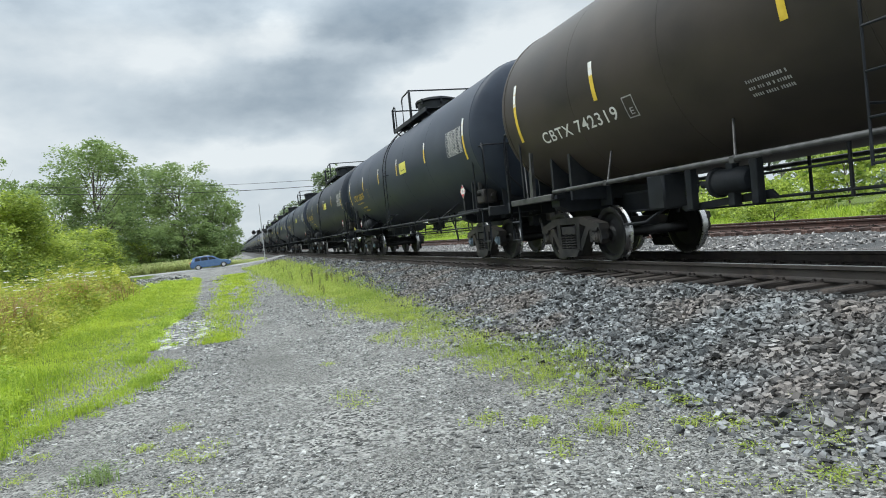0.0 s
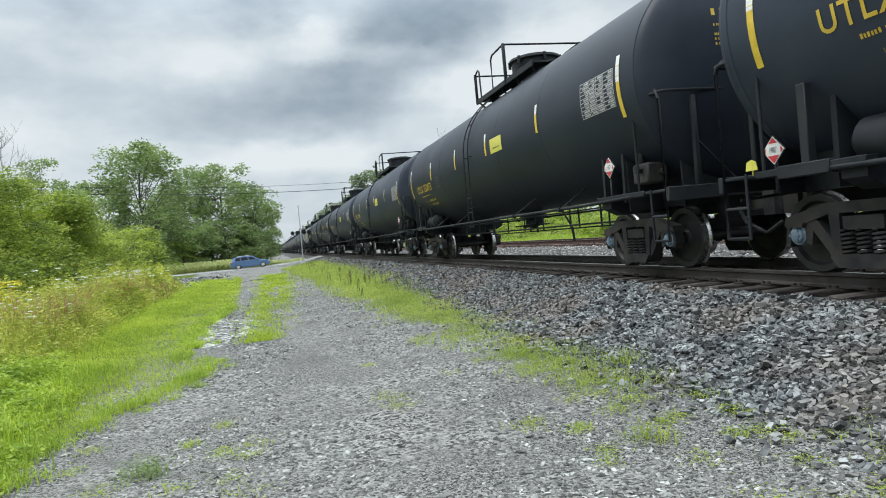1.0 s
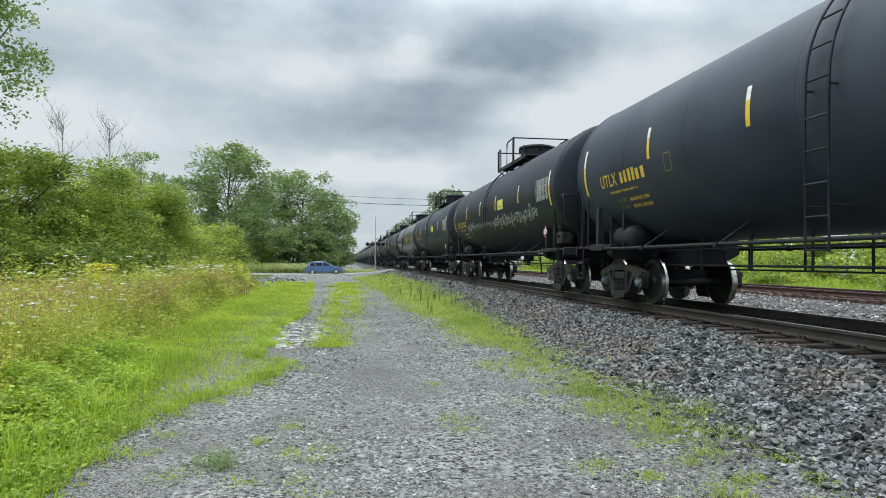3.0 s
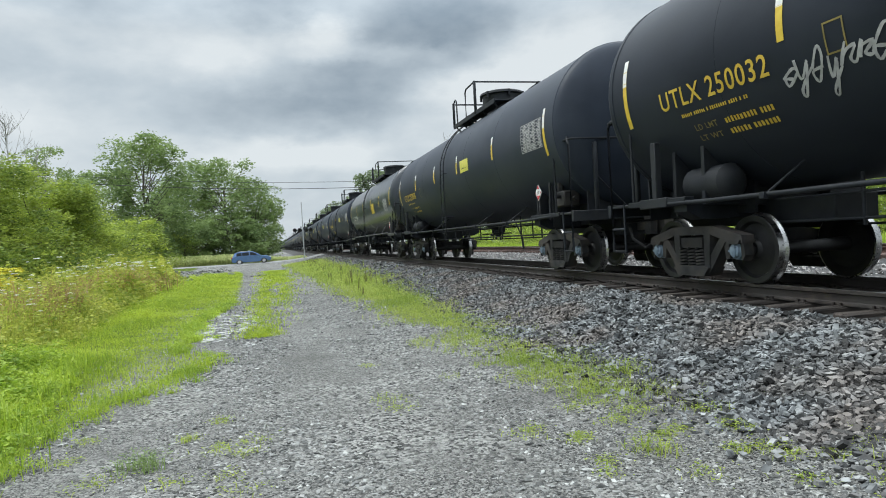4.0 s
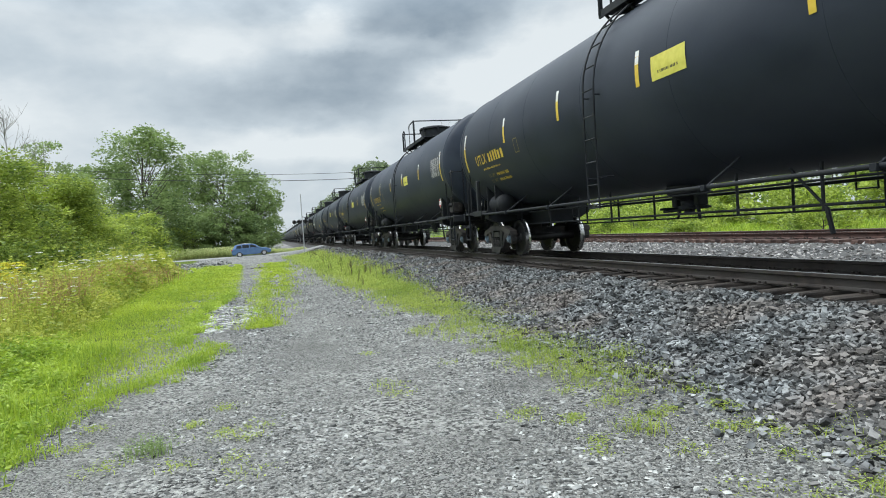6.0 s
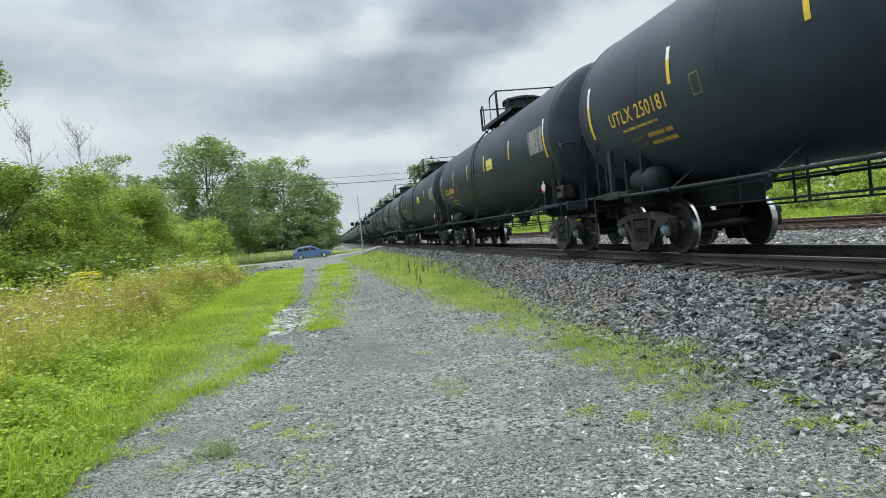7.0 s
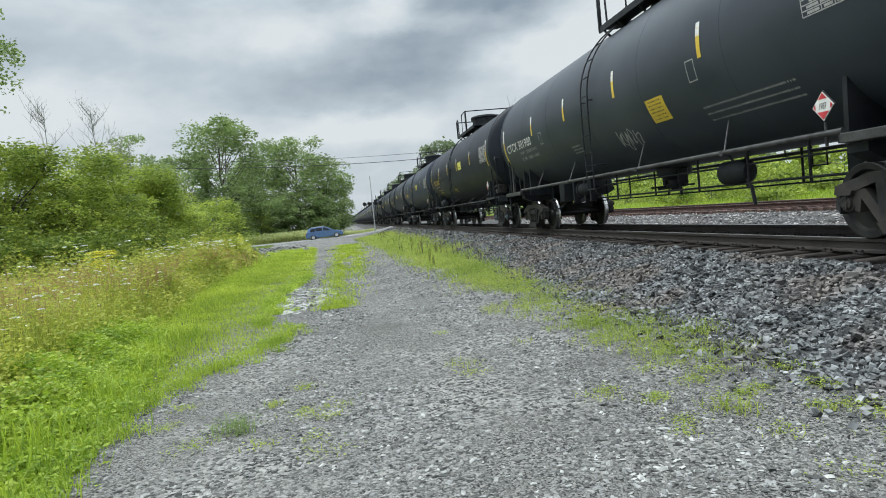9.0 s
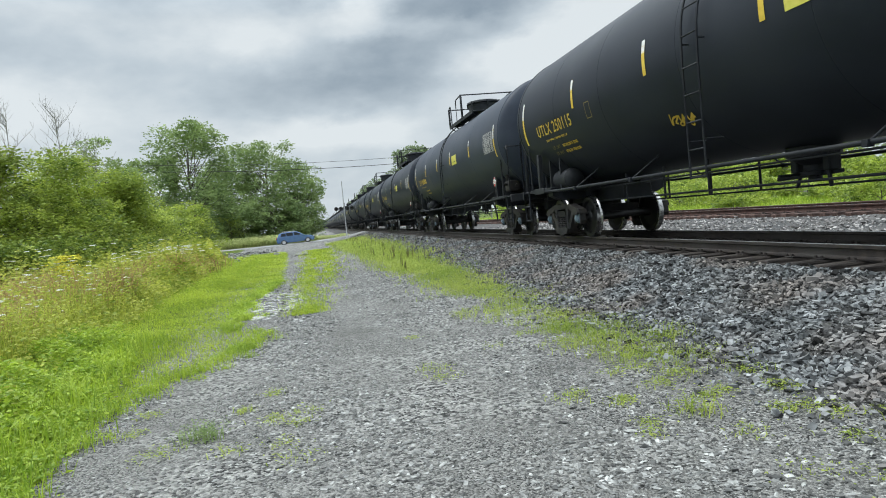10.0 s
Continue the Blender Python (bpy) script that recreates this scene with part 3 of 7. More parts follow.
def on_tank(y, ang, out=0.004):
    """A point on the shell: y along, ang degrees up from level on the side facing the drive."""
    a = radians(ang)
    r = R_TANK + out
    return Vector((-r * math.cos(a), y, Z_TANK + r * math.sin(a)))


def patch(bm, y0, y1, a0, a1, out=0.005, seg=6, skew=0.0):
    """A thin sheet hugging the shell between two angles."""
    prev = None
    for i in range(seg + 1):
        a = a0 + (a1 - a0) * i / seg
        s = skew * i / seg
        row = (bm.verts.new(on_tank(y0 + s, a, out)), bm.verts.new(on_tank(y1 + s, a, out)))
        if prev:
            bm.faces.new((prev[0], prev[1], row[1], row[0]))
        prev = row


def lettering(name, text, y, y1, ang, cap, mat, parent, out=0.006, label=""):
    """Stencilled writing bent round the shell. Runs from y to y1, its feet at ang, capitals cap metres high."""
    cu = bpy.data.curves.new(name, "FONT")
    cu.body = text
    cu.size = 1.0
    cu.space_character = 1.12
    cu.offset = 0.011
    cu.resolution_u = 4
    tmp = new(name, cu)
    dg = bpy.context.evaluated_depsgraph_get()
    me = bpy.data.meshes.new_from_object(tmp.evaluated_get(dg))
    bpy.data.objects.remove(tmp)
    bm = bmesh.new()
    bm.from_mesh(me)
    bmesh.ops.subdivide_edges(bm, edges=[e for e in bm.edges if abs(e.verts[0].co.y - e.verts[1].co.y) > 0.3], cuts=2)
    wide = max(v.co.x for v in bm.verts)
    high = max(v.co.y for v in bm.verts)
    for v in bm.verts:
        u, w = v.co.x / wide * (y - y1), v.co.y / high * cap
        v.co = on_tank(y - u, ang + math.degrees(w / R_TANK), out)
    bpy.data.meshes.remove(me)
    # a wide gap between letters begins a new word, which is a part of its own
    words, end = [], None
    for f in sorted(bm.faces, key=lambda q: -max(c.co.y for c in q.verts)):
        if end is None or end - max(c.co.y for c in f.verts) > 0.3 * cap:
            words.append([])
            end = 1e9
        words[-1].append(f)
        end = min(end, min(c.co.y for c in f.verts))
    made = []
    for faces in words:
        sub = bmesh.new()
        twin = {}
        for f in faces:
            sub.faces.new([twin.setdefault(q, None) or twin.update({q: sub.verts.new(q.co)}) or twin[q] for q in f.verts])
        made.append(part(name, mesh_of(name, sub, mat), mat, parent, label))
    bm.free()
    return made[0]


def cached(fn):
    store = {}

    def get(*a):
        if a not in store:
            store[a] = fn(*a)
        return store[a]
    return get


@cached
def tank_mesh(kind, seg=72):
    bm = bmesh.new()
    prof = [(0, -TANK_HALF)]
    hd = HEAD
    for i in range(1, 13):
        a = math.pi / 2 * i / 12
        prof.append((R_TANK * math.sin(a), -TANK_HALF + hd - hd * math.cos(a)))
    y = -TANK_HALF + hd
    prof += [(R_TANK + 0.012, y + 0.01), (R_TANK + 0.012, y + 0.09), (R_TANK, y + 0.10)]
    for s in (-4.6, -2.0, 0.62, 3.3, 5.6):
        prof += [(R_TANK, s - 0.006), (R_TANK - 0.004, s), (R_TANK, s + 0.006)]
    prof += [(R_TANK, -y - 0.10), (R_TANK + 0.012, -y - 0.09), (R_TANK + 0.012, -y - 0.01)]
    prof += [(r, -s) for r, s in reversed(prof[1:13])] + [(0, TANK_HALF)]
    lathe(bm, prof, seg, "y", (0, 0, Z_TANK))
    return mesh_of("tank", bm, {"plain": M_TANK, "brown": M_TANK_BROWN, "gloss": M_TANK_GREY, "white": M_TANK_FADED}[kind], 25)


@cached
def wheel_mesh():
    bm = bmesh.new()
    # outer face is -x; flange on the inner side
    lathe(bm, [(0.0, -0.075), (0.10, -0.075), (0.12, -0.06), (0.14, -0.03), (0.24, 0.005), (0.345, 0.0), (0.375, -0.05), (0.445, -0.06), (0.455, -0.055), (0.458, 0.03), (0.470, 0.045), (0.485, 0.06), (0.483, 0.075), (0.46, 0.08), (0.38, 0.07), (0.34, 0.04), (0.24, 0.045), (0.14, 0.06), (0.0, 0.08)], 40, "x")
    for f in bm.faces:
        rr = [math.hypot(v.co.y, v.co.z) for v in f.verts]
        if min(rr) > 0.4545:
            f.material_index = 1
    return mesh_of("wheel", bm, [M_WHEEL, M_TREAD], 30)


@cached
def axle_mesh():
    bm = bmesh.new()
    lathe(bm, [(0.0, -1.02), (0.075, -1.02), (0.08, -0.8), (0.10, -0.74), (0.10, -0.6), (0.085, -0.4), (0.085, 0.4), (0.10, 0.6), (0.10, 0.74), (0.08, 0.8), (0.075, 1.02), (0.0, 1.02)], 16, "x")
    return mesh_of("axle", bm, M_WHEEL, 40)


@cached
def cap_mesh(blue):
    bm = bmesh.new()
    lathe(bm, [(0.0, -0.05), (0.05, -0.05), (0.06, -0.035), (0.085, -0.03), (0.095, 0.0), (0.115, 0.005), (0.125, 0.06), (0.125, 0.16), (0.0, 0.16)], 20, "x")
    for i in range(3):
        a = i * math.tau / 3
        rod(bm, (-0.055, 0.065 * math.cos(a), 0.065 * math.sin(a)), (-0.02, 0.065 * math.cos(a), 0.065 * math.sin(a)), 0.017, seg=6)
    return mesh_of("bearing_cap", bm, M_CAP if blue else M_FRAME, 35)


@cached
def frame_mesh():
    """A cast truck side frame with two triangular windows and a spring window, about the truck's middle."""
    bm = bmesh.new()
    A = 0.89
    # top chord, bending down over the axle boxes
    slab(bm, [(-A - 0.17, 0.56), (-A - 0.15, 0.66), (-A + 0.02, 0.70), (-0.45, 0.80), (0.45, 0.80), (A - 0.02, 0.70), (A + 0.15, 0.66), (A + 0.17, 0.56), (A - 0.10, 0.575), (0.42, 0.68), (-0.42, 0.68), (-A + 0.10, 0.575)], -0.095, 0.095)
    # diagonal legs
    for s in (-1, 1):
        slab(bm, [(s * (A - 0.30), 0.62), (s * (A - 0.16), 0.60), (s * 0.36, 0.14), (s * 0.20, 0.16)], -0.085, 0.085)
        slab(bm, [(s * 0.28, 0.70), (s * 0.42, 0.70), (s * 0.38, 0.20), (s * 0.28, 0.20)], -0.10, 0.10)
        # axle box jaws
        slab(bm, [(s * (A + 0.15), 0.62), (s * (A + 0.18), 0.40), (s * (A + 0.12), 0.32), (s * (A + 0.10), 0.58)], -0.07, 0.07)
        slab(bm, [(s * (A - 0.12), 0.60), (s * (A - 0.11), 0.36), (s * (A - 0.19), 0.34), (s * (A - 0.24), 0.62)], -0.07, 0.07)
        slab(bm, [(s * (A - 0.14), 0.60), (s * (A + 0.14), 0.60), (s * (A + 0.11), 0.545), (s * (A - 0.11), 0.545)], -0.12, 0.12)
    # bottom chord under the springs
    slab(bm, [(-0.40, 0.22), (-0.30, 0.10), (0.30, 0.10), (0.40, 0.22), (0.28, 0.25), (-0.28, 0.25)], -0.14, 0.14)
    bmesh.ops.bevel(bm, geom=[e for e in bm.edges if len(e.link_faces) == 2 and e.calc_face_angle(0) > 0.9], offset=0.016, segments=2, affect="EDGES")
    return mesh_of("side_frame", bm, M_FRAME, 40)


@cached
def spring_mesh():
    bm = bmesh.new()
    tube(bm, [(0.075 * math.cos(i * math.tau / 8), 0.075 * math.sin(i * math.tau / 8), 0.25 + 0.25 * i / 44) for i in range(45)], 0.017, 5)
    return mesh_of("coil_spring", bm, M_FRAME, 60)


@cached
def bolster_mesh():
    bm = bmesh.new()
    slab(bm, [(-1.12, 0.50), (-1.12, 0.64), (-0.6, 0.70), (0.6, 0.70), (1.12, 0.64), (1.12, 0.50), (0.6, 0.40), (-0.6, 0.40)], -0.24, 0.24, "y")
    lathe(bm, [(0.0, 0.70), (0.2, 0.70), (0.2, 0.80), (0.0, 0.80)], 20, "z")
    bmesh.ops.bevel(bm, geom=[e for e in bm.edges if len(e.link_faces) == 2 and e.calc_face_angle(0) > 0.9], offset=0.02, segments=1, affect="EDGES")
    return mesh_of("bolster", bm, M_FRAME, 40)


@cached
def brake_mesh():
    bm = bmesh.new()
    rod(bm, (-0.80, 0.42, 0.42), (0.80, 0.42, 0.42), 0.035)
    rod(bm, (0, 0.35, 0.36), (-0.80, 0.42, 0.42), 0.025)
    rod(bm, (0, 0.35, 0.36), (0.80, 0.42, 0.42), 0.025)
    for x in (-0.76, 0.76):
        slab(bm, [(0.40, 0.28), (0.43, 0.56), (0.36, 0.56), (0.35, 0.28)], x - 0.05, x + 0.05)
    return mesh_of("brake_beam", bm, M_STEEL, 40)


@cached
def sill_mesh():
    """The stub sill at the +y end with its draft gear and platform."""
    bm = bmesh.new()
    box(bm, -0.33, 0.33, 5.2, 8.35, 0.78, 1.12, 0.02)
    box(bm, -0.42, 0.42, 8.15, 8.40, 0.70, 1.14, 0.02)
    slab(bm, [(-1.45, 1.02), (-1.2, 0.90), (1.2, 0.90), (1.45, 1.02), (1.45, 1.12), (-1.45, 1.12)], 6.55, 6.85, "y")
    return mesh_of("stub_sill", bm, M_STEEL, 40)


@cached
def cradle_mesh():
    bm = bmesh.new()
    n = 14
    inner = [(R_TANK * math.cos(radians(-90 + 52 * (2 * i / n - 1))), Z_TANK + R_TANK * math.sin(radians(-90 + 52 * (2 * i / n - 1)))) for i in range(n + 1)]
    outline = inner + [(1.30, 1.10), (0.3, 1.05), (-0.3, 1.05), (-1.30, 1.10)]
    slab(bm, outline, 6.35, 6.42, "y")
    slab(bm, outline, 7.0, 7.07, "y")
    return mesh_of("saddle", bm, M_STEEL, 40)


@cached
def coupler_mesh():
    bm = bmesh.new()
    box(bm, -0.09, 0.09, 8.35, 8.90, 0.78, 0.98, 0.02)
    slab(bm, [(-0.16, 8.80), (-0.20, 9.02), (-0.08, 9.12), (0.02, 9.02), (0.10, 9.10), (0.20, 9.06), (0.18, 8.82)], 0.70, 1.06, "z")
    tube(bm, [(0.25, 8.4, 0.85), (0.3, 8.6, 0.62), (0.22, 8.9, 0.45), (0.1, 9.08, 0.6)], 0.03)
    rod(bm, (-1.35, 8.42, 0.92), (0.1, 8.5, 1.0), 0.018)
    return mesh_of("coupler", bm, M_FRAME, 40)


@cached
def platform_mesh():
    """End platform across the car, at the +y end."""
    bm = bmesh.new()
    box(bm, -1.50, 1.50, 7.95, 8.52, 1.16, 1.20, 0.008)
    box(bm, -1.52, 1.52, 8.52, 8.60, 1.02, 1.22, 0.008)
    for s in (-1, 1):
        box(bm, s * 1.36, s * 1.52, 6.5, 7.95, 1.14, 1.22, 0.008)
    return mesh_of("end_platform", bm, M_STEEL, 40)


@cached
def web_mesh():
    """Upright plates that carry the tank's end on the sill."""
    bm = bmesh.new()
    for x in (-0.62, 0.62):
        box(bm, x - 0.02, x + 0.02, 6.2, 8.2, 0.95, 1.95)
    box(bm, -1.0, 1.0, 8.16, 8.2, 0.95, 1.75)
    box(bm, -1.25, 1.25, 7.07, 7.11, 0.95, 1.75)
    return mesh_of("tank_support", bm, M_STEEL, 40)


@cached
def handrail_mesh():
    """A bent handrail round one corner of the end platform (+y end, -x side)."""
    bm = bmesh.new()
    tube(bm, [(-1.50, 7.82, 1.16), (-1.50, 7.82, 2.30), (-1.50, 7.86, 2.46), (-1.50, 7.98, 2.56), (-1.50, 8.30, 2.57), (-1.48, 8.52, 2.57), (-1.40, 8.56, 2.57), (0.0, 8.58, 2.57)], 0.022)
    return mesh_of("handrail", bm, M_STEEL, 60)


@cached
def end_ladder_mesh():
    """Corner ladder: two stiles with hooked tops and rungs down to the stirrup step."""
    bm = bmesh.new()
    tube(bm, [(-1.50, 8.12, 0.45), (-1.50, 8.12, 1.22)], 0.022, 6)
    tube(bm, [(-1.50, 8.50, 0.45), (-1.50, 8.50, 2.48), (-1.50, 8.46, 2.56), (-1.46, 8.36, 2.62), (-1.30, 8.28, 2.62)], 0.026, 6)
    for z in (0.46, 0.82):
        rod(bm, (-1.50, 8.12, z), (-1.50, 8.50, z), 0.02, seg=6)
    return mesh_of("end_ladder", bm, M_STEEL, 60)


@cached
def end_brace_mesh():
    bm = bmesh.new()
    rod(bm, (-1.46, 7.75, 1.24), (-1.10, 8.54, 2.46), 0.022, seg=6)
    return mesh_of("end_brace", bm, M_PIPE, 60)


@cached
def stanchion_mesh():
    bm = bmesh.new()
    box(bm, -1.02, -0.95, 8.50, 8.58, 1.16, 2.50, 0.008)
    rod(bm, (-1.0, 8.54, 1.9), (-0.3, 8.54, 1.2), 0.018)
    return mesh_of("stanchion", bm, M_STEEL, 60)


MIRX = Matrix.Scale(-1, 4, (1, 0, 0))


@cached
def side_rod_mesh(kind):
    bm = bmesh.new()
    if kind == "plain":
        tube(bm, [(-1.50, -7.6, 1.16), (-1.50, -6.6, 1.14), (-1.50, -6.0, 1.13), (-1.50, 6.0, 1.13), (-1.50, 6.6, 1.14), (-1.50, 7.6, 1.16)], 0.03, 8)
    else:
        tube(bm, [(-1.52, -6.6, 1.27), (-1.52, 6.6, 1.27)], 0.036, 8)
    return mesh_of("side_rail", bm, M_PIPE if kind != "plain" else M_STEEL, 60)


@cached
def bracket_mesh(z, up):
    bm = bmesh.new()
    rod(bm, (-1.50, 0, z), tuple(on_tank(0.35, -44, -0.01)) if up else (-0.95, 0, 1.5), 0.016)
    box(bm, -1.56, -1.47, -0.04, 0.04, z - 0.05, z + 0.03, 0.006)
    return mesh_of("rail_bracket", bm, M_PIPE if up else M_STEEL, 40)


@cached
def ladder_mesh(y):
    bm = bmesh.new()
    for dy in (-0.19, 0.19):
        pts = [(-1.74, y + dy, 0.98), (-1.74, y + dy, 2.6)] + [tuple(on_tank(y + dy, a, 0.10)) for a in range(0, 76, 6)] + [(-0.42, y + dy, 4.62)]
        tube(bm, pts, 0.017, 5)
    for z in (1.0, 1.38, 1.76, 2.14, 2.52):
        rod(bm, (-1.74, y - 0.19, z), (-1.74, y + 0.19, z), 0.013, seg=6)
    for a in (2, 15, 28, 41, 54, 67):
        p = on_tank(y, a, 0.10)
        rod(bm, p + Vector((0, -0.19, 0)), p + Vector((0, 0.19, 0)), 0.013, seg=6)
    for z in (1.5, 2.85):
        for dy in (-0.19, 0.19):
            rod(bm, (-1.74, y + dy, z), (-1.45 if z < 2 else -1.60, y + dy, z), 0.014, seg=5)
    return mesh_of("side_ladder", bm, M_STEEL, 60)


@cached
def walkway_mesh():
    bm = bmesh.new()
    for s in (-1, 1):
        box(bm, s * 0.60, s * 1.02, -3.2, 0.85, 4.40, 4.43, 0.006)
        box(bm, s * 1.00, s * 1.04, -3.2, 0.85, 4.33, 4.46, 0.004)
        for y in (-3.0, -2.0, -1.0, 0.0, 0.7):
            rod(bm, (s * 1.0, y, 4.38), (s * 0.80, y, 4.18), 0.028)
    for y in (-3.2, 0.4):
        box(bm, -0.60, 0.60, y, y + 0.45, 4.42, 4.46, 0.006)
    bmesh.ops.translate(bm, verts=bm.verts, vec=(0, 0, TOP_UP))
    return mesh_of("top_walkway", bm, M_STEEL, 40)


@cached
def top_rail_mesh():
    """The railing of one side of the walkway: a tall hoop beside the dome."""
    bm = bmesh.new()
    r = 0.024
    X = -1.02
    tube(bm, [(X, -0.55, 4.42), (X, -0.55, 5.18), (X, -0.66, 5.28), (X, -1.5, 5.31)], r)
    box(bm, X - 0.035, X + 0.035, -1.55, -1.48, 4.36, 5.33, 0.006)
    bmesh.ops.translate(bm, verts=bm.verts, vec=(0, 0, TOP_UP))
    return mesh_of("top_railing", bm, M_STEEL, 60)


@cached
def end_rail_mesh():
    bm = bmesh.new()
    box(bm, -1.055, -0.985, 0.77, 0.83, 4.36, 5.16, 0.006)
    tube(bm, [(-1.02, 0.80, 5.13), (-1.02, 0.55, 5.22), (-1.02, 0.45, 5.16), (-1.02, 0.42, 4.42)], 0.024)
    bmesh.ops.translate(bm, verts=bm.verts, vec=(0, 0, TOP_UP))
    return mesh_of("end_railing", bm, M_STEEL, 60)


@cached
def cross_rail_mesh(y, z):
    bm = bmesh.new()
    rod(bm, (-1.02, y, z), (1.02, y, z), 0.024)
    bmesh.ops.translate(bm, verts=bm.verts, vec=(0, 0, TOP_UP))
    return mesh_of("cross_rail", bm, M_STEEL, 60)


@cached
def dome_mesh():
    bm = bmesh.new()
    lathe(bm, [(0.0, 5.14), (0.48, 5.12), (0.64, 5.07), (0.66, 5.01), (0.59, 4.98), (0.58, 4.45), (0.66, 4.38), (0.0, 4.34)], 28, "z")
    for i in range(6):
        a = (i + 0.5) * math.tau / 6
        box(bm, 0.64 * math.cos(a) - 0.03, 0.64 * math.cos(a) + 0.03, 0.64 * math.sin(a) - 0.03, 0.64 * math.sin(a) + 0.03, 4.9, 5.08)
    bmesh.ops.translate(bm, verts=bm.verts, vec=(0, 0, TOP_UP))
    return mesh_of("manway_dome", bm, M_STEEL, 40)


@cached
def outlet_mesh():
    bm = bmesh.new()
    lathe(bm, [(0.0, 1.28), (0.36, 1.28), (0.36, 1.14), (0.24, 1.08), (0.14, 1.02), (0.14, 0.94), (0.19, 0.93), (0.19, 0.88), (0.09, 0.87), (0.09, 0.78), (0.0, 0.78)], 20, "z")
    for dy in (-0.32, 0.30):
        box(bm, -0.10, 0.10, dy - 0.07, dy + 0.07, 0.92, 1.26, 0.02)
    rod(bm, (-0.06, -0.32, 0.95), (-0.06, -0.36, 0.70), 0.03)
    rod(bm, (0.05, 0.30, 0.95), (0.05, 0.42, 0.72), 0.025)
    rod(bm, (0, -0.5, 0.90), (0, 0.75, 0.86), 0.03)
    rod(bm, (-0.5, 0.1, 0.9), (0.5, 0.1, 0.9), 0.02)
    return mesh_of("bottom_outlet", bm, M_STEEL, 40)


@cached
def brake_rig_mesh():
    """Brake pipes and rods slung under the tank, with their hangers."""
    bm = bmesh.new()
    rod(bm, (-0.55, -6.2, 0.80), (-0.55, 6.2, 0.80), 0.019)
    rod(bm, (0.40, -5.6, 0.72), (0.40, 5.6, 0.72), 0.016)
    rod(bm, (-0.55, -5.9, 1.10), (-0.55, 5.9, 1.10), 0.016)
    for y in (-4.8, -3.4, -1.9, 1.7, 3.1, 4.6):
        for x in (-0.55, 0.40):
            rod(bm, (x, y, 1.32), (x, y, 0.72), 0.022)
        if y == -3.4:
            rod(bm, (-0.55, y - 0.05, 0.76), (-0.55, y + 0.5, 1.28), 0.02)
            rod(bm, (-0.55, y - 0.05, 0.76), (-0.55, y - 0.12, 0.45), 0.03)
    return mesh_of("brake_rigging", bm, M_STEEL, 40)


@cached
def brake_equipment_mesh():
    """A brake cylinder with its lever plates and hangers, inboard of the far truck."""
    bm = bmesh.new()
    lathe(bm, [(0, 2.9), (0.12, 2.92), (0.17, 2.98), (0.17, 3.45), (0.20, 3.46), (0.20, 3.52), (0.06, 3.56), (0.05, 3.8), (0, 3.8)], 18, "y", (-0.72, 0, 1.06))
    for y in (2.75, 3.15, 3.95):
        box(bm, -0.80, -0.68, y, y + 0.12, 0.74, 1.36, 0.012)
    slab(bm, [(2.6, 0.80), (4.3, 0.72), (4.4, 0.80), (2.7, 0.90)], -0.66, -0.62)
    box(bm, -0.95, -0.55, 4.35, 4.75, 0.78, 1.30, 0.03)
    tube(bm, [(-0.75, 4.5, 0.85), (-0.9, 4.9, 0.62), (-0.9, 5.5, 0.60)], 0.025)
    return mesh_of("brake_equipment", bm, M_STEEL, 40)


@cached
def reservoir_mesh(big):
    bm = bmesh.new()
    r, h = (0.24, 0.50) if big else (0.20, 0.40)
    lathe(bm, [(0, -h), (r * 0.6, -h + 0.03), (r, -h + 0.14), (r, h - 0.14), (r * 0.6, h - 0.03), (0, h)], 20, "y")
    return mesh_of("air_reservoir", bm, M_STEEL, 40)


@cached
def brake_valve_mesh():
    bm = bmesh.new()
    box(bm, -0.18, 0.18, -0.22, 0.22, -0.16, 0.16, 0.03)
    rod(bm, (-0.1, 0.1, 0.1), (-0.1, 0.1, 0.34), 0.07)
    rod(bm, (0.05, -0.3, 0.0), (0.05, 0.5, 0.0), 0.05)
    rod(bm, (-0.3, -0.05, 0.05), (0.2, -0.05, 0.05), 0.04)
    return mesh_of("brake_valve", bm, M_FRAME, 40)


@cached
def brake_wheel_mesh():
    bm = bmesh.new()
    tube(bm, [(0.26 * math.cos(a * math.tau / 16), 0, 0.26 * math.sin(a * math.tau / 16)) for a in range(17)], 0.016, 6)
    for i in range(4):
        rod(bm, (0, 0.03, 0), (0.26 * math.cos(i * math.pi / 2), 0, 0.26 * math.sin(i * math.pi / 2)), 0.012)
    box(bm, -0.14, 0.14, 0.03, 0.16, -0.25, 0.2, 0.02)
    return mesh_of("brake_wheel", bm, M_STEEL, 40)


@cached
def strip_mesh(kind, y, a0, a1, w):
    """Upright reflective strip on the shell."""
    bm = bmesh.new()
    patch(bm, y - w / 2, y + w / 2, a0, a1, 0.006, 6)
    return mesh_of("reflective_strip", bm, {"y": M_YELLOW, "w": M_WHITE, "l": M_LIME}[kind])


@cached
def label_mesh(y, a, w, h, kind):
    bm = bmesh.new()
    d = math.degrees(h / R_TANK) / 2
    patch(bm, y - w / 2, y + w / 2, a - d, a + d, 0.006, 4)
    return mesh_of("label_plate", bm, {"l": M_LIME, "y": M_YELLOW, "k": M_BLACKPRINT}[kind])


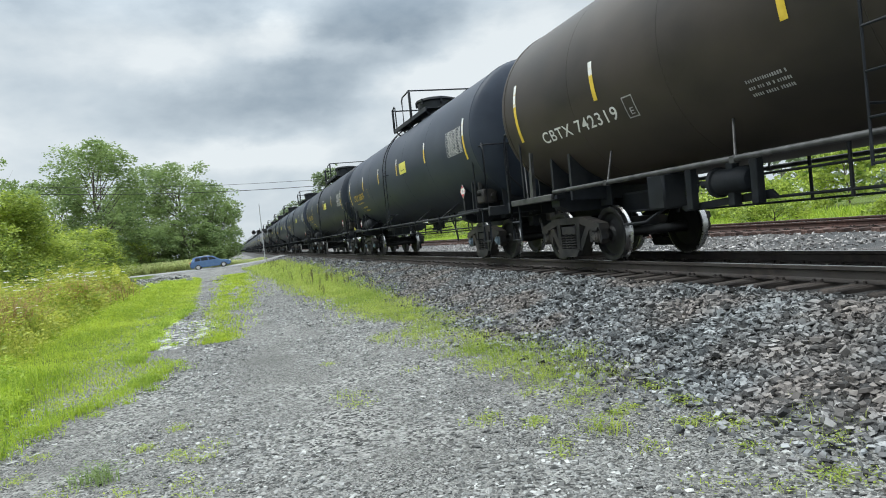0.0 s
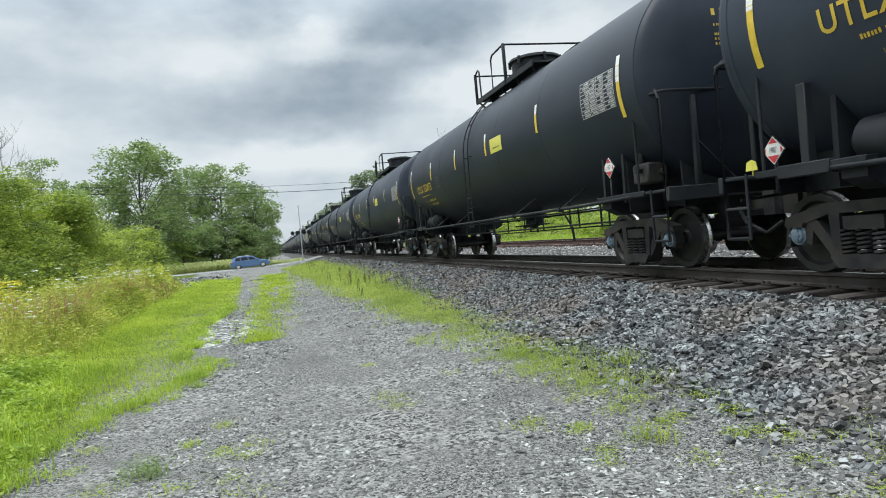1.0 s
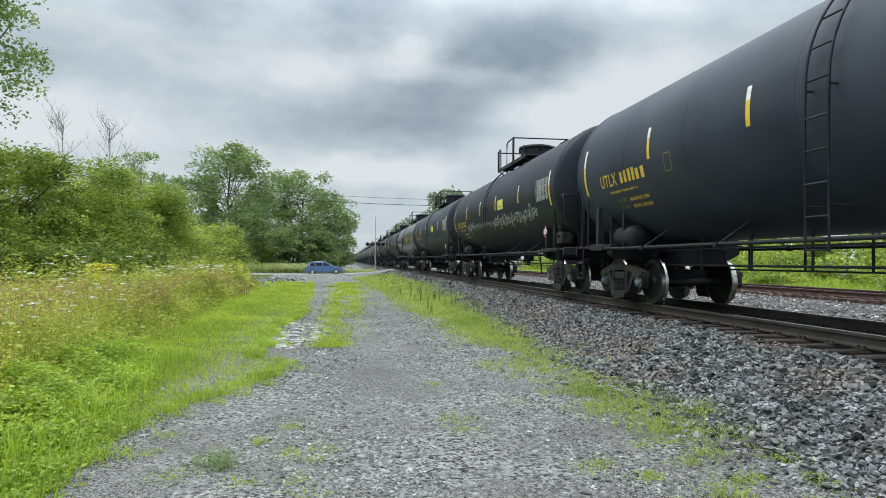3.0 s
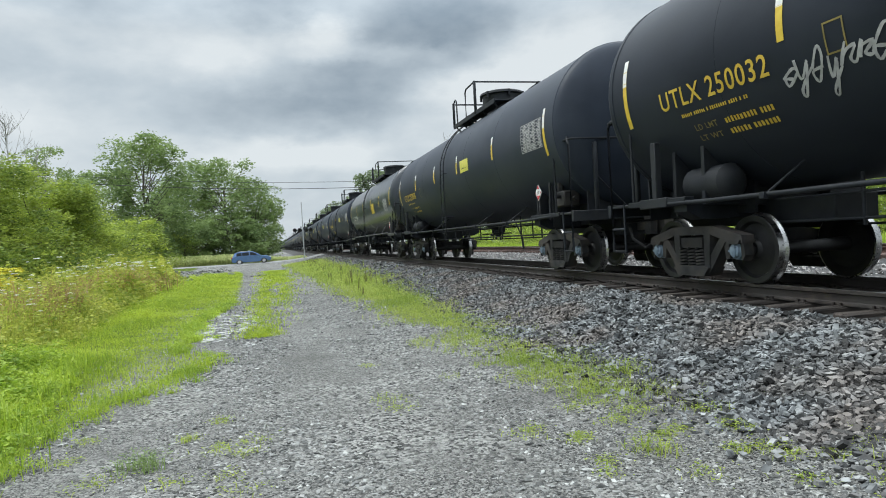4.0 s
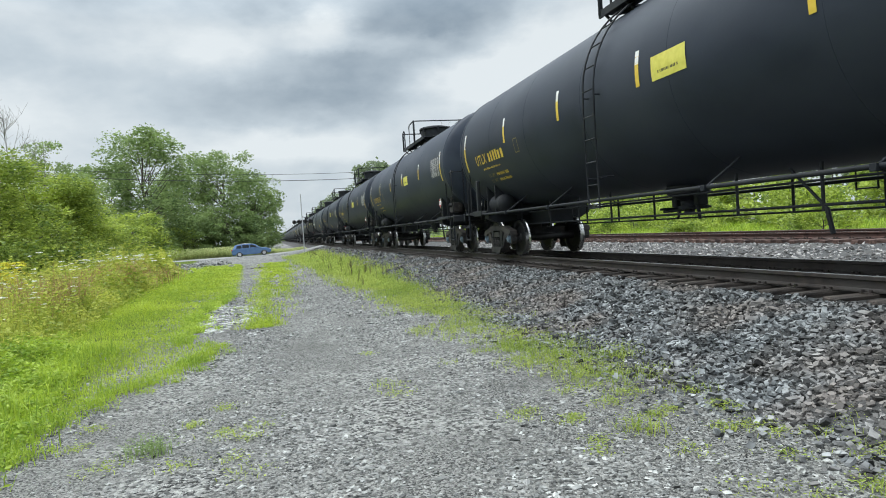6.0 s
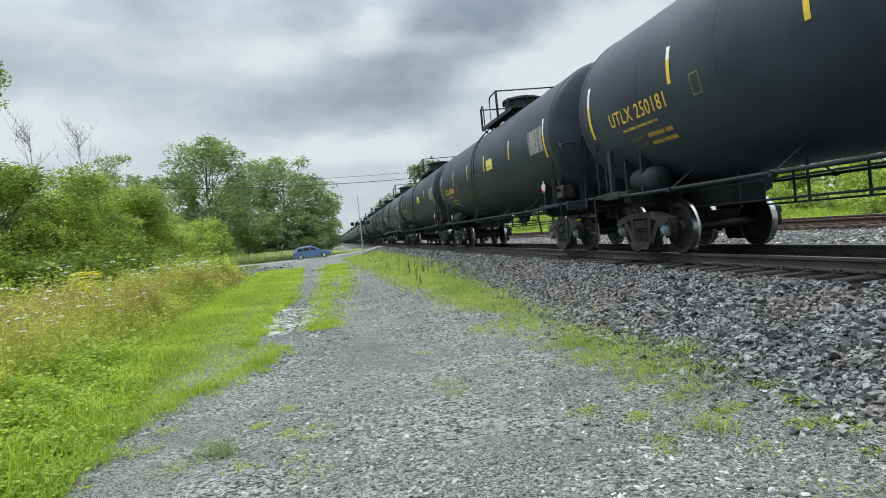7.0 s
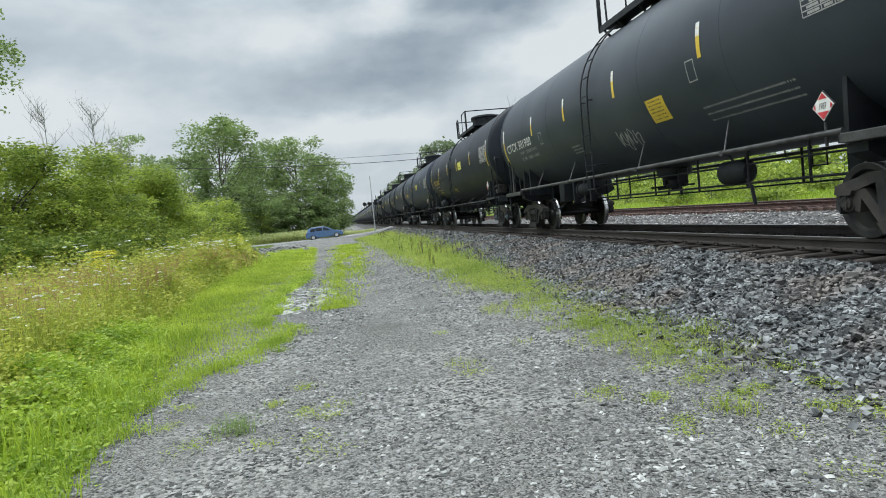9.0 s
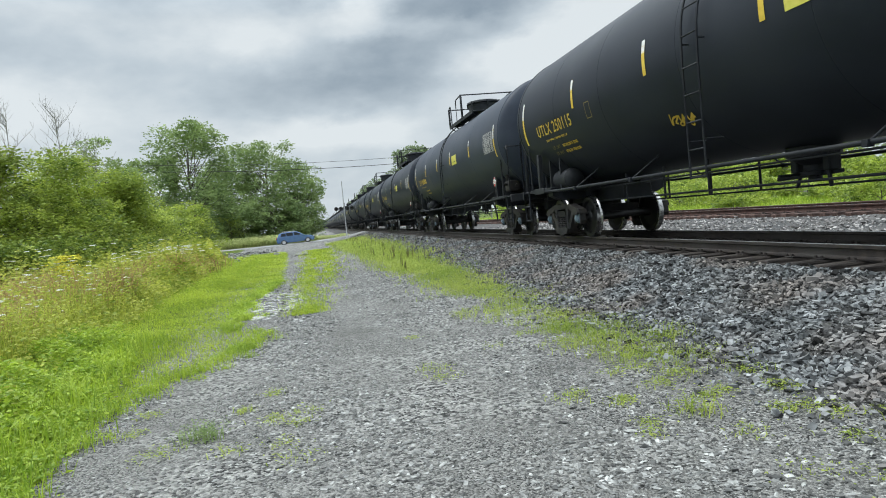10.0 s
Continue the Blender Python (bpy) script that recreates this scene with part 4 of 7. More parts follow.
@cached
def bars_mesh(y, a, w, rows, pitch, kind, fill, seed):
    """Rows of small writing, too small to read, as plain bars."""
    rng = random.Random(seed)
    bm = bmesh.new()
    for i in range(rows):
        aa = a - math.degrees(i * pitch / R_TANK)
        u = 0.0
        while u < w - 0.05:
            c = pitch * fill
            k = min(c * rng.uniform(0.38, 0.55), w - u)
            d = rng.uniform(0.8, 1.0)
            patch(bm, y - u - k, y - u, aa - math.degrees(c / R_TANK), aa - math.degrees(c * (1 - d) / R_TANK), 0.007, 1)
            u += k + c * rng.choice((0.25, 0.3, 0.3, 0.35, 0.9))
    return mesh_of("small_writing", bm, {"w": M_GREYPAINT, "y": M_GOLD, "k": M_BLACKPRINT}[kind])


@cached
def box_outline_mesh(y, a, w, h, kind):
    bm = bmesh.new()
    d, t = math.degrees(h / R_TANK) / 2, 0.018
    td = math.degrees(t / R_TANK)
    patch(bm, y - w / 2, y - w / 2 + t, a - d, a + d, 0.006)
    patch(bm, y + w / 2 - t, y + w / 2, a - d, a + d, 0.006)
    patch(bm, y - w / 2, y + w / 2, a - d, a - d + td, 0.0065, 1)
    patch(bm, y - w / 2, y + w / 2, a + d - td, a + d, 0.0065, 1)
    return mesh_of("outlined_box", bm, {"w": M_GREYPAINT, "y": M_GOLD_FAINT}[kind])


@cached
def data_panel_mesh(y, a, w, h):
    bm = bmesh.new()
    n = 9
    for i in range(n + 1):
        aa = a + math.degrees(h / R_TANK) * (0.5 - i / n)
        patch(bm, y - w / 2, y + w / 2, aa - 0.25, aa + 0.25, 0.006, 1)
    for s in (-0.5, -0.22, 0.0, 0.2, 0.5):
        d = math.degrees(h / R_TANK) / 2
        patch(bm, y + s * w - 0.008, y + s * w + 0.008, a - d, a + d, 0.0065)
    rng = random.Random(3)
    for i in range(n):
        aa = a + math.degrees(h / R_TANK) * (0.5 - (i + 0.25) / n)
        for s in (-0.48, -0.2, 0.03, 0.23):
            patch(bm, y + s * w, y + s * w + rng.uniform(0.08, 0.2) * w, aa - math.degrees(h / n * 0.5 / R_TANK), aa, 0.007, 1)
    return mesh_of("data_panel", bm, M_GREYPAINT)


@cached
def placard_mesh():
    """Diamond hazard placard: white plate, red upper and lower corners; plate stands in the y-z plane facing -x."""
    bm = bmesh.new()
    s = 0.165
    slab(bm, [(0, -s), (s, 0), (0, s), (-s, 0)], 0.0, 0.008)
    k0 = len(bm.faces)
    for q in ([(0, s * 0.92), (s * 0.42, s * 0.50), (-s * 0.42, s * 0.50)], [(0, -s * 0.92), (s * 0.56, -s * 0.36), (-s * 0.56, -s * 0.36)]):
        slab(bm, q, -0.003, -0.001)
    for q in ([(s * 0.92, 0), (s * 0.70, s * 0.22), (s * 0.70, -s * 0.22)], [(-s * 0.92, 0), (-s * 0.70, s * 0.22), (-s * 0.70, -s * 0.22)]):
        slab(bm, q, -0.003, -0.001)
    bm.faces.ensure_lookup_table()
    for f in bm.faces[k0:]:
        f.material_index = 1
    return mesh_of("hazard_placard", bm, [M_WHITE, M_RED])


@cached
def placard_number_mesh():
    cu = bpy.data.curves.new("placard_number", "FONT")
    cu.body, cu.size, cu.align_x, cu.align_y = "1987", 0.10, "CENTER", "CENTER"
    tmp = new("placard_number", cu)
    me = bpy.data.meshes.new_from_object(tmp.evaluated_get(bpy.context.evaluated_depsgraph_get()))
    bpy.data.objects.remove(tmp)
    bm = bmesh.new(); bm.from_mesh(me)
    for v in bm.verts:
        v.co = Vector((-0.005, -v.co.x * 0.62, v.co.y))
    return mesh_of("placard_number", bm, M_BLACKPRINT)


@cached
def holder_mesh():
    bm = bmesh.new()
    s = 0.18
    slab(bm, [(0, -s), (s, 0), (0, s), (-s, 0)], 0.01, 0.02)
    rod(bm, (0.02, 0, -s), (0.02, 0, -0.45), 0.018)
    return mesh_of("placard_holder", bm, M_PIPE)


@cached
def gusset_mesh():
    bm = bmesh.new()
    slab(bm, [(7.30, 2.05), (7.34, 2.05), (7.46, 1.22), (7.32, 1.22)], -1.56, -1.50)
    box(bm, -1.58, -1.40, 6.6, 8.3, 1.13, 1.24, 0.01)
    return mesh_of("side_gusset", bm, M_PIPE, 40)


def scrawl(seed, y0, y1, a, h, n, width, mat=None):
    """A spray-painted tag: words of slanted joined-up letters along the shell."""
    rng = random.Random(seed)
    made = []
    step = (y1 - y0) / n
    shapes = ([(0, 0), (0.5, 0.9), (0.9, 0.3), (0.4, -0.8), (0.1, -0.2), (1.0, -0.3)], [(0, -0.9), (0.15, 0.8), (0.6, 0.5), (0.55, -0.8), (1.0, -0.5)], [(0.1, 1.0), (0.2, -1.0), (0.3, 0.1), (0.9, 0.5), (0.6, -0.6), (1.0, -0.9)], [(0, 0.7), (0.9, 0.8), (0.4, 0.0), (0.9, -0.3), (0.2, -1.0), (1.0, -0.8)], [(0.0, 0.5), (0.3, -0.7), (0.7, 0.4), (0.6, -1.6), (0.2, -1.2), (1.0, -0.1)])
    pen, words = [], []
    for i in range(n):
        u = y0 + step * i
        tall = h * (1.5 if rng.random() < 0.15 else rng.uniform(0.6, 1.0))
        rise = h * rng.uniform(-0.3, 0.3)
        pen += [(u + step * (px + 0.25 * pz + rng.uniform(-0.12, 0.12)), a + rise + tall * (pz + rng.uniform(-0.15, 0.15))) for px, pz in rng.choice(shapes)]
        if rng.random() < 0.3:
            words.append(pen); pen = []
    words.append(pen)
    for pts in [q for q in words if len(q) > 1]:
        bm = bmesh.new()
        fine = []
        for k in range(len(pts) - 1):
            p = [pts[max(0, min(len(pts) - 1, k + j))] for j in (-1, 0, 1, 2)]
            for s_ in range(5):
                t = s_ / 5
                fine.append(tuple(0.5 * (2 * p[1][c] + (p[2][c] - p[0][c]) * t + (2 * p[0][c] - 5 * p[1][c] + 4 * p[2][c] - p[3][c]) * t * t + (3 * p[1][c] - p[0][c] - 3 * p[2][c] + p[3][c]) * t ** 3) for c in (0, 1)))
        last = None
        for c0, c1 in zip(fine, fine[1:]):
            dy, da = c1[0] - c0[0], math.radians(c1[1] - c0[1]) * R_TANK
            q = math.hypot(dy, da) or 1
            wd = width * rng.uniform(0.7, 1.1)
            ny, na = -da / q * wd, math.degrees(dy / q * wd / R_TANK)
            ends = [[bm.verts.new(on_tank(c[0] + sg * ny, c[1] + sg * na, 0.008)) for sg in (1, -1)] for c in ((c1,) if last else (c0, c1))]
            first, last = last or ends[0], ends[-1]
            bm.faces.new((first[0], last[0], last[1], first[1]))
        made.append(mesh_of("graffiti", bm, mat or M_GREYPAINT))
    return made


@cached
def head_stencil_mesh():
    """Rows of small writing on the near head."""
    rng = random.Random(12)
    bm = bmesh.new()

    def at(x, z):
        r = min(1.0, math.hypot(x, z - Z_TANK) / R_TANK)
        return bm.verts.new((x, -TANK_HALF + HEAD * (1 - math.sqrt(1 - r * r)) - 0.008, z))
    for k, (z, h) in enumerate(((3.62, 0.10), (3.46, 0.035), (3.32, 0.035), (3.25, 0.035), (3.18, 0.035))):
        x = -0.55
        while x < (-0.28 if k else -0.15):
            w = h * rng.uniform(0.45, 0.65)
            bm.faces.new((at(x, z), at(x + w, z), at(x + w, z + h), at(x, z + h)))
            x += w + h * rng.choice((0.25, 0.3, 0.8))
    return mesh_of("head_stencil", bm, M_GOLD)


@cached
def sign_mesh():
    bm = bmesh.new()
    slab(bm, [(-0.16, -0.08), (0.16, -0.08), (0.12, 0.06), (0.0, 0.10), (-0.12, 0.06)], -0.12, -0.11)
    rod(bm, (-0.1, 0, -0.16), (-0.1, 0, 0.0), 0.012)
    return mesh_of("sill_sign", bm, M_LIME)


FLIP = pose(0, 0, 0, 0, 0, 180)


@cached
def side_post_mesh():
    bm = bmesh.new()
    box(bm, -1.53, -1.43, 7.14, 7.26, 1.16, 2.05, 0.01)
    box(bm, -1.54, -1.42, 6.9, 7.6, 1.10, 1.24, 0.01)
    return mesh_of("side_post", bm, M_STEEL, 40)


def placard(car, x, y, z):
    h = part("placard_holder", holder_mesh(), None, car); h.location = (x, y, z)
    part("hazard_placard", placard_mesh(), None, h, "red and white diamond hazard placard")
    part("placard_number", placard_number_mesh(), None, h)


def tank_car(kind):
    """One tank car about its middle, track level at z 0; the written side faces -x.
    kind: plain (gold stencils, black), brown (weathered), gloss or white (white stencils)."""
    car = new("tank_car")
    gold = kind == "plain"
    part("tank", tank_mesh(kind), None, car, "black painted riveted-band tank shell" if gold else "black tank shell with white stencils")
    wheels = []
    for s in (-1, 1):
        yc = s * 6.96
        tr = part("truck_bolster", bolster_mesh(), None, car)
        tr.location = (0, yc, 0)
        for sx in (-1, 1):
            f = part("side_frame", frame_mesh(), None, tr); f.location = (sx * 1.02, 0, 0)
            for dy in (-0.19, 0.0, 0.19):
                f = part("coil_spring", spring_mesh(), None, tr); f.location = (sx * 1.09, dy, 0)
        for a in (1, -1):
            f = part("brake_beam", brake_mesh(), None, tr)
            f.matrix_basis = FLIP if a < 0 else Matrix()
        for a in (-1, 1):
            ws = part("wheelset", axle_mesh(), None, car, "steel axle with two wheels")
            ws.location = (0, yc + a * 0.89, 0.457)
            for sx in (-1, 1):
                w = part("wheel", wheel_mesh(), None, ws)
                w.matrix_basis = pose(sx * 0.755, 0, 0) if sx < 0 else pose(sx * 0.755, 0, 0, 0, 0, 180)
                c = part("bearing_cap", cap_mesh(gold), None, ws)
                c.matrix_basis = pose(-1.09, 0, 0) if sx < 0 else pose(1.09, 0, 0, 0, 0, 180)
            wheels.append(ws)
        for name, me in (("stub_sill", sill_mesh()), ("saddle", cradle_mesh()), ("coupler", coupler_mesh()), ("end_platform", platform_mesh()), ("tank_support", web_mesh())):
            p = part(name, me, None, car)
            if s < 0:
                p.matrix_basis = FLIP
        for name, me in (("handrail", handrail_mesh()), ("end_ladder", end_ladder_mesh()), ("stanchion", stanchion_mesh())):
            for mx in (Matrix(), MIRX):
                p = part(name, me, None, car)
                p.matrix_basis = (FLIP if s < 0 else Matrix()) @ mx
    for sx in (-1, 1):
        p = part("side_rail", side_rod_mesh("plain" if gold else "thick"), None, car)
        if sx > 0:
            p.matrix_basis = FLIP
        for y in ((-5.0, -2.5, 2.5, 5.0) if gold else (-4.3, -1.5, 2.3, 4.9)):
            b = part("rail_bracket", bracket_mesh(1.13 if gold else 1.27, not gold), None, car)
            b.matrix_basis = pose(0, y, 0) if sx < 0 else pose(0, y, 0, 0, 0, 180)
    lad = part("side_ladder", ladder_mesh(0.1 if gold else 0.3), None, car)
    lad = part("side_ladder", ladder_mesh(0.1 if gold else 0.3), None, car); lad.matrix_basis = pose(0, -1.8, 0, 0, 0, 180)
    part("top_walkway", walkway_mesh(), None, car)
    for name, me in (("top_railing", top_rail_mesh()), ("end_railing", end_rail_mesh())):
        part(name, me, None, car)
        p = part(name, me, None, car); p.matrix_basis = Matrix.Scale(-1, 4, (1, 0, 0))
    for y, z in ((0.80, 5.12), (-1.5, 5.31)):
        part("cross_rail", cross_rail_mesh(y, z), None, car)
    p = part("manway_dome", dome_mesh(), None, car); p.location = (0, -1.0, 0)
    part("bottom_outlet", outlet_mesh(), None, car)
    part("brake_rigging", brake_rig_mesh(), None, car)
    if gold:
        p = part("air_reservoir", reservoir_mesh(True), None, car); p.location = (-1.08, 6.45, 1.38)
    else:
        part("brake_equipment", brake_equipment_mesh(), None, car, "dark brake cylinder and levers slung under the tank")
        for s in (-1, 1):
            p = part("end_brace", end_brace_mesh(), None, car, "slanting pale-edged brace to the end post")
            p.matrix_basis = FLIP @ MIRX if s < 0 else Matrix()
            p = part("side_gusset", gusset_mesh(), None, car, "pale-edged triangular jacking gusset")
            if s < 0:
                p.matrix_basis = Matrix.Scale(-1, 4, (0, 1, 0))
    if not gold:
        p = part("air_reservoir", reservoir_mesh(False), None, car); p.location = (-0.5, -3.0, 1.0)
    p = part("brake_valve", brake_valve_mesh(), None, car); p.location = (-1.12, -7.55, 1.50)
    p = part("brake_wheel", brake_wheel_mesh(), None, car); p.location = (-0.6, 8.62, 2.1)
    sheen = kind == "gloss"
    # strips along the side, from the far end (+y) to the near end (-y)
    strips = {"plain": ((7.69, -19.5, 17), (4.53, -6, 14), (1.55, -6.5, 13), (-1.25, -6.5, 12), (-4.48, -6.6, 13), (-7.69, -18.5, 15)),
              "brown": ((7.59, -21.6, 16), (4.88, -14.6, 5.5), (1.40, -14, 6), (-1.4, -14, 6), (-4.6, -14, 6), (-7.42, -20, 15)),
              "gloss": ((7.70, -10.6, 19), (4.36, -9, 11.5), (1.50, -9, 11), (-1.9, -9, 11), (-4.65, -9, 11), (-7.8, -12, 18)),
              "white": ((7.80, -26, 12.4), (4.65, -7, 11), (1.95, -7, 11), (-0.95, -7, 11), (-4.05, -7, 11), (-7.42, -20, 15))}
    for y, a0, a1 in strips[kind]:
        part("reflective_strip", strip_mesh("y", y, a0, a1, 0.10), None, car)
        part("reflective_strip", strip_mesh("w", y + 0.001, a1 - (14 if abs(y) > 7 else 7), a1, 0.101), None, car, "white upper half of a strip") if not sheen else None
    if gold:
        part("label_plate", label_mesh(-2.02, -1, 0.80, 0.34, "l"), None, car, "yellow label")
        part("label_print", bars_mesh(-1.78, -2.5, 0.5, 1, 0.08, "k", 0.5, 5), None, car)["kind"] = "stuff"
        part("small_writing", bars_mesh(6.45, -20.5, 1.3, 1, 0.10, "y", 0.5, 2), None, car)["kind"] = "stuff"
        for txt, ta in (("LD LMT", -30.0), ("LT WT", -35.6)):
            lettering("small_writing", txt, 6.3, 5.85, ta, 0.08, M_GOLD_FAINT, car)
        part("small_writing", bars_mesh(5.7, -27.3, 0.85, 2, 0.156, "y", 0.5, 7), None, car)["kind"] = "stuff"
        part("head_stencil", head_stencil_mesh(), None, car, "small gold stencil rows on the tank's head")["kind"] = "stuff"

    else:
        part("label_plate", label_mesh(*((-2.4, -7, 0.95, 0.52) if sheen else (-2.4 if kind == "white" else -2.05, -25, 0.62, 0.44)), "y"), None, car, "yellow label")
        part("label_print", bars_mesh(-2.15 if kind == "white" else -1.8, -1.0 if sheen else -18.5, 0.5, 6, 0.066, "k", 0.4, 5), None, car)["kind"] = "stuff"
        if kind != "brown":
            for txt, ta in (("LD LMT", 0.0), ("LT WT", -6.6)):
                lettering("small_writing", txt, 6.58 if sheen else 6.26, 6.13 if sheen else 5.78, (-27.4 if sheen else -20.6) + ta, 0.086, M_GREYPAINT, car)
            if sheen:
                part("small_writing", bars_mesh(5.95, -24.6, 1.1, 2, 0.185, "w", 0.42, 2), None, car)["kind"] = "stuff"
            else:
                for txt, ta in (("207200LB  93950 KG", -20.6), ("78800LB  35750 KG", -27.2)):
                    lettering("small_writing", txt, 5.62, 4.57, ta, 0.086, M_GREYPAINT, car)
        part("small_writing", bars_mesh(-3.65, -32, 2.1, 3, 0.12, "w", 0.3, 4), None, car)["kind"] = "stuff"
        part("small_writing", bars_mesh(2.15, -29.5, 0.62, 3, 0.085, "w", 0.5, 6), None, car)["kind"] = "stuff"
    part("data_panel", data_panel_mesh(*((-6.45, -9.0, 1.0, 0.56) if sheen else (-7.0, -0.8, 1.1, 0.58) if gold else (-6.72, -0.5, 1.0, 0.56))), None, car, "white stencilled data panel")
    if kind == "white":
        part("outlined_box", box_outline_mesh(-3.75, -11.5, 0.24, 0.33, "w"), None, car)
    part("outlined_box", box_outline_mesh(*{"plain": (3.87, -11.2), "brown": (4.17, -23.6), "gloss": (4.01, -13.4), "white": (4.0, -12.5)}[kind], 0.24, 0.32, "y" if gold else "w"), None, car)
    if kind in ("gloss", "brown"):
        lettering("class_letter", "C" if sheen else "E", *((4.06, 3.96, -17.0) if sheen else (4.22, 4.12, -27.5)), 0.10, M_GREYPAINT, car)
    placard(car, -1.52, *((-7.0, 1.68) if gold else (-6.95, 1.62) if sheen else (-6.32, 1.58)))
    if gold:
        part("side_post", side_post_mesh(), None, car, "upright post beside the end platform")
    tagged(car, {"plain": "black tank car with gold stencils and yellow strips", "brown": "weathered brownish-black tank car with pale stencils", "gloss": "glossy black tank car with white stencils and pale side rail", "white": "black tank car with white stencils and chalk marks"}[kind] + ", rolling", "tank car", group="tank cars of the train")
    return car


@cached
def far_wheel_mesh():
    bm = bmesh.new()
    for x in (-0.755, 0.755):
        lathe(bm, [(0.0, x - 0.06), (0.45, x - 0.06), (0.457, x), (0.48, x + 0.05), (0.0, x + 0.06)], 16, "x")
    rod(bm, (-1.1, 0, 0), (1.1, 0, 0), 0.09, seg=6)
    return mesh_of("wheel", bm, M_WHEEL, 40)


def distant_tank_car():
    """A tank car that never comes near: shell, trucks, sills, walkway and dome only."""
    car = new("tank_car")
    part("tank", tank_mesh("plain", 28), None, car)
    for s in (-1, 1):
        tr = part("truck_bolster", bolster_mesh(), None, car); tr.location = (0, s * 6.96, 0)
        f = part("side_frame", frame_mesh(), None, tr); f.location = (-1.02, 0, 0)
        p = part("stub_sill", sill_mesh(), None, car)
        if s < 0:
            p.matrix_basis = FLIP
        p = part("end_platform", platform_mesh(), None, car)
        if s < 0:
            p.matrix_basis = FLIP
        for a in (-1, 1):
            w = part("wheel", far_wheel_mesh(), None, tr); w.location = (0, a * 0.89, 0.457)
    for y, a0, a1 in ((7.69, -19.5, 17), (4.53, -6, 14), (1.55, -6.5, 13), (-1.25, -6.5, 12), (-4.48, -6.6, 13), (-7.69, -18.5, 15)):
        part("reflective_strip", strip_mesh("y", y, a0, a1, 0.10), None, car)
    part("label_plate", label_mesh(-2.02, -1, 0.80, 0.34, "l"), None, car)
    part("top_railing", top_rail_mesh(), None, car)
    part("side_ladder", ladder_mesh(0.1), None, car)
    part("side_rail", side_rod_mesh("plain"), None, car)
    part("top_walkway", walkway_mesh(), None, car)
    p = part("manway_dome", dome_mesh(), None, car); p.location = (0, -1.0, 0)
    return tagged(car, "black tank car far back in the rolling train", "tank car", group="tank cars of the train")

# ---- plants ----
def blades(rng, pos, hgt, wid, lean=0.35, seg=2):
    """Grass blades: thin tapering strips bent over. Verts and triangles."""
    n = len(pos)
    a = rng.uniform(0, math.tau, n)
    d = np.stack([np.cos(a), np.sin(a), np.zeros(n)], 1)
    s = np.stack([-np.sin(a), np.cos(a), np.zeros(n)], 1)
    b = rng.uniform(0.1, lean * 2, n)
    up = np.array([0, 0, 1.0])
    base = pos
    mid = pos + up * (hgt * 0.6)[:, None] + d * (hgt * b * 0.3)[:, None]
    tip = pos + up * (hgt * (1 - 0.25 * b))[:, None] + d * (hgt * b * 0.9)[:, None]
    w = wid[:, None]
    v = np.stack([base - s * w / 2, base + s * w / 2, mid - s * w * 0.4, mid + s * w * 0.4, tip], 1).reshape(-1, 3)
    o = (np.arange(n) * 5)[:, None, None]
    f = (np.array([[0, 1, 3], [0, 3, 2], [2, 3, 4]])[None] + o).reshape(-1, 3)
    return v, f


def leaves(rng, pos, size, flat=0.6):
    """Leaf sheets: bent four-cornered pieces turned every way. Verts and triangles (two each)."""
    n = len(pos)
    base = np.array([[-0.5, 0, 0.0], [0, -0.34, 0.06], [0.5, 0, -0.05], [0, 0.34, 0.06]])
    r = rot_random(rng, n)
    v = np.einsum("nij,kj->nki", r, base) * size[:, None, None]
    v[:, :, 2] *= flat
    v += pos[:, None]
    f = (np.array([[0, 1, 2], [0, 2, 3]])[None] + (np.arange(n) * 4)[:, None, None]).reshape(-1, 3)
    return v.reshape(-1, 3), f


def stuff(name, v, f, mat, label, category):
    return tagged(new(name, raw(name, v, f, mat)), label, category, kind="stuff")


M_GRASS = leafy("bright_mown_grass", (0.20, 0.31, 0.018), (0.49, 0.59, 0.06), trans=0.5, big=0.9)
M_WEED = leafy("roadside_weeds", (0.21, 0.31, 0.04), (0.48, 0.55, 0.12), trans=0.5, big=0.8)
M_TALL = leafy("tall_meadow_grass", (0.20, 0.29, 0.03), (0.58, 0.59, 0.11), trans=0.5, big=0.45)
M_LUSH = leafy("lush_green_weeds", (0.17, 0.29, 0.022), (0.44, 0.56, 0.06), trans=0.45, big=1.3)
M_BANK = leafy("pale_bank_grass", (0.34, 0.40, 0.15), (0.62, 0.64, 0.30), trans=0.5, big=0.3)
M_DOCK = leafy("dark_dock_stalks", (0.045, 0.055, 0.018), (0.14, 0.12, 0.05), trans=0.2, big=0.5)
M_TWIG = surface("pale_grey_dead_twigs", (0.20, 0.19, 0.18), (0.32, 0.31, 0.30), 9, (0.8, 0.95), 0, 0.2, 30)
M_DRY = leafy("dry_seed_heads", (0.24, 0.15, 0.06), (0.48, 0.33, 0.15), trans=0.4, big=0.5)
# large light and dark colour patches stand in for lit and shaded leaf clumps
M_BUSH = leafy("sunlit_shrub_leaves", (0.105, 0.175, 0.028), (0.48, 0.57, 0.095), trans=0.43, big=0.8, isl=0.14, ends=(0.40, 0.72))
# distance haze is mixed into both tree greens, more in the far one
M_TREE = leafy("tree_leaves", (0.125, 0.195, 0.068), (0.33, 0.43, 0.155), trans=0.46, big=0.35, isl=0.2, ends=(0.40, 0.80))
M_TREE_FAR = leafy("haze_tinted_tree_leaves", (0.15, 0.20, 0.11), (0.24, 0.30, 0.16), trans=0.4, big=0.1)
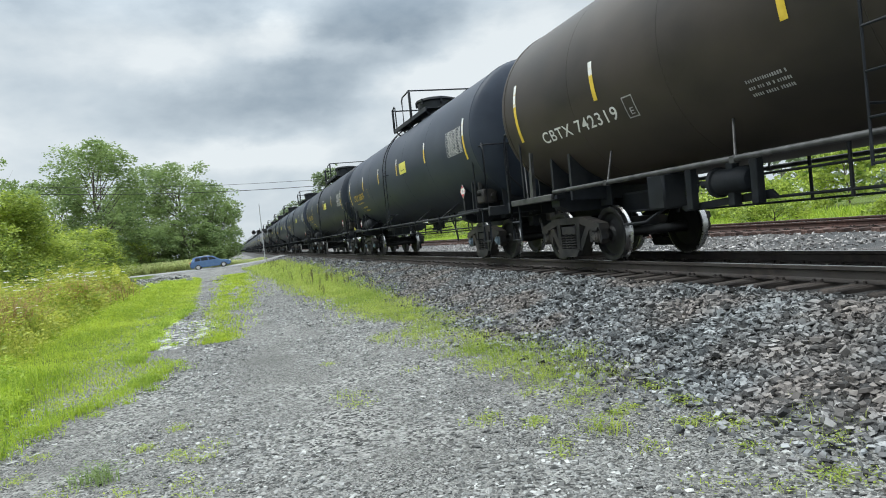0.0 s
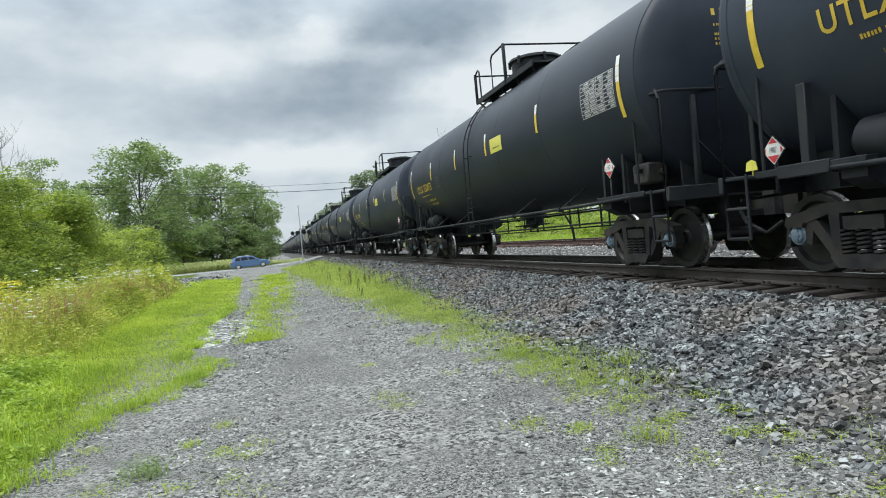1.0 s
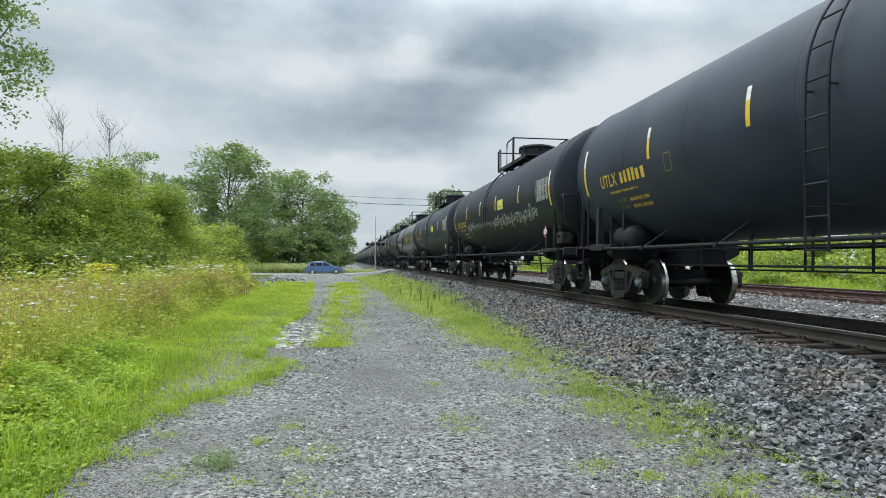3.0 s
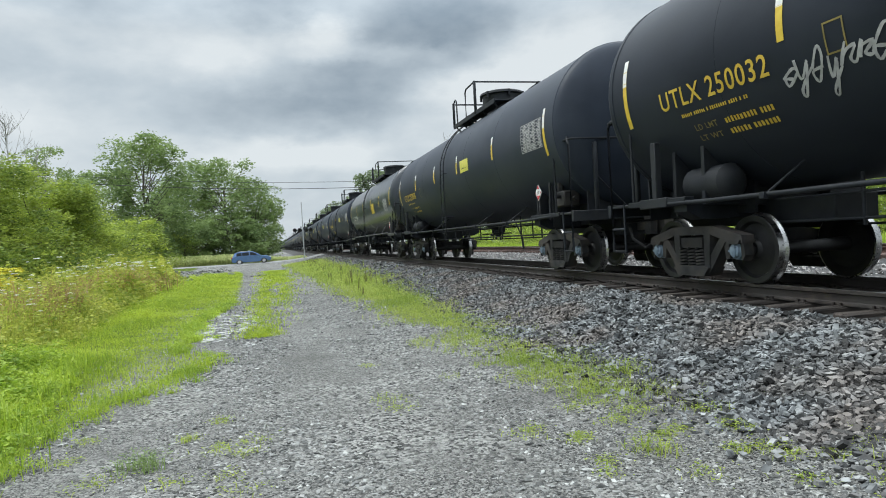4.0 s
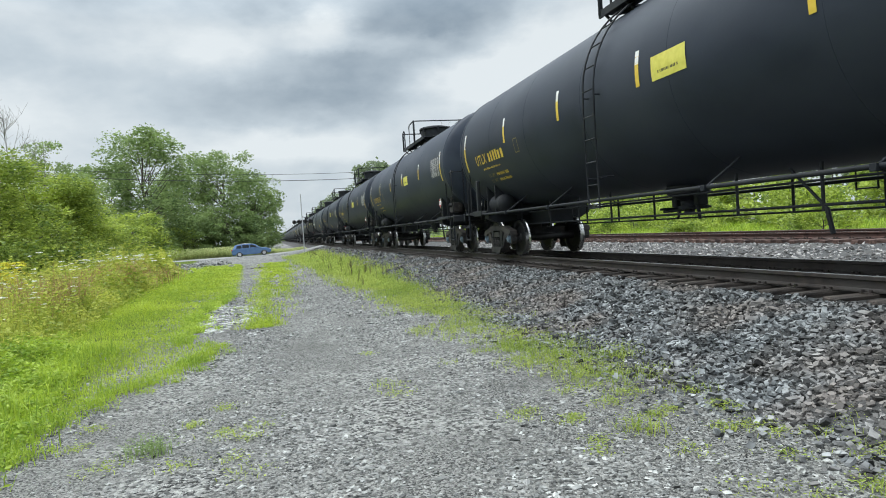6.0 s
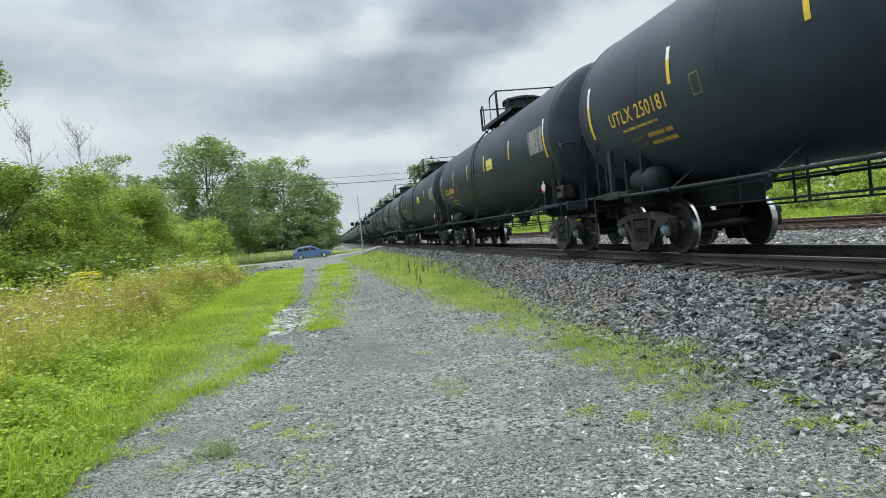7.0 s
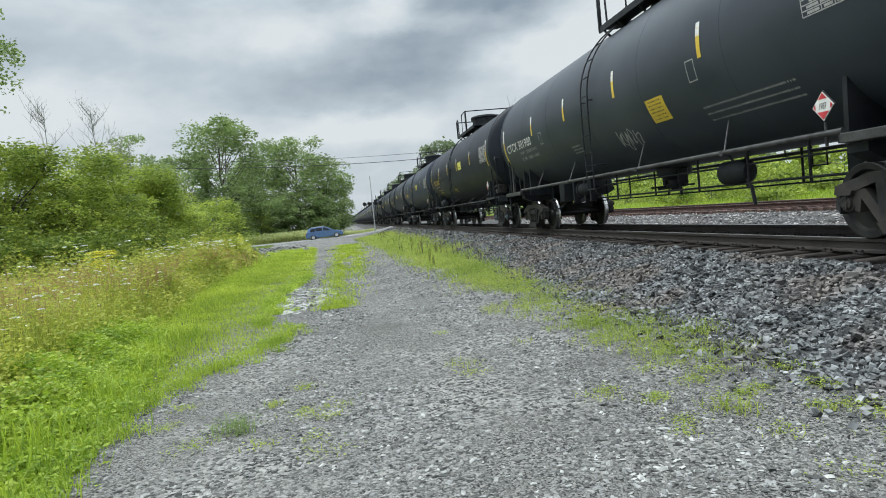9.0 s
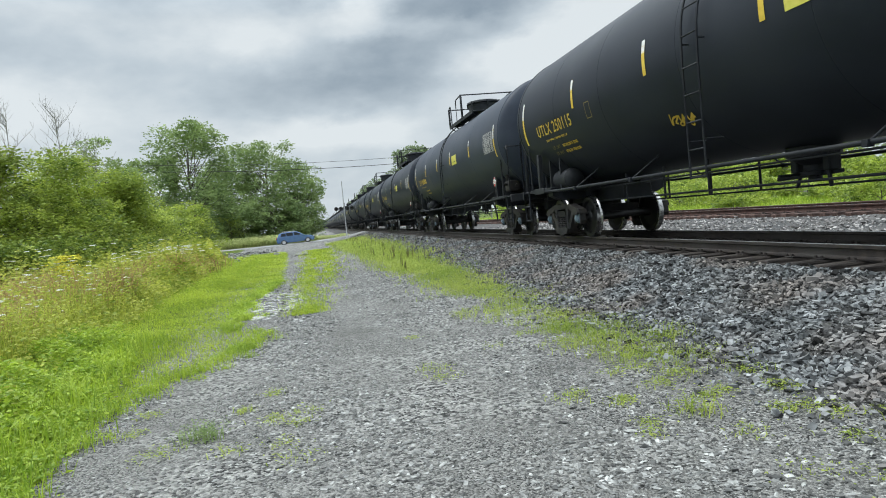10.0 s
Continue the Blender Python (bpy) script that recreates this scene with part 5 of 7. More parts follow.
M_BARK = surface("grey_brown_bark", (0.06, 0.05, 0.04), (0.14, 0.12, 0.10), 6, (0.8, 0.95), 0, 0.6, 18, stretch=(1, 1, 0.25))
M_FLOWER = surface("white_umbel_petals", (0.72, 0.74, 0.68), (0.84, 0.85, 0.80), 20, (0.7, 0.9), 0, 0)
M_GOLDROD = surface("yellow_flower_heads", (0.55, 0.50, 0.03), (0.66, 0.60, 0.06), 20, (0.7, 0.9), 0, 0)


def limb(bm, p0, p1, r0, r1, rng, seg=6, bends=3):
    pts = [Vector(p0).lerp(Vector(p1), i / bends) + (Vector((rng.uniform(-1, 1), rng.uniform(-1, 1), 0)) * (r0 * 1.2) if 0 < i < bends else Vector()) for i in range(bends + 1)]
    for i in range(bends):
        rod(bm, pts[i], pts[i + 1], r0 + (r1 - r0) * i / bends, r0 + (r1 - r0) * (i + 1) / bends, seg, True)
    return pts


def tree(x, y, h, w, count, mat, label, seed, name="tree", low=0.25, leaf=0.32, trunk=0.25, clumps=46, category="tree", top_heavy=0.6, flat=0.85, puff=1.0, tier=0.6):
    """A trunk with limbs and a crown of many leaf clumps with gaps between them."""
    rng = random.Random(seed)
    nr = np.random.default_rng(seed)
    z0 = float(height(x, y)) - 0.1
    ob = new(name)
    ob.location = (x, y, z0)
    bm = bmesh.new()
    stem = limb(bm, (0, 0, 0), (rng.uniform(-0.3, 0.3), rng.uniform(-0.3, 0.3), h * 0.72), trunk, trunk * 0.35, rng, 8, 5)

    def on_stem(z):
        k = min(4.999, max(0.0, z / (h * 0.72) * 5))
        return stem[int(k)].lerp(stem[int(k) + 1], k - int(k))
    cl = []
    for i in range(clumps):
        u = rng.random() ** 0.75
        zc = h * (low + (0.97 - low) * u)
        s = (zc / h - low) / (1 - low)
        rad = w / 2 * max(0.25, (math.sin(math.pi * min(1, 0.12 + 0.80 * s)) ** top_heavy)) * rng.uniform(0.82, 1.12)
        a, rr = rng.uniform(0, math.tau), rad * rng.uniform(0.28, 1) ** 0.5
        c = Vector((rr * math.cos(a), rr * math.sin(a), min(zc, h * 0.97)))
        cl.append((c, (rng.uniform(0.07, 0.15) * w + 0.22) * puff))
        if i % 3 == 0:
            limb(bm, on_stem(c.z * rng.uniform(0.45, 0.72)), c * 0.92 + Vector((0, 0, c.z * 0.06)), trunk * 0.3, 0.02, rng, 5, 3)
    part("trunk", bm, M_BARK, ob, "bark-covered trunk and limbs")
    per = max(4, count // clumps)
    P, S = [], []
    for c, r in cl:
        d = nr.normal(size=(per, 3)); d /= np.linalg.norm(d, axis=1)[:, None]
        d[:, 2] = np.where(nr.random(per) < 0.45, np.abs(d[:, 2]), d[:, 2])
        rad = r * nr.uniform(0.3, 1.0, per) ** 0.5 * nr.uniform(0.8, 1.12, per)
        p = np.array(c)[None] + d * rad[:, None] * np.array([1.1, 1.1, tier])
        P.append(p); S.append(nr.uniform(0.6, 1.3, per) * leaf)
    P, S = np.concatenate(P), np.concatenate(S)
    keep = P[:, 2] > 0.1
    v, f = leaves(nr, P[keep], S[keep], flat)
    part("crown", raw("crown", v, f, mat), None, ob)
    return tagged(ob, label, category)


def bare_tree(x, y, h, seed):
    rng = random.Random(seed)
    ob = new("dead_tree"); ob.location = (x, y, float(height(x, y)) - 0.1)
    bm = bmesh.new()
    stem = limb(bm, (0, 0, 0), (rng.uniform(-0.3, 0.3), 0, h), 0.0075 * h, 0.006, rng, 6, 8)
    tw = bmesh.new()
    for i in range(30):
        z = h * rng.uniform(0.45, 0.97)
        k = min(7.999, z / h * 8)
        p0 = stem[int(k)].lerp(stem[int(k) + 1], k - int(k))
        a = rng.uniform(0, math.tau)
        l = h * rng.uniform(0.05, 0.13) * (1.3 - z / h) * 2
        pts = limb(tw, p0, p0 + Vector((l * math.cos(a), l * math.sin(a), l * rng.uniform(0.9, 1.7))), 0.016, 0.006, rng, 4, 3)
        for j in range(6):
            q = pts[rng.randrange(1, 4)]
            rod(tw, q, q + Vector((rng.uniform(-0.35, 0.35), rng.uniform(-0.35, 0.35), rng.uniform(0.25, 0.7))), 0.007, 0.003, 4)
    part("trunk", bm, M_TWIG, ob)
    part("twig_spray", tw, M_TWIG, ob)["kind"] = "stuff"
    return tagged(ob, "bare dead tree with thin grey twigs", "tree")

def polar(az, dist):
    """Plan place by bearing in degrees from the track's line, seen from where one stands on the drive."""
    return (-6.16 + dist * math.sin(radians(az)), 0.5 + dist * math.cos(radians(az)))


# ---- trees and shrubs ----
for az, d, h, w, c, sd_ in ((-9.6, 92, 16.6, 11.5, 16000, 1), (-3.9, 105, 15.8, 12.0, 16000, 2), (-1.2, 112, 12.0, 9.0, 10000, 3), (-12.6, 98, 13.0, 9.0, 10000, 4), (-6.8, 108, 13.2, 10.0, 13000, 5), (-15.5, 85, 10.5, 9.0, 9000, 6), (-0.9, 140, 9.5, 7.0, 7000, 7)):
    x, y = polar(az, d)
    tree(x, y, h, w, c, M_TREE, "tall leafy deciduous tree behind the crossing road", sd_, low=0.03, leaf=0.40, trunk=0.25, clumps=100, top_heavy=0.42, flat=0.6, puff=1.0, tier=0.85)
for az, d, h, w, c, sd_ in ((-6.3, 97, 6.4, 7.5, 6500, 13), (-3.4, 99, 6.8, 7.5, 6500, 14), (-8.8, 96, 6.0, 7.5, 6500, 17), (-2.0, 102, 5.6, 5.4, 5000, 18), (-11.6, 95, 6.4, 7.5, 6500, 19), (-14.0, 92, 6.4, 7.5, 6500, 20)):
    x, y = polar(az, d)
    tree(x, y, h, w, c, M_TREE, "dark green undergrowth below the tall trees", sd_, "shrub", low=0.02, leaf=0.4, trunk=0.1, clumps=60, category="shrub", top_heavy=0.35, flat=0.55)
for az, d, h, w, c, sd_ in ((-10.8, 50, 4.1, 4.8, 9000, 11), (-13.0, 46, 3.2, 4.4, 7000, 12), (-7.2, 93, 4.4, 4.2, 3500, 15)):
    x, y = polar(az, d)
    tree(x, y, h, w, c, M_BUSH, "rounded light-green shrub at the meadow's edge", sd_, "shrub", low=0.03, leaf=0.2, trunk=0.08, clumps=46, category="shrub", top_heavy=0.5, flat=0.5, puff=1.15)
for az, d, h, w, c, sd_ in ((-17.0, 34, 5.0, 5.4, 26000, 21), (-21.0, 30, 5.6, 6.0, 28000, 22), (-26.0, 27, 5.2, 5.6, 26000, 23), (-15.2, 44, 4.6, 5.2, 17000, 24), (-31.0, 25, 5.2, 5.6, 18000, 25), (-37.0, 23, 5.0, 5.6, 14000, 26), (-19.0, 38, 5.4, 6.0, 12000, 27), (-16.5, 31, 2.0, 4.2, 7000, 32), (-20.5, 26.5, 2.2, 4.4, 8000, 33), (-25.0, 24, 2.0, 4.0, 8000, 34), (-14.6, 38, 2.0, 4.2, 6000, 35), (-30.0, 22, 2.2, 4.2, 8000, 36), (-23.0, 25.0, 1.8, 4.2, 7000, 37), (-18.4, 28.5, 1.9, 4.2, 7000, 38)):
    x, y = polar(az, d)
    tree(x, y, h, w, c, M_BUSH, "dense light-green thicket shrub", sd_, "shrub", low=0.03, leaf=0.155, trunk=0.09, clumps=62, category="shrub", top_heavy=0.45, flat=0.5, puff=1.05, tier=0.62)
for az, d, h, w, c, sd_ in ((-16.4, 60, 10.8, 3.8, 2600, 51), (-14.4, 70, 9.6, 3.2, 2600, 52), (-19.6, 58, 9.4, 3.4, 1600, 53)):
    x, y = polar(az, d)
    tree(x, y, h, w, c, M_TREE, "thin-leaved young tree behind the thicket", sd_, low=0.4, leaf=0.2, trunk=0.1, clumps=40, top_heavy=0.6)
x, y = polar(-29.0, 27)
tree(x, y, 12.0, 5.6, 11000, M_TREE, "leafy tree with an overhanging branch", 31, low=0.52, leaf=0.16, clumps=64)
for az, d, h, sd_ in ((-18.6, 42, 9.3, 41), (-21.9, 40, 8.9, 42), (-16.6, 46, 8.2, 43)):
    x, y = polar(az, d)
    bare_tree(x, y, h, sd_)
bare_tree(17.5, 88, 16.0, 44)
rr = random.Random(8)
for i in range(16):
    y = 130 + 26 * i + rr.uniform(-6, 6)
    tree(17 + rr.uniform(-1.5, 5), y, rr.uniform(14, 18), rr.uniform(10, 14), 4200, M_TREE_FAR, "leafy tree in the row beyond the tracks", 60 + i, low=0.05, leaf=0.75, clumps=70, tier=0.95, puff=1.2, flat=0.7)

# ---- grass and weeds ----
rng = np.random.default_rng(11)


def edge(y):
    """Left edge of the gravel drive."""
    return np.interp(y, [1.5, 5.4, 6.7, 7.6, 8.4, 9.0, 9.8, 10.5, 10.9, 11.6, 12.6, 15, 18, 21.7, 30, 41, 50], [-8.2, -8.14, -8.1, -7.88, -7.5, -7.28, -7.05, -7.15, -7.6, -7.75, -7.6, -7.8, -7.6, -7.37, -7.7, -8.15, -8.6])


def tall_edge(y):
    return np.interp(y, [3, 7, 9, 12, 20, 32, 38, 46, 50], [-9.2, -9.6, -9.75, -9.9, -10.6, -11.0, -11.5, -13.0, -16.0])


def mound(p, scale, seed):
    """Smooth bumps between 0 and 1, for the uneven tops of the plants."""
    return np.clip(0.5 + 0.9 * np.array([noise.noise(Vector((a * scale, b * scale, seed))) for a, b in p[:, :2]]), 0, 1)


def sow(n, y0, y1, xa, xb, power=1.6, bias=1.0):
    """Places thinned with distance."""
    y = y0 + (y1 - y0) * rng.random(n) ** power
    lo, hi = xa(y), xb(y)
    x = hi - (hi - lo) * rng.random(n) ** bias
    return np.stack([x, y, height(x, y)], 1)


def join(*vf):
    """Several sets of verts and triangles as one."""
    V, F, k = [], [], 0
    for v, f in vf:
        V.append(v); F.append(f + k); k += len(v)
    return np.concatenate(V), np.concatenate(F)


p = sow(85000, 2.0, 46, lambda y: tall_edge(y) - 0.4, lambda y: edge(y) + rng.normal(0, 0.09, len(y)) - 0.03, 2.1)
far = np.clip(p[:, 1] / 14, 1, 3.5)
lush = mound(p, 1.1, 3.0)
inward = np.clip((edge(p[:, 1]) - p[:, 0]) / 1.6, 0, 1)
v1 = blades(rng, p, rng.uniform(0.035, 0.10, len(p)) * (0.4 + 0.9 * lush) * (0.7 + 1.0 * inward) * (0.85 + 0.15 * far), rng.uniform(0.005, 0.010, len(p)) * far, 0.6)
p = sow(60000, 2.0, 46, lambda y: tall_edge(y) - 0.2, lambda y: edge(y) + rng.normal(0, 0.10, len(y)), 2.0)
far = np.clip(p[:, 1] / 10, 1, 4)
p[:, 2] += rng.uniform(0.005, 0.06, len(p)) * (0.4 + mound(p, 1.1, 3.0)) * (0.6 + np.clip((edge(p[:, 1]) - p[:, 0]) / 1.6, 0, 1)) * far ** 0.5
v2 = leaves(rng, p, rng.uniform(0.014, 0.034, len(p)) * far, 0.42)
p = sow(9000, -6, 2.0, lambda y: -13 + 0 * y, lambda y: -8.1 + rng.normal(0, 0.16, len(y)), 1.0)
v3 = blades(rng, p, rng.uniform(0.04, 0.12, len(p)), rng.uniform(0.012, 0.02, len(p)), 0.7)
v, f = join(v1, v2, v3)
stuff("mown_grass", v, f, M_GRASS, "bright green short grass beside the drive", "grass")
# clumps that lean out over the gravel along the edge
n, m = 260, 26
y = 3.8 + 17 * rng.random(n) ** 1.4
size = rng.uniform(0.3, 1.0, n) ** 1.5
x = edge(y) + rng.normal(-0.02, 0.10, n)
P = np.stack([np.repeat(x, m) + rng.normal(0, 1, n * m) * np.repeat(0.03 + 0.07 * size, m), np.repeat(y, m) + rng.normal(0, 1, n * m) * np.repeat(0.03 + 0.08 * size, m), np.zeros(n * m)], 1)
P[:, 2] = height(P[:, 0], P[:, 1])
h = np.repeat(0.04 + 0.11 * size, m) * rng.uniform(0.5, 1.2, n * m)
v1 = blades(rng, P, h, 0.007 * np.clip(P[:, 1] / 9, 1, 2), 0.7)
q = np.repeat(P, 2, 0); q[:, 2] += np.repeat(h, 2) * rng.uniform(0.1, 0.9, len(q)); q[:, :2] += rng.normal(0, 0.025, (len(q), 2))
v2 = leaves(rng, q, rng.uniform(0.014, 0.032, len(q)) * np.clip(q[:, 1] / 9, 1, 2), 0.5)
v, f = join(v1, v2)
stuff("edge_weeds", v, f, M_LUSH, "clumps of green weeds along the drive's edge", "weeds")
# meadow: uneven tall plants, leafy stems, dry seed heads and flowers
p = sow(70000, 6.0, 70, lambda y: -24 + 0 * y, lambda y: tall_edge(y) + rng.normal(0, 0.2, len(y)), 1.9, 1.7)
far = np.clip(p[:, 1] / 12, 1, 4)
rise = np.clip((tall_edge(p[:, 1]) + 0.45 - p[:, 0]) / 0.8, 0.4, 1) * (0.5 + 0.7 * mound(p, 0.8, 7.0))
v, f = blades(rng, p, rng.uniform(0.6, 1.25, len(p)) * rise, rng.uniform(0.007, 0.014, len(p)) * far, 0.3)
stuff("meadow_grass", v, f, M_TALL, "tall green meadow grass and weeds", "grass")
stems = sow(19000, 6.0, 60, lambda y: -23 + 0 * y, lambda y: tall_edge(y) + 0.15 + rng.normal(0, 0.2, len(y)), 1.8, 1.5)
tall_ = 1.5 * (1 + 0.8 * np.clip((-12.5 - stems[:, 0]) / 5, 0, 1)) * (0.4 + 0.75 * mound(stems, 0.8, 7.0)) * np.clip((tall_edge(stems[:, 1]) + 0.6 - stems[:, 0]) / 0.9, 0.35, 1) * rng.uniform(0.6, 1.1, len(stems))
k = 12
u = rng.random((len(stems), k)) ** 0.8
q = np.repeat(stems[:, None], k, 1)
q[:, :, 2] += u * tall_[:, None]
spread = 0.13 * (1.15 - u)
q[:, :, 0] += rng.normal(0, 1, u.shape) * spread; q[:, :, 1] += rng.normal(0, 1, u.shape) * spread
q = q.reshape(-1, 3)
v, f = leaves(rng, q, rng.uniform(0.035, 0.08, len(q)) * np.clip(q[:, 1] / 11, 1, 3.2), 0.5)
stuff("meadow_leaves", v, f, M_TALL, "leafy green weed stems among the meadow grass", "weeds")
p = sow(50000, 4, 55, lambda y: -20 + 0 * y, lambda y: tall_edge(y) - 0.3, 1.8)
patchy = np.array([noise.noise(Vector((a * 0.42, b * 0.26, 9.0))) for a, b, _ in p])
p = p[patchy > -0.08 + rng.uniform(0, 0.5, len(p))]
top = 0.45 + 0.7 * mound(p, 0.8, 7.0)
p[:, 2] += top * rng.uniform(0.4, 1.0, len(p))
v, f = blades(rng, p, rng.uniform(0.15, 0.45, len(p)), rng.uniform(0.007, 0.015, len(p)) * np.clip(p[:, 1] / 12, 1, 3), 0.4)
p = sow(30000, 6.0, 30, lambda y: -15 + 0 * y, lambda y: tall_edge(y) - 0.15, 1.3, 1.4)
patchy = np.array([noise.noise(Vector((a * 0.35, b * 0.22, 5.0))) for a, b, _ in p])
p = p[patchy > rng.uniform(-0.45, 0.25, len(p))]
v, f = join((v, f), blades(rng, p, rng.uniform(0.75, 1.4, len(p)) * (0.45 + 0.75 * mound(p, 0.8, 7.0)), 0.008 * np.clip(p[:, 1] / 11, 1, 2.2), 0.35))
p = np.stack([rng.normal(-11.6, 0.45, 1500), rng.normal(29, 2.6, 1500), np.full(1500, -0.72)], 1)
v, f = join((v, f), blades(rng, p, rng.uniform(0.5, 1.0, len(p)), np.full(len(p), 0.03), 0.35))
stuff("dry_seed_heads", v, f, M_DRY, "reddish-brown dry seed heads in the meadow", "weeds")


# broad-leaved weeds where the meadow meets the mown edge
p = sow(52000, 3.0, 11.5, lambda y: tall_edge(y) - 0.5, lambda y: tall_edge(y) + np.interp(y, [3, 6, 9, 11.5], [1.0, 1.25, 1.2, 0.5]) + rng.normal(0, 0.12, len(y)), 1.2)
top = (0.10 + 0.42 * mound(p, 1.6, 5.0)) * np.clip((tall_edge(p[:, 1]) + 1.35 - p[:, 0]) / 0.8, 0.22, 1)
p[:, 2] += top * rng.random(len(p)) ** 0.6
v1 = leaves(rng, p, rng.uniform(0.03, 0.075, len(p)), 0.5)
p = sow(9000, 3.0, 11, lambda y: tall_edge(y) - 0.5, lambda y: tall_edge(y) + 1.2 + rng.normal(0, 0.2, len(y)), 1.2)
v2 = blades(rng, p, rng.uniform(0.12, 0.34, len(p)) * (0.4 + mound(p, 1.8, 5.0)), rng.uniform(0.006, 0.013, len(p)), 0.45)
v, f = join(v1, v2)
stuff("broad_leaved_weeds", v, f, M_LUSH, "lush broad-leaved green weeds at the meadow's edge", "weeds")


def umbels(p, size, mat, name, label):
    """Flat flower heads of many small petals on thin stems."""
    n, k = len(p), 16
    a, r = rng.uniform(0, math.tau, (n, k)), np.sqrt(rng.random((n, k)))
    q = np.stack([r * np.cos(a), r * np.sin(a), 0.18 * (1 - r * r)], -1) * size[:, None, None] + p[:, None]
    v, f = leaves(rng, q.reshape(-1, 3), np.repeat(size * 0.6, k), 0.7)
    return stuff(name, v, f, mat, label, "flowers")


p = sow(90, 6, 30, lambda y: tall_edge(y) - 3.2, lambda y: tall_edge(y) - 0.1, 1.5)
p[:, 2] += (1 + 0.7 * np.clip((-12.5 - p[:, 0]) / 5, 0, 1)) * (0.65 + 0.85 * mound(p, 0.8, 7.0)) * rng.uniform(1.0, 1.3, len(p)) * np.clip((tall_edge(p[:, 1]) + 0.4 - p[:, 0]) / 1.0, 0.6, 1)
q = sow(170, 7, 17, lambda y: tall_edge(y) - 2.2, lambda y: tall_edge(y) + 0.1, 1.0)
q[:, 2] += rng.uniform(0.75, 1.45, len(q)) * (0.55 + 0.65 * mound(q, 0.8, 7.0))
p = np.concatenate([p, q])
umbels(p, rng.uniform(0.024, 0.062, len(p)) * np.clip(p[:, 1] / 14, 1, 2.0), M_FLOWER, "wild_carrot_flowers", "white flat flower heads in the meadow")
p = np.stack([rng.normal(-12.0, 0.6, 70), rng.normal(29, 2.5, 70), rng.uniform(0.25, 0.62, 70)], 1)
umbels(p, rng.uniform(0.08, 0.15, 70), M_FLOWER, "wild_carrot_flowers", "cluster of white flat flower heads before the rubble")
p = np.stack([rng.normal(-11.35, 0.17, 110), rng.normal(15.4, 0.3, 110), 0.74 - 0.8 * rng.random(110) ** 1.5], 1)
umbels(p, rng.uniform(0.05, 0.10, 110), M_GOLDROD, "yellow_flowers", "clump of yellow meadow flowers")


def tuft(x, y, h, n, wide, name="weed_tuft", leafy_=True, mat=M_WEED, label="small green weed tuft in the gravel"):
    """One low weed: a rosette of blades and small leaves."""
    q = np.stack([rng.normal(0, wide, n), rng.normal(0, wide, n), np.zeros(n)], 1)
    parts = [blades(rng, q, rng.uniform(0.5, 1.0, n) * h, rng.uniform(0.005, 0.009, n), 0.9)]
    if leafy_:
        m = n * 4
        d = np.stack([rng.normal(0, wide * 1.1, m), rng.normal(0, wide * 1.1, m), rng.uniform(0.01, h * 0.9, m)], 1)
        parts.append(leaves(rng, d, rng.uniform(0.012, 0.030, m), 0.4))
    v, f = join(*parts)
    ob = new(name, raw(name, v, f, mat))
    ob.location = (x, y, float(height(x, y)) if x < -2.9 else float(max(bed_z(x), height(x, y))))
    return tagged(ob, label, "weed", kind="stuff")


SPOTS = [(-6.9, 6.09), (-6.63, 5.7), (-6.39, 5.78), (-6.44, 5.52), (-6.55, 5.08), (-7.38, 5.25), (-6.89, 5.05), (-7.71, 6.42), (-7.72, 5.86), (-6.44, 4.75), (-6.69, 6.58), (-5.19, 6.68), (-5.18, 6.31), (-4.43, 7.32), (-4.14, 4.86), (-4.24, 4.22), (-3.71, 4.03), (-3.34, 4.85), (-2.84, 5.25), (-2.94, 4.77), (-3.03, 4.3), (-3.26, 4.3), (-3.07, 4.1), (-3.26, 3.7), (-2.79, 4.0), (-2.71, 3.6), (-3.8, 3.4), (-3.55, 3.17), (-3.2, 3.15), (-3.4, 5.41), (-3.68, 5.18), (-3.78, 5.69), (-3.47, 6.1), (-3.76, 6.79), (-5.13, 8.54), (-4.43, 5.09), (-3.62, 5.24), (-3.29, 5.34), (-2.91, 5.18), (-2.96, 4.69), (-3.08, 4.25), (-3.5, 4.77), (-3.51, 5.73), (-2.76, 6.0), (-3.46, 6.4), (-3.67, 7.07), (-3.1, 6.61), (-4.35, 5.24), (-4.07, 4.97), (-4.16, 4.42), (-3.18, 3.13), (-2.87, 3.51)]
for sx, sy in SPOTS:
    tuft(sx, sy, random.uniform(0.03, 0.06), random.randint(12, 30), random.uniform(0.04, 0.09))
tuft(-3.78, 4.49, 0.14, 60, 0.08, label="bright green leafy weed in the gravel")
tuft(-2.76, 6.58, 0.20, 70, 0.10, label="bright green weed at the ballast's foot")
tuft(-7.13, 5.46, 0.15, 90, 0.075, mat=M_TREE, label="bushy dark green weed on the gravel drive")
# the weedy strips: along the ballast's foot, and in the middle of the drive further on
n = 3700
y = 3.6 + 62 * rng.random(n) ** 1.55
lo = np.interp(y, [3.6, 5, 7, 9.5, 15, 30, 55, 66], [-3.2, -3.7, -3.95, -4.2, -4.2, -4.4, -4.9, -5.0])
hi = np.interp(y, [3.6, 5, 7, 9.5, 17, 40, 66], [-2.6, -2.75, -2.6, -2.55, -2.4, -2.2, -2.3])
x = lo + (hi - lo) * np.clip(0.52 + 0.23 * rng.normal(0, 1, n), -0.05, 1.05)
d = np.array([noise.noise(Vector((a * 1.1, b * 0.5, 2.0))) + 0.5 * noise.noise(Vector((a * 4.0, b * 2.5, 8.0))) for a, b in zip(x, y)])
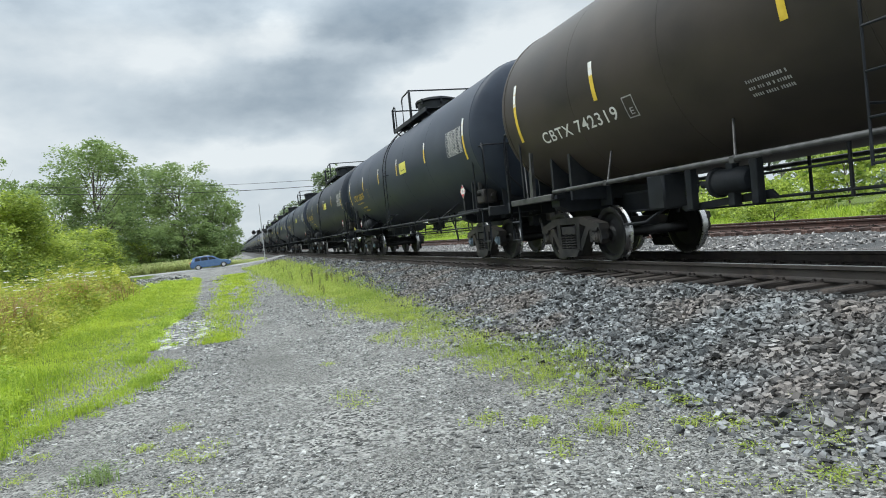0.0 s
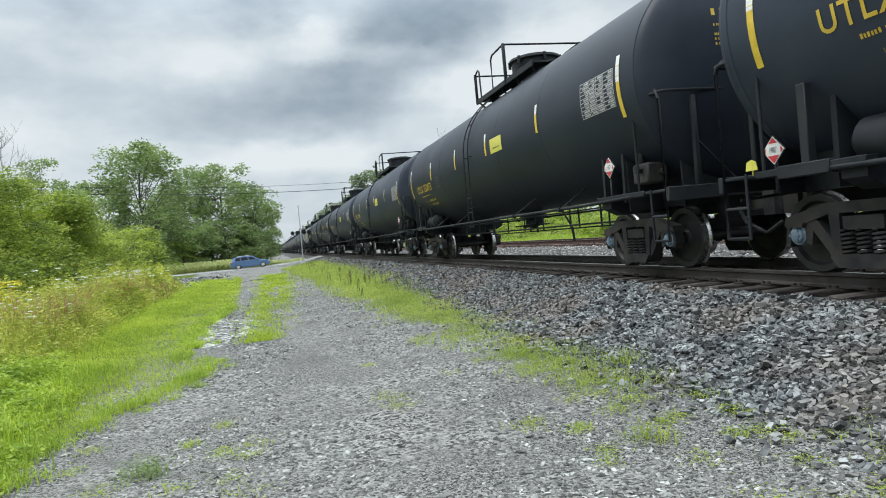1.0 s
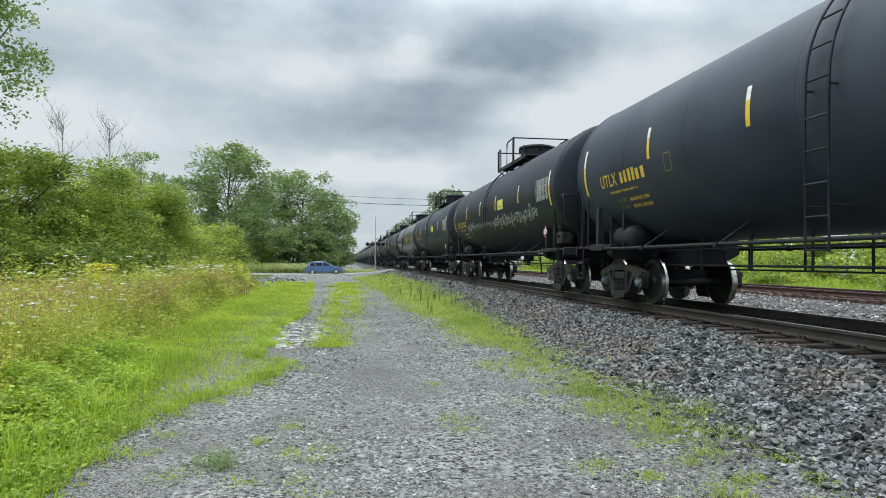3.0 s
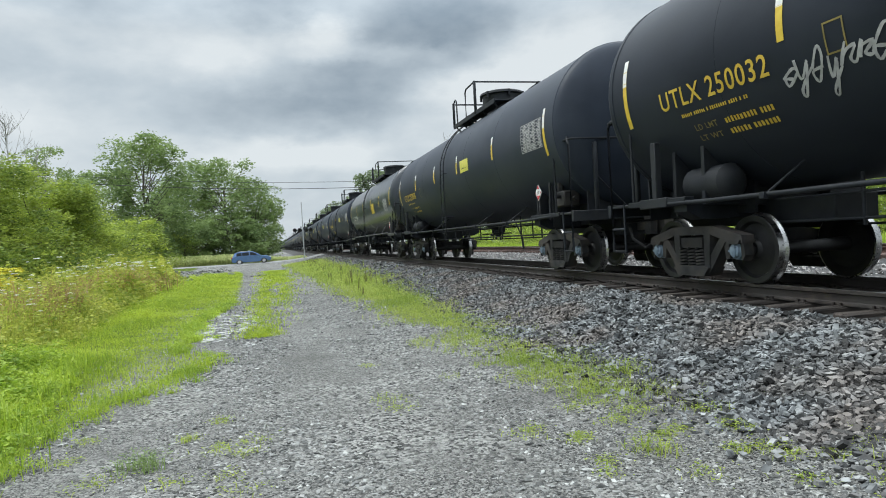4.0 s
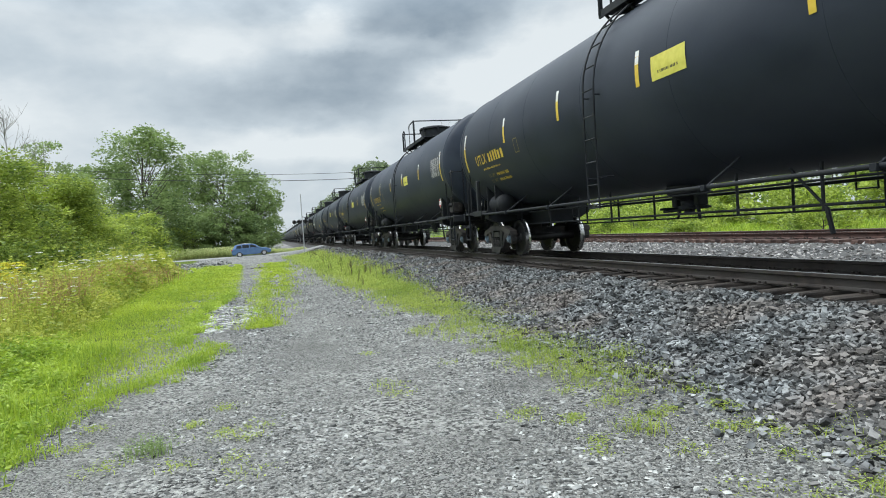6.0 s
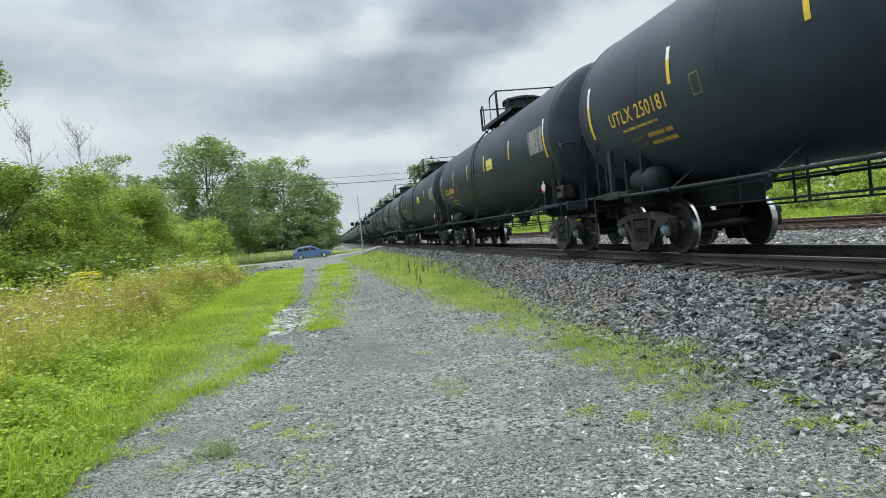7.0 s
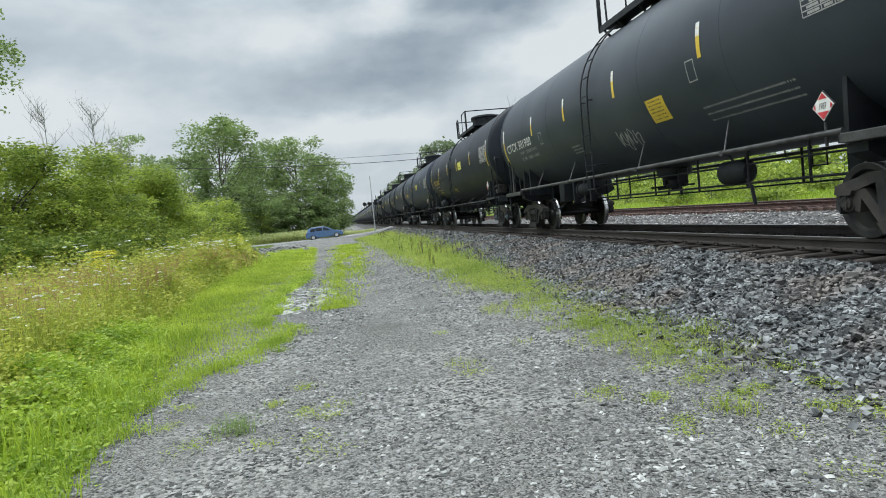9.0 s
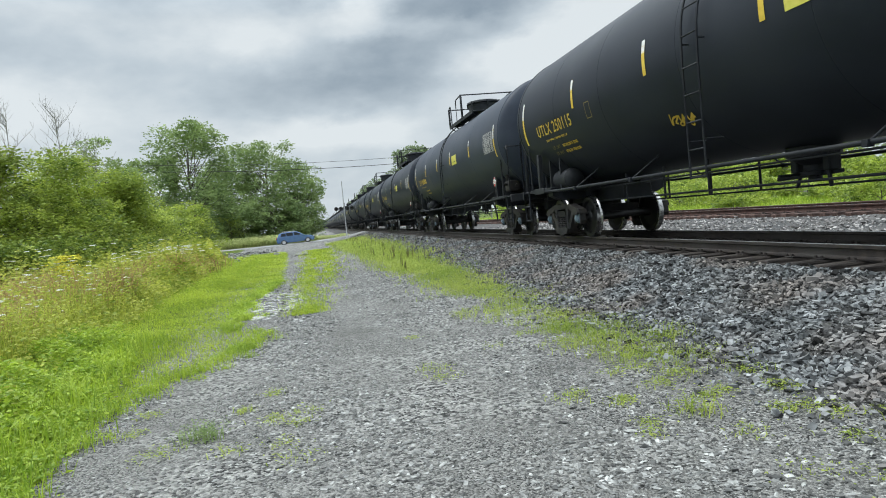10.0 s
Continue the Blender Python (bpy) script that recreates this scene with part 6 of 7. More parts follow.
k = d > rng.uniform(-0.55, 0.22, n) - np.clip((y - 9) / 30, 0, 0.6) + np.clip((7.2 - y) / 6, 0, 0.5)
x, y = x[k], y[k]
# each place carries a small sprig or clump of its own size
m = 13
size = rng.uniform(0.35, 1.0, len(x)) ** 1.6
wide = (0.03 + 0.11 * size) * np.clip(y / 9, 1, 3.2)
P = np.stack([np.repeat(x, m) + rng.normal(0, 1, m * len(x)) * np.repeat(wide, m), np.repeat(y, m) + rng.normal(0, 1.2, m * len(x)) * np.repeat(wide, m), np.zeros(m * len(x))], 1)
P[:, 2] = np.maximum(height(P[:, 0], P[:, 1]), np.where(P[:, 0] > -2.75, bed_z(P[:, 0]), -9))
far = np.clip(P[:, 1] / 9, 1, 4)
h = rng.uniform(0.5, 1.2, len(P)) * np.repeat(0.035 + 0.07 * size, m) * (1 + np.clip((P[:, 1] - 9) / 13, 0, 2.0))
v1 = blades(rng, P, h, 0.006 * far, 0.75)
q = np.repeat(P, 3, 0) + np.stack([rng.normal(0, 0.025, 3 * len(P)), rng.normal(0, 0.025, 3 * len(P)), np.repeat(h, 3) * rng.uniform(0.1, 0.9, 3 * len(P))], 1)
v2 = leaves(rng, q, np.repeat(0.017 * far, 3) * rng.uniform(0.6, 1.3, len(q)), 0.45)
v, f = join(v1, v2)
stuff("weed_strip", v, f, M_WEED, "patchy green weeds along the ballast's foot", "weeds")
# dock stalks standing in the strip further on
n = 70
y = rng.uniform(17, 62, n)
p = np.stack([np.interp(y, [15, 62], [-3.2, -3.5]) + rng.normal(0, 0.45, n), y, np.zeros(n)], 1)
p[:, 2] = height(p[:, 0], p[:, 1])
v, f = blades(rng, np.repeat(p, 4, 0) + rng.normal(0, 0.02, (4 * n, 3)) * np.array([1, 1, 0]), np.repeat(rng.uniform(0.3, 0.65, n), 4), np.full(4 * n, 0.016), 0.2)
stuff("dock_stalks", v, f, M_DOCK, "dark brown dock stalks in the weedy strip", "weeds")
n = 9000
y = 12 + 33 * rng.random(n) ** 1.3
x = np.interp(y, [12, 16, 23, 36, 46], [-6.5, -6.4, -6.25, -6.15, -6.2]) + rng.normal(0, 1, n) * np.interp(y, [12, 14, 30, 46], [0.16, 0.26, 0.40, 0.42])
d = np.array([noise.noise(Vector((a * 1.7, b * 0.45, 6.0))) + 0.6 * noise.noise(Vector((a * 5.0, b * 1.6, 2.0))) for a, b in zip(x, y)])
k = d > rng.uniform(-0.8, 0.75, n)
p = np.stack([x, y, height(x, y)], 1)[k]
far = np.clip(p[:, 1] / 9, 1, 4)
v1 = blades(rng, p, rng.uniform(0.04, 0.11, len(p)), 0.008 * far, 0.7)
q = np.repeat(p, 2, 0) + rng.normal(0, 0.06, (2 * len(p), 3)) * np.array([1, 1, 0]) + np.array([0, 0, 0.03])
v2 = leaves(rng, q, np.repeat(0.022 * far, 2), 0.4)
v, f = join(v1, v2)
stuff("centre_grass", v, f, M_GRASS, "patchy grass in the middle of the drive", "grass")
# far side of the tracks
p = sow(40000, 4, 110, lambda y: 12.9 + 0 * y, lambda y: 34 + 0 * y, 1.3)
far = np.clip(np.hypot(p[:, 0] + 6, p[:, 1]) / 12, 1, 6)
v, f = blades(rng, p, rng.uniform(0.35, 1.0, len(p)) * np.clip((24 - p[:, 0]) / 6, 0.8, 1), 0.013 * far, 0.3)
stuff("trackside_grass", v, f, M_LUSH, "tall bright green grass beyond the tracks", "grass")
for i, (sx, sy, hh, ww) in enumerate(((15.5, 17, 1.3, 2.0), (17.0, 24, 1.7, 2.6), (15.0, 31, 1.2, 2.0), (18.5, 14, 1.6, 2.4), (16.5, 42, 1.6, 2.6), (19, 36, 1.8, 3.0), (15.2, 11, 1.1, 1.8))):
    tree(sx, sy, hh, ww, 2200, M_BUSH, "low light-green bush beyond the tracks", 90 + i, "shrub", low=0.05, leaf=0.16, trunk=0.04, clumps=24, category="shrub", top_heavy=0.5)
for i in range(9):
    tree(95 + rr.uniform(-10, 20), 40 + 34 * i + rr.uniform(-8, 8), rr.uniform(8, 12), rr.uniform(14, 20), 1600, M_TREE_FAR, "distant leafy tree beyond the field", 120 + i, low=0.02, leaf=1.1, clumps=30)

for i in range(18):
    tree(28 + rr.uniform(-4, 5), 6 + 6.5 * i + rr.uniform(-2.5, 2.5), rr.uniform(2.2, 3.4), rr.uniform(5.5, 8), 2600, M_BUSH, "leafy green shrub at the field's edge", 180 + i, "shrub", low=0.02, leaf=0.26, trunk=0.06, clumps=30, category="shrub", top_heavy=0.4)
for i in range(15):
    tree(48 + rr.uniform(-5, 9), 4 + 11 * i + rr.uniform(-3, 3), rr.uniform(4.0, 6.5), rr.uniform(9, 12), 3200, M_BUSH, "leafy bright green shrub across the field", 150 + i, "shrub", low=0.02, leaf=0.5, trunk=0.1, clumps=40, category="shrub", top_heavy=0.4)

# rubble spread at the meadow's far end
n = 3200
x, y = rng.normal(-14.2, 1.5, n), rng.normal(47, 6.0, n)
z = height(x, y) + 0.55 * np.exp(-((x + 14.6) / 1.8) ** 2 - ((y - 48) / 7) ** 2) + rng.uniform(0, 0.12, n)
v, f = rocks(rng, np.stack([x, y, z], 1), rng.uniform(0.07, 0.17, n), 0.8)
stuff("rubble_heap", v, f, M_PEBBLE, "low spread of pale grey rubble behind the meadow", "rubble")
p = np.stack([rng.normal(-12.6, 0.28, 700), rng.normal(42, 0.5, 700), np.full(700, -0.8)], 1)
v, f = blades(rng, p, rng.uniform(0.5, 1.15, 700), np.full(700, 0.04), 0.3)
stuff("dark_weed_clump", v, f, M_TREE, "dark green weed clump before the rubble", "weeds")
# a clod of dark earth where the drive meets the road
p = np.stack([rng.normal(-6.97, 0.25, 60), rng.normal(38, 0.3, 60), np.full(60, -0.64)], 1)
v, f = rocks(rng, p, rng.uniform(0.04, 0.10, 60), 0.6)
stuff("earth_clods", v, f, M_TIE, "dark clods of earth in the drive", "earth")
# pale tall grass on the bank behind the road
p = np.stack([rng.uniform(-24, -2.2, 16000), rng.uniform(83.8, 90, 16000), np.zeros(16000)], 1)
p[:, 2] = height(p[:, 0], p[:, 1])
hh_ = np.interp(p[:, 0], [-24, -12, -9, -6, -2.2], [1.6, 1.5, 1.1, 0.7, 0.4])
v, f = join(blades(rng, p, rng.uniform(0.6, 1.0, len(p)) * hh_, np.full(len(p), 0.06), 0.8), leaves(rng, p + np.stack([0 * hh_, 0 * hh_, hh_ * rng.uniform(0.02, 0.95, len(p))], 1), np.full(len(p), 0.2), 0.6))
stuff("bank_grass", v, f, M_BANK, "pale tall grass on the bank behind the road", "grass")

# puddle on the drive
M_WATER, n_, l_, b_ = mat_new("muddy_sky_patched_water")
b_.inputs["Specular IOR Level"].default_value = 0.6
t_ = n_.new("ShaderNodeTexNoise"); t_.inputs["Scale"].default_value = 9
r_ = n_.new("ShaderNodeMapRange"); r_.inputs[1].default_value, r_.inputs[2].default_value, r_.inputs[3].default_value, r_.inputs[4].default_value = 0.45, 0.65, 0.06, 0.2
c_ = n_.new("ShaderNodeTexCoord"); l_.new(c_.outputs["Object"], t_.inputs["Vector"]); l_.new(t_.outputs["Fac"], r_.inputs[0]); l_.new(r_.outputs[0], b_.inputs["Roughness"])
m_r = n_.new("ShaderNodeValToRGB"); m_r.color_ramp.elements[0].position, m_r.color_ramp.elements[1].position = 0.42, 0.60
# pale patches in the colour imitate sky reflection over silty water
m_r.color_ramp.elements[0].color, m_r.color_ramp.elements[1].color = (0.10, 0.10, 0.095, 1), (0.62, 0.62, 0.60, 1)
m_n = n_.new("ShaderNodeTexNoise"); m_n.inputs["Scale"].default_value = 5.0; m_n.inputs["Detail"].default_value = 8.0; l_.new(c_.outputs["Object"], m_n.inputs["Vector"])
l_.new(m_n.outputs["Fac"], m_r.inputs[0]); l_.new(m_r.outputs[0], b_.inputs["Base Color"])
w_b = n_.new("ShaderNodeTexNoise"); w_b.inputs["Scale"].default_value = 9; l_.new(c_.outputs["Object"], w_b.inputs["Vector"])
w_p = n_.new("ShaderNodeBump"); w_p.inputs["Strength"].default_value = 0.7; w_p.inputs["Distance"].default_value = 0.05
l_.new(w_b.outputs["Fac"], w_p.inputs["Height"]); l_.new(w_p.outputs[0], b_.inputs["Normal"])
for cx, cy, ax, ay, sd_ in ((-7.2, 14.7, 0.62, 2.4, 1),):
    bm = bmesh.new()
    ring = []
    for i in range(40):
        a = i * math.tau / 40
        k = 1 + 0.16 * math.sin(3 * a + sd_) + 0.10 * math.sin(7 * a) + 0.06 * math.sin(13 * a)
        ring.append((cx + ax * k * math.cos(a), cy + ay * k * math.sin(a)))
    zz = GZ - 0.006
    bot = [bm.verts.new((a, b, zz - 0.06)) for a, b in ring]
    top = [bm.verts.new((a, b, zz)) for a, b in ring]
    bm.faces.new(top)
    for i in range(40):
        bm.faces.new((bot[i], bot[(i + 1) % 40], top[(i + 1) % 40], top[i]))
    tagged(part("puddle", bm, M_WATER), "shallow rain puddle on the gravel drive", "puddle", kind="structure")

# mud and stones standing out of the puddle
n = 240
p = np.stack([rng.normal(-7.25, 0.36, n), rng.normal(14.7, 1.5, n), np.full(n, GZ - 0.004)], 1)
v, f = rocks(rng, p, rng.uniform(0.015, 0.06, n), 0.28)
stuff("mud_clods", v, f, M_MUD, "dark wet mud and stones standing out of the puddle", "mud")

# ---- crossing road ----
def road_z(x):
    """Climbs gently to the tracks."""
    return float(np.interp(x, [-90, -8, -3.06, -0.9, 2.6, 8, 12, 20, 90], [-0.74, -0.74, -0.55, -0.14, -0.06, -0.06, -0.10, -0.55, -0.7]))


M_ROAD = surface("worn_asphalt", (0.16, 0.16, 0.16), (0.26, 0.26, 0.255), 20, (0.8, 0.95), 0, 0.3, 60, c3=(0.29, 0.29, 0.28), big=0.4)
for x0, x1 in ((-90, -0.75), (2.35, 8.1), (11.2, 90)):
    bm = bmesh.new()
    prev = None
    for x in np.linspace(x0, x1, 50):
        z = road_z(x)
        row = [bm.verts.new((x, yy, zz)) for yy, zz in ((74.2, z - 0.6), (75.2, z), (78.8, z + 0.05), (82.4, z), (83.4, z - 0.6))]
        if prev:
            for a in range(4):
                bm.faces.new((prev[a], row[a], row[a + 1], prev[a + 1])).material_index = 1 if a in (0, 3) else 0
        prev = row
    tagged(part("road", bm, [M_ROAD, M_GROUND]), "pale worn asphalt road leading over the tracks", "road", kind="structure")

# crossing signal
M_GALV = surface("galvanised_mast", (0.42, 0.43, 0.44), (0.55, 0.56, 0.57), 8, (0.4, 0.6), 0.4, 0.05)
M_SIGNAL = surface("black_signal_housing", (0.015, 0.015, 0.015), (0.03, 0.03, 0.03), 8, (0.5, 0.7), 0, 0.05)
sig = new("crossing_signal")
sig.location = (-3.04, 73.0, -0.7)
bm = bmesh.new(); rod(bm, (0, 0, 0), (0, 0, 6.35), 0.06, 0.045, 12); box(bm, -0.2, 0.2, -0.2, 0.2, 0, 0.12, 0.02)
part("mast", bm, M_GALV, sig, "pale galvanised mast")
for sx in (-0.85, -0.35, 0.35, 0.85):
    bm = bmesh.new()
    lathe(bm, [(0.0, 0.0), (0.22, 0.0), (0.22, 0.02), (0.11, 0.03), (0.12, 0.16), (0.0, 0.17)], 18, "y", (sx, 0.05, 3.35))
    lathe(bm, [(0.13, -0.16), (0.14, 0.0), (0.13, 0.0), (0.12, -0.16)], 16, "y", (sx, 0.05, 3.35))
    part("signal_lamp", bm, M_SIGNAL, sig, "round black signal lamp with a hood")
bm = bmesh.new(); rod(bm, (-0.95, 0.1, 3.35), (0.95, 0.1, 3.35), 0.035)
part("crossarm", bm, M_SIGNAL, sig)
tagged(sig, "railway crossing signal mast with paired black lamps", "crossing signal")

# overhead wires on two utility poles
M_CABLE = surface("black_cable", (0.03, 0.03, 0.03), (0.05, 0.05, 0.05), 8, (0.5, 0.7), 0, 0)
XL, XR = -37.0, 46.0


def wire_z(x, base):
    return base + 0.00165 * (x - 4.5) ** 2


for base, th in ((7.46, 0.035), (8.22, 0.022)):
    bm = bmesh.new()
    tube(bm, [(x, 78.0 if base < 8 else 78.3, wire_z(x, base)) for x in np.linspace(XL, XR, 34)], th, 6)
    tagged(part("overhead_wire", bm, M_CABLE), "dark overhead wire sagging along the crossing road", "wire", group="overhead wires")
for x in (XL, XR):
    ob = new("utility_pole"); ob.location = (x, 78.15, -0.9)
    bm = bmesh.new(); rod(bm, (0, 0, 0), (0, 0, 13.2), 0.16, 0.11, 10)
    part("pole", bm, M_BARK, ob)
    bm = bmesh.new(); box(bm, -0.06, 0.06, -0.9, 0.9, 12.2, 12.34, 0.01)
    part("crossarm", bm, M_BARK, ob)
    tagged(ob, "weathered wooden utility pole carrying the wires", "utility pole", group="utility poles")


# ---- blue car waiting at the crossing, nose towards the tracks (+x) ----
M_BLUE = surface("blue_car_paint", (0.09, 0.17, 0.34), (0.11, 0.20, 0.38), 3, (0.15, 0.25), 0.35, 0)
M_BLUE.node_tree.nodes["Principled BSDF"].inputs["Coat Weight"].default_value = 0.8
M_GLASS, gn, gl_, gb = mat_new("dark_car_glass")
gb.inputs["Base Color"].default_value = (0.02, 0.025, 0.03, 1); gb.inputs["Roughness"].default_value = 0.08; gb.inputs["Specular IOR Level"].default_value = 0.08
M_TYRE = surface("tyre_rubber", (0.015, 0.015, 0.015), (0.03, 0.03, 0.03), 20, (0.7, 0.9), 0, 0.1)
M_RIM = surface("alloy_rim", (0.55, 0.55, 0.56), (0.66, 0.66, 0.67), 9, (0.25, 0.4), 0.5, 0)
M_LAMP = surface("clear_lamp_lens", (0.6, 0.6, 0.6), (0.7, 0.7, 0.7), 9, (0.1, 0.2), 0, 0)
M_TAIL = surface("red_lamp_lens", (0.4, 0.02, 0.02), (0.5, 0.03, 0.03), 9, (0.15, 0.25), 0, 0)


def suv():
    car = new("car")
    W = 0.90
    bm = bmesh.new()
    lower = [(-2.20, 0.42), (-2.22, 0.80), (-2.12, 1.02), (-1.0, 1.06), (0.75, 1.02), (1.65, 0.92), (2.12, 0.74), (2.20, 0.45), (2.05, 0.25), (1.80, 0.24), (1.72, 0.50), (1.55, 0.66), (1.38, 0.70), (1.20, 0.66), (1.04, 0.50), (0.98, 0.24), (-0.98, 0.24), (-1.04, 0.50), (-1.20, 0.66), (-1.38, 0.70), (-1.55, 0.66), (-1.72, 0.50), (-1.80, 0.26), (-2.10, 0.28)]
    slab(bm, lower, -W, W, "y")
    bmesh.ops.bevel(bm, geom=[e for e in bm.edges if abs(e.verts[0].co.y - e.verts[1].co.y) < 1e-6], offset=0.06, segments=3, affect="EDGES")
    part("body", bm, M_BLUE, car, "metallic blue body")
    bm = bmesh.new()
    base = [(-2.08, 1.0), (-1.85, 1.50), (-1.55, 1.57), (-0.2, 1.60), (0.25, 1.54), (1.10, 1.0)]
    a = [bm.verts.new((x, -W + 0.03 + (z - 1.0) * 0.28, z)) for x, z in base]
    b = [bm.verts.new((x, W - 0.03 - (z - 1.0) * 0.28, z)) for x, z in base]
    bm.faces.new(a); bm.faces.new(list(reversed(b)))
    for i in range(len(a)):
        j = (i + 1) % len(a)
        bm.faces.new((a[i], a[j], b[j], b[i]))
    bmesh.ops.bevel(bm, geom=list(bm.edges), offset=0.04, segments=2, affect="EDGES")
    part("cabin", bm, M_BLUE, car)
    for s in (-1, 1):
        for q in ([(-1.70, 1.08), (-1.60, 1.44), (-1.12, 1.48), (-1.05, 1.08)], [(-0.98, 1.08), (-1.04, 1.48), (-0.28, 1.50), (-0.22, 1.08)], [(-0.14, 1.08), (-0.18, 1.50), (0.18, 1.46), (0.82, 1.08)]):
            bm = bmesh.new()
            vs = []
            for off in (0.012, -0.02):
                vs.append([bm.verts.new((x, s * (W - 0.03 - (z - 1.0) * 0.28 + off), z)) for x, z in q])
            bm.faces.new(vs[0]); bm.faces.new(list(reversed(vs[1])))
            for i in range(4):
                bm.faces.new((vs[0][i], vs[0][(i + 1) % 4], vs[1][(i + 1) % 4], vs[1][i]))
            part("side_window", bm, M_GLASS, car)
        bm = bmesh.new(); box(bm, 2.02, 2.17, s * 0.52, s * 0.86, 0.66, 0.80, 0.03)
        part("headlight", bm, M_LAMP, car)
        bm = bmesh.new(); box(bm, -2.25, -2.12, s * 0.60, s * 0.88, 0.84, 1.0, 0.03)
        part("tail_light", bm, M_TAIL, car)
        bm = bmesh.new(); box(bm, 0.58, 0.78, s * 0.90, s * 1.06, 1.06, 1.18, 0.03)
        part("wing_mirror", bm, M_BLUE, car)
        bm = bmesh.new(); rod(bm, (-1.5, s * 0.68, 1.63), (-0.1, s * 0.68, 1.65), 0.02)
        part("roof_rail", bm, M_RIM, car)
        for x in (-1.38, 1.38):
            bm = bmesh.new()
            lathe(bm, [(0.20, -0.11), (0.30, -0.12), (0.335, -0.08), (0.335, 0.08), (0.30, 0.12), (0.20, 0.11)], 28, "y", close=True)
            wh = part("wheel", bm, M_TYRE, car); wh.location = (x, s * 0.79, 0.335)
            bm = bmesh.new()
            lathe(bm, [(0.0, s * 0.07), (0.06, s * 0.10), (0.07, s * 0.08), (0.19, s * 0.09), (0.215, s * 0.11), (0.215, -0.09), (0.0, -0.09)], 20, "y")
            part("rim", bm, M_RIM, wh)
    bm = bmesh.new()
    vs = [bm.verts.new(p) for p in ((1.02, -0.76, 1.06), (1.02, 0.76, 1.06), (0.28, 0.66, 1.53), (0.28, -0.66, 1.53))]
    f_ = bm.faces.new(vs); bmesh.ops.solidify(bm, geom=[f_], thickness=-0.02)
    bmesh.ops.translate(bm, verts=bm.verts, vec=(0.02, 0, 0.02))
    part("windscreen", bm, M_GLASS, car)
    bm = bmesh.new(); box(bm, 2.10, 2.21, -0.45, 0.45, 0.52, 0.70, 0.02)
    part("grille", bm, M_SIGNAL, car)
    return tagged(car, "blue compact SUV waiting at the railway crossing", "car")


car_ = suv()
car_.matrix_basis = pose(-8.65, 78.2, road_z(-8.65) + 0.0, 0, -1.6, 0) @ Matrix.Diagonal((0.97, 1, 0.90, 1))


# ---- train ----
SPEED, Y0 = 23.345, 4.14     # metres a second; the middle of the first car at the start
master = {k: tank_car(k) for k in ("plain", "brown", "gloss", "white")}
KINDS = {0: "brown", 7: "gloss", 12: "white"}
# reporting marks: text and the car's kind of lettering
MARKS = {0: "CBTX 742319", 1: "UTLX 250034", 2: "UTLX 250053", 3: "UTLX 250087", 5: "UTLX 250032", 6: "UTLX 250096", 7: "CTCX 731003", 9: "UTLX 250181", 11: "UTLX 250103", 12: "CTCX 301900", 13: "UTLX 250115"}
# begin and end along the car, angle of the letters' feet, capital height
PLACE = {"plain": (6.84, 4.77, -16.5, 0.25), "brown": (6.85, 4.5, -27.4, 0.20), "gloss": (6.57, 4.47, -18.7, 0.25), "white": (7.51, 4.9, -14.5, 0.24)}
# the couplings are not all drawn out alike
SLACK = {1: -0.08, 2: -0.14, 5: -0.22, 11: 0.03, 13: 0.04}
cars = {}
used = set()
for i in range(-1, 18):
    k = KINDS.get(i, "plain")
    m = pose(TC + 0.037, Y0 + i * L_CAR, 0)
    if k not in used:
        used.add(k)
        master[k].matrix_basis = m
        cars[i] = master[k]
    else:
        cars[i] = copy_thing(master[k], m)
far_car = distant_tank_car()
far_car.matrix_basis = pose(TC + 0.037, Y0 + 18 * L_CAR, 0)
for i in range(18, 92):
    cars[i] = far_car if i == 18 else copy_thing(far_car, pose(TC + 0.037, Y0 + i * L_CAR, 0))
blank = {}
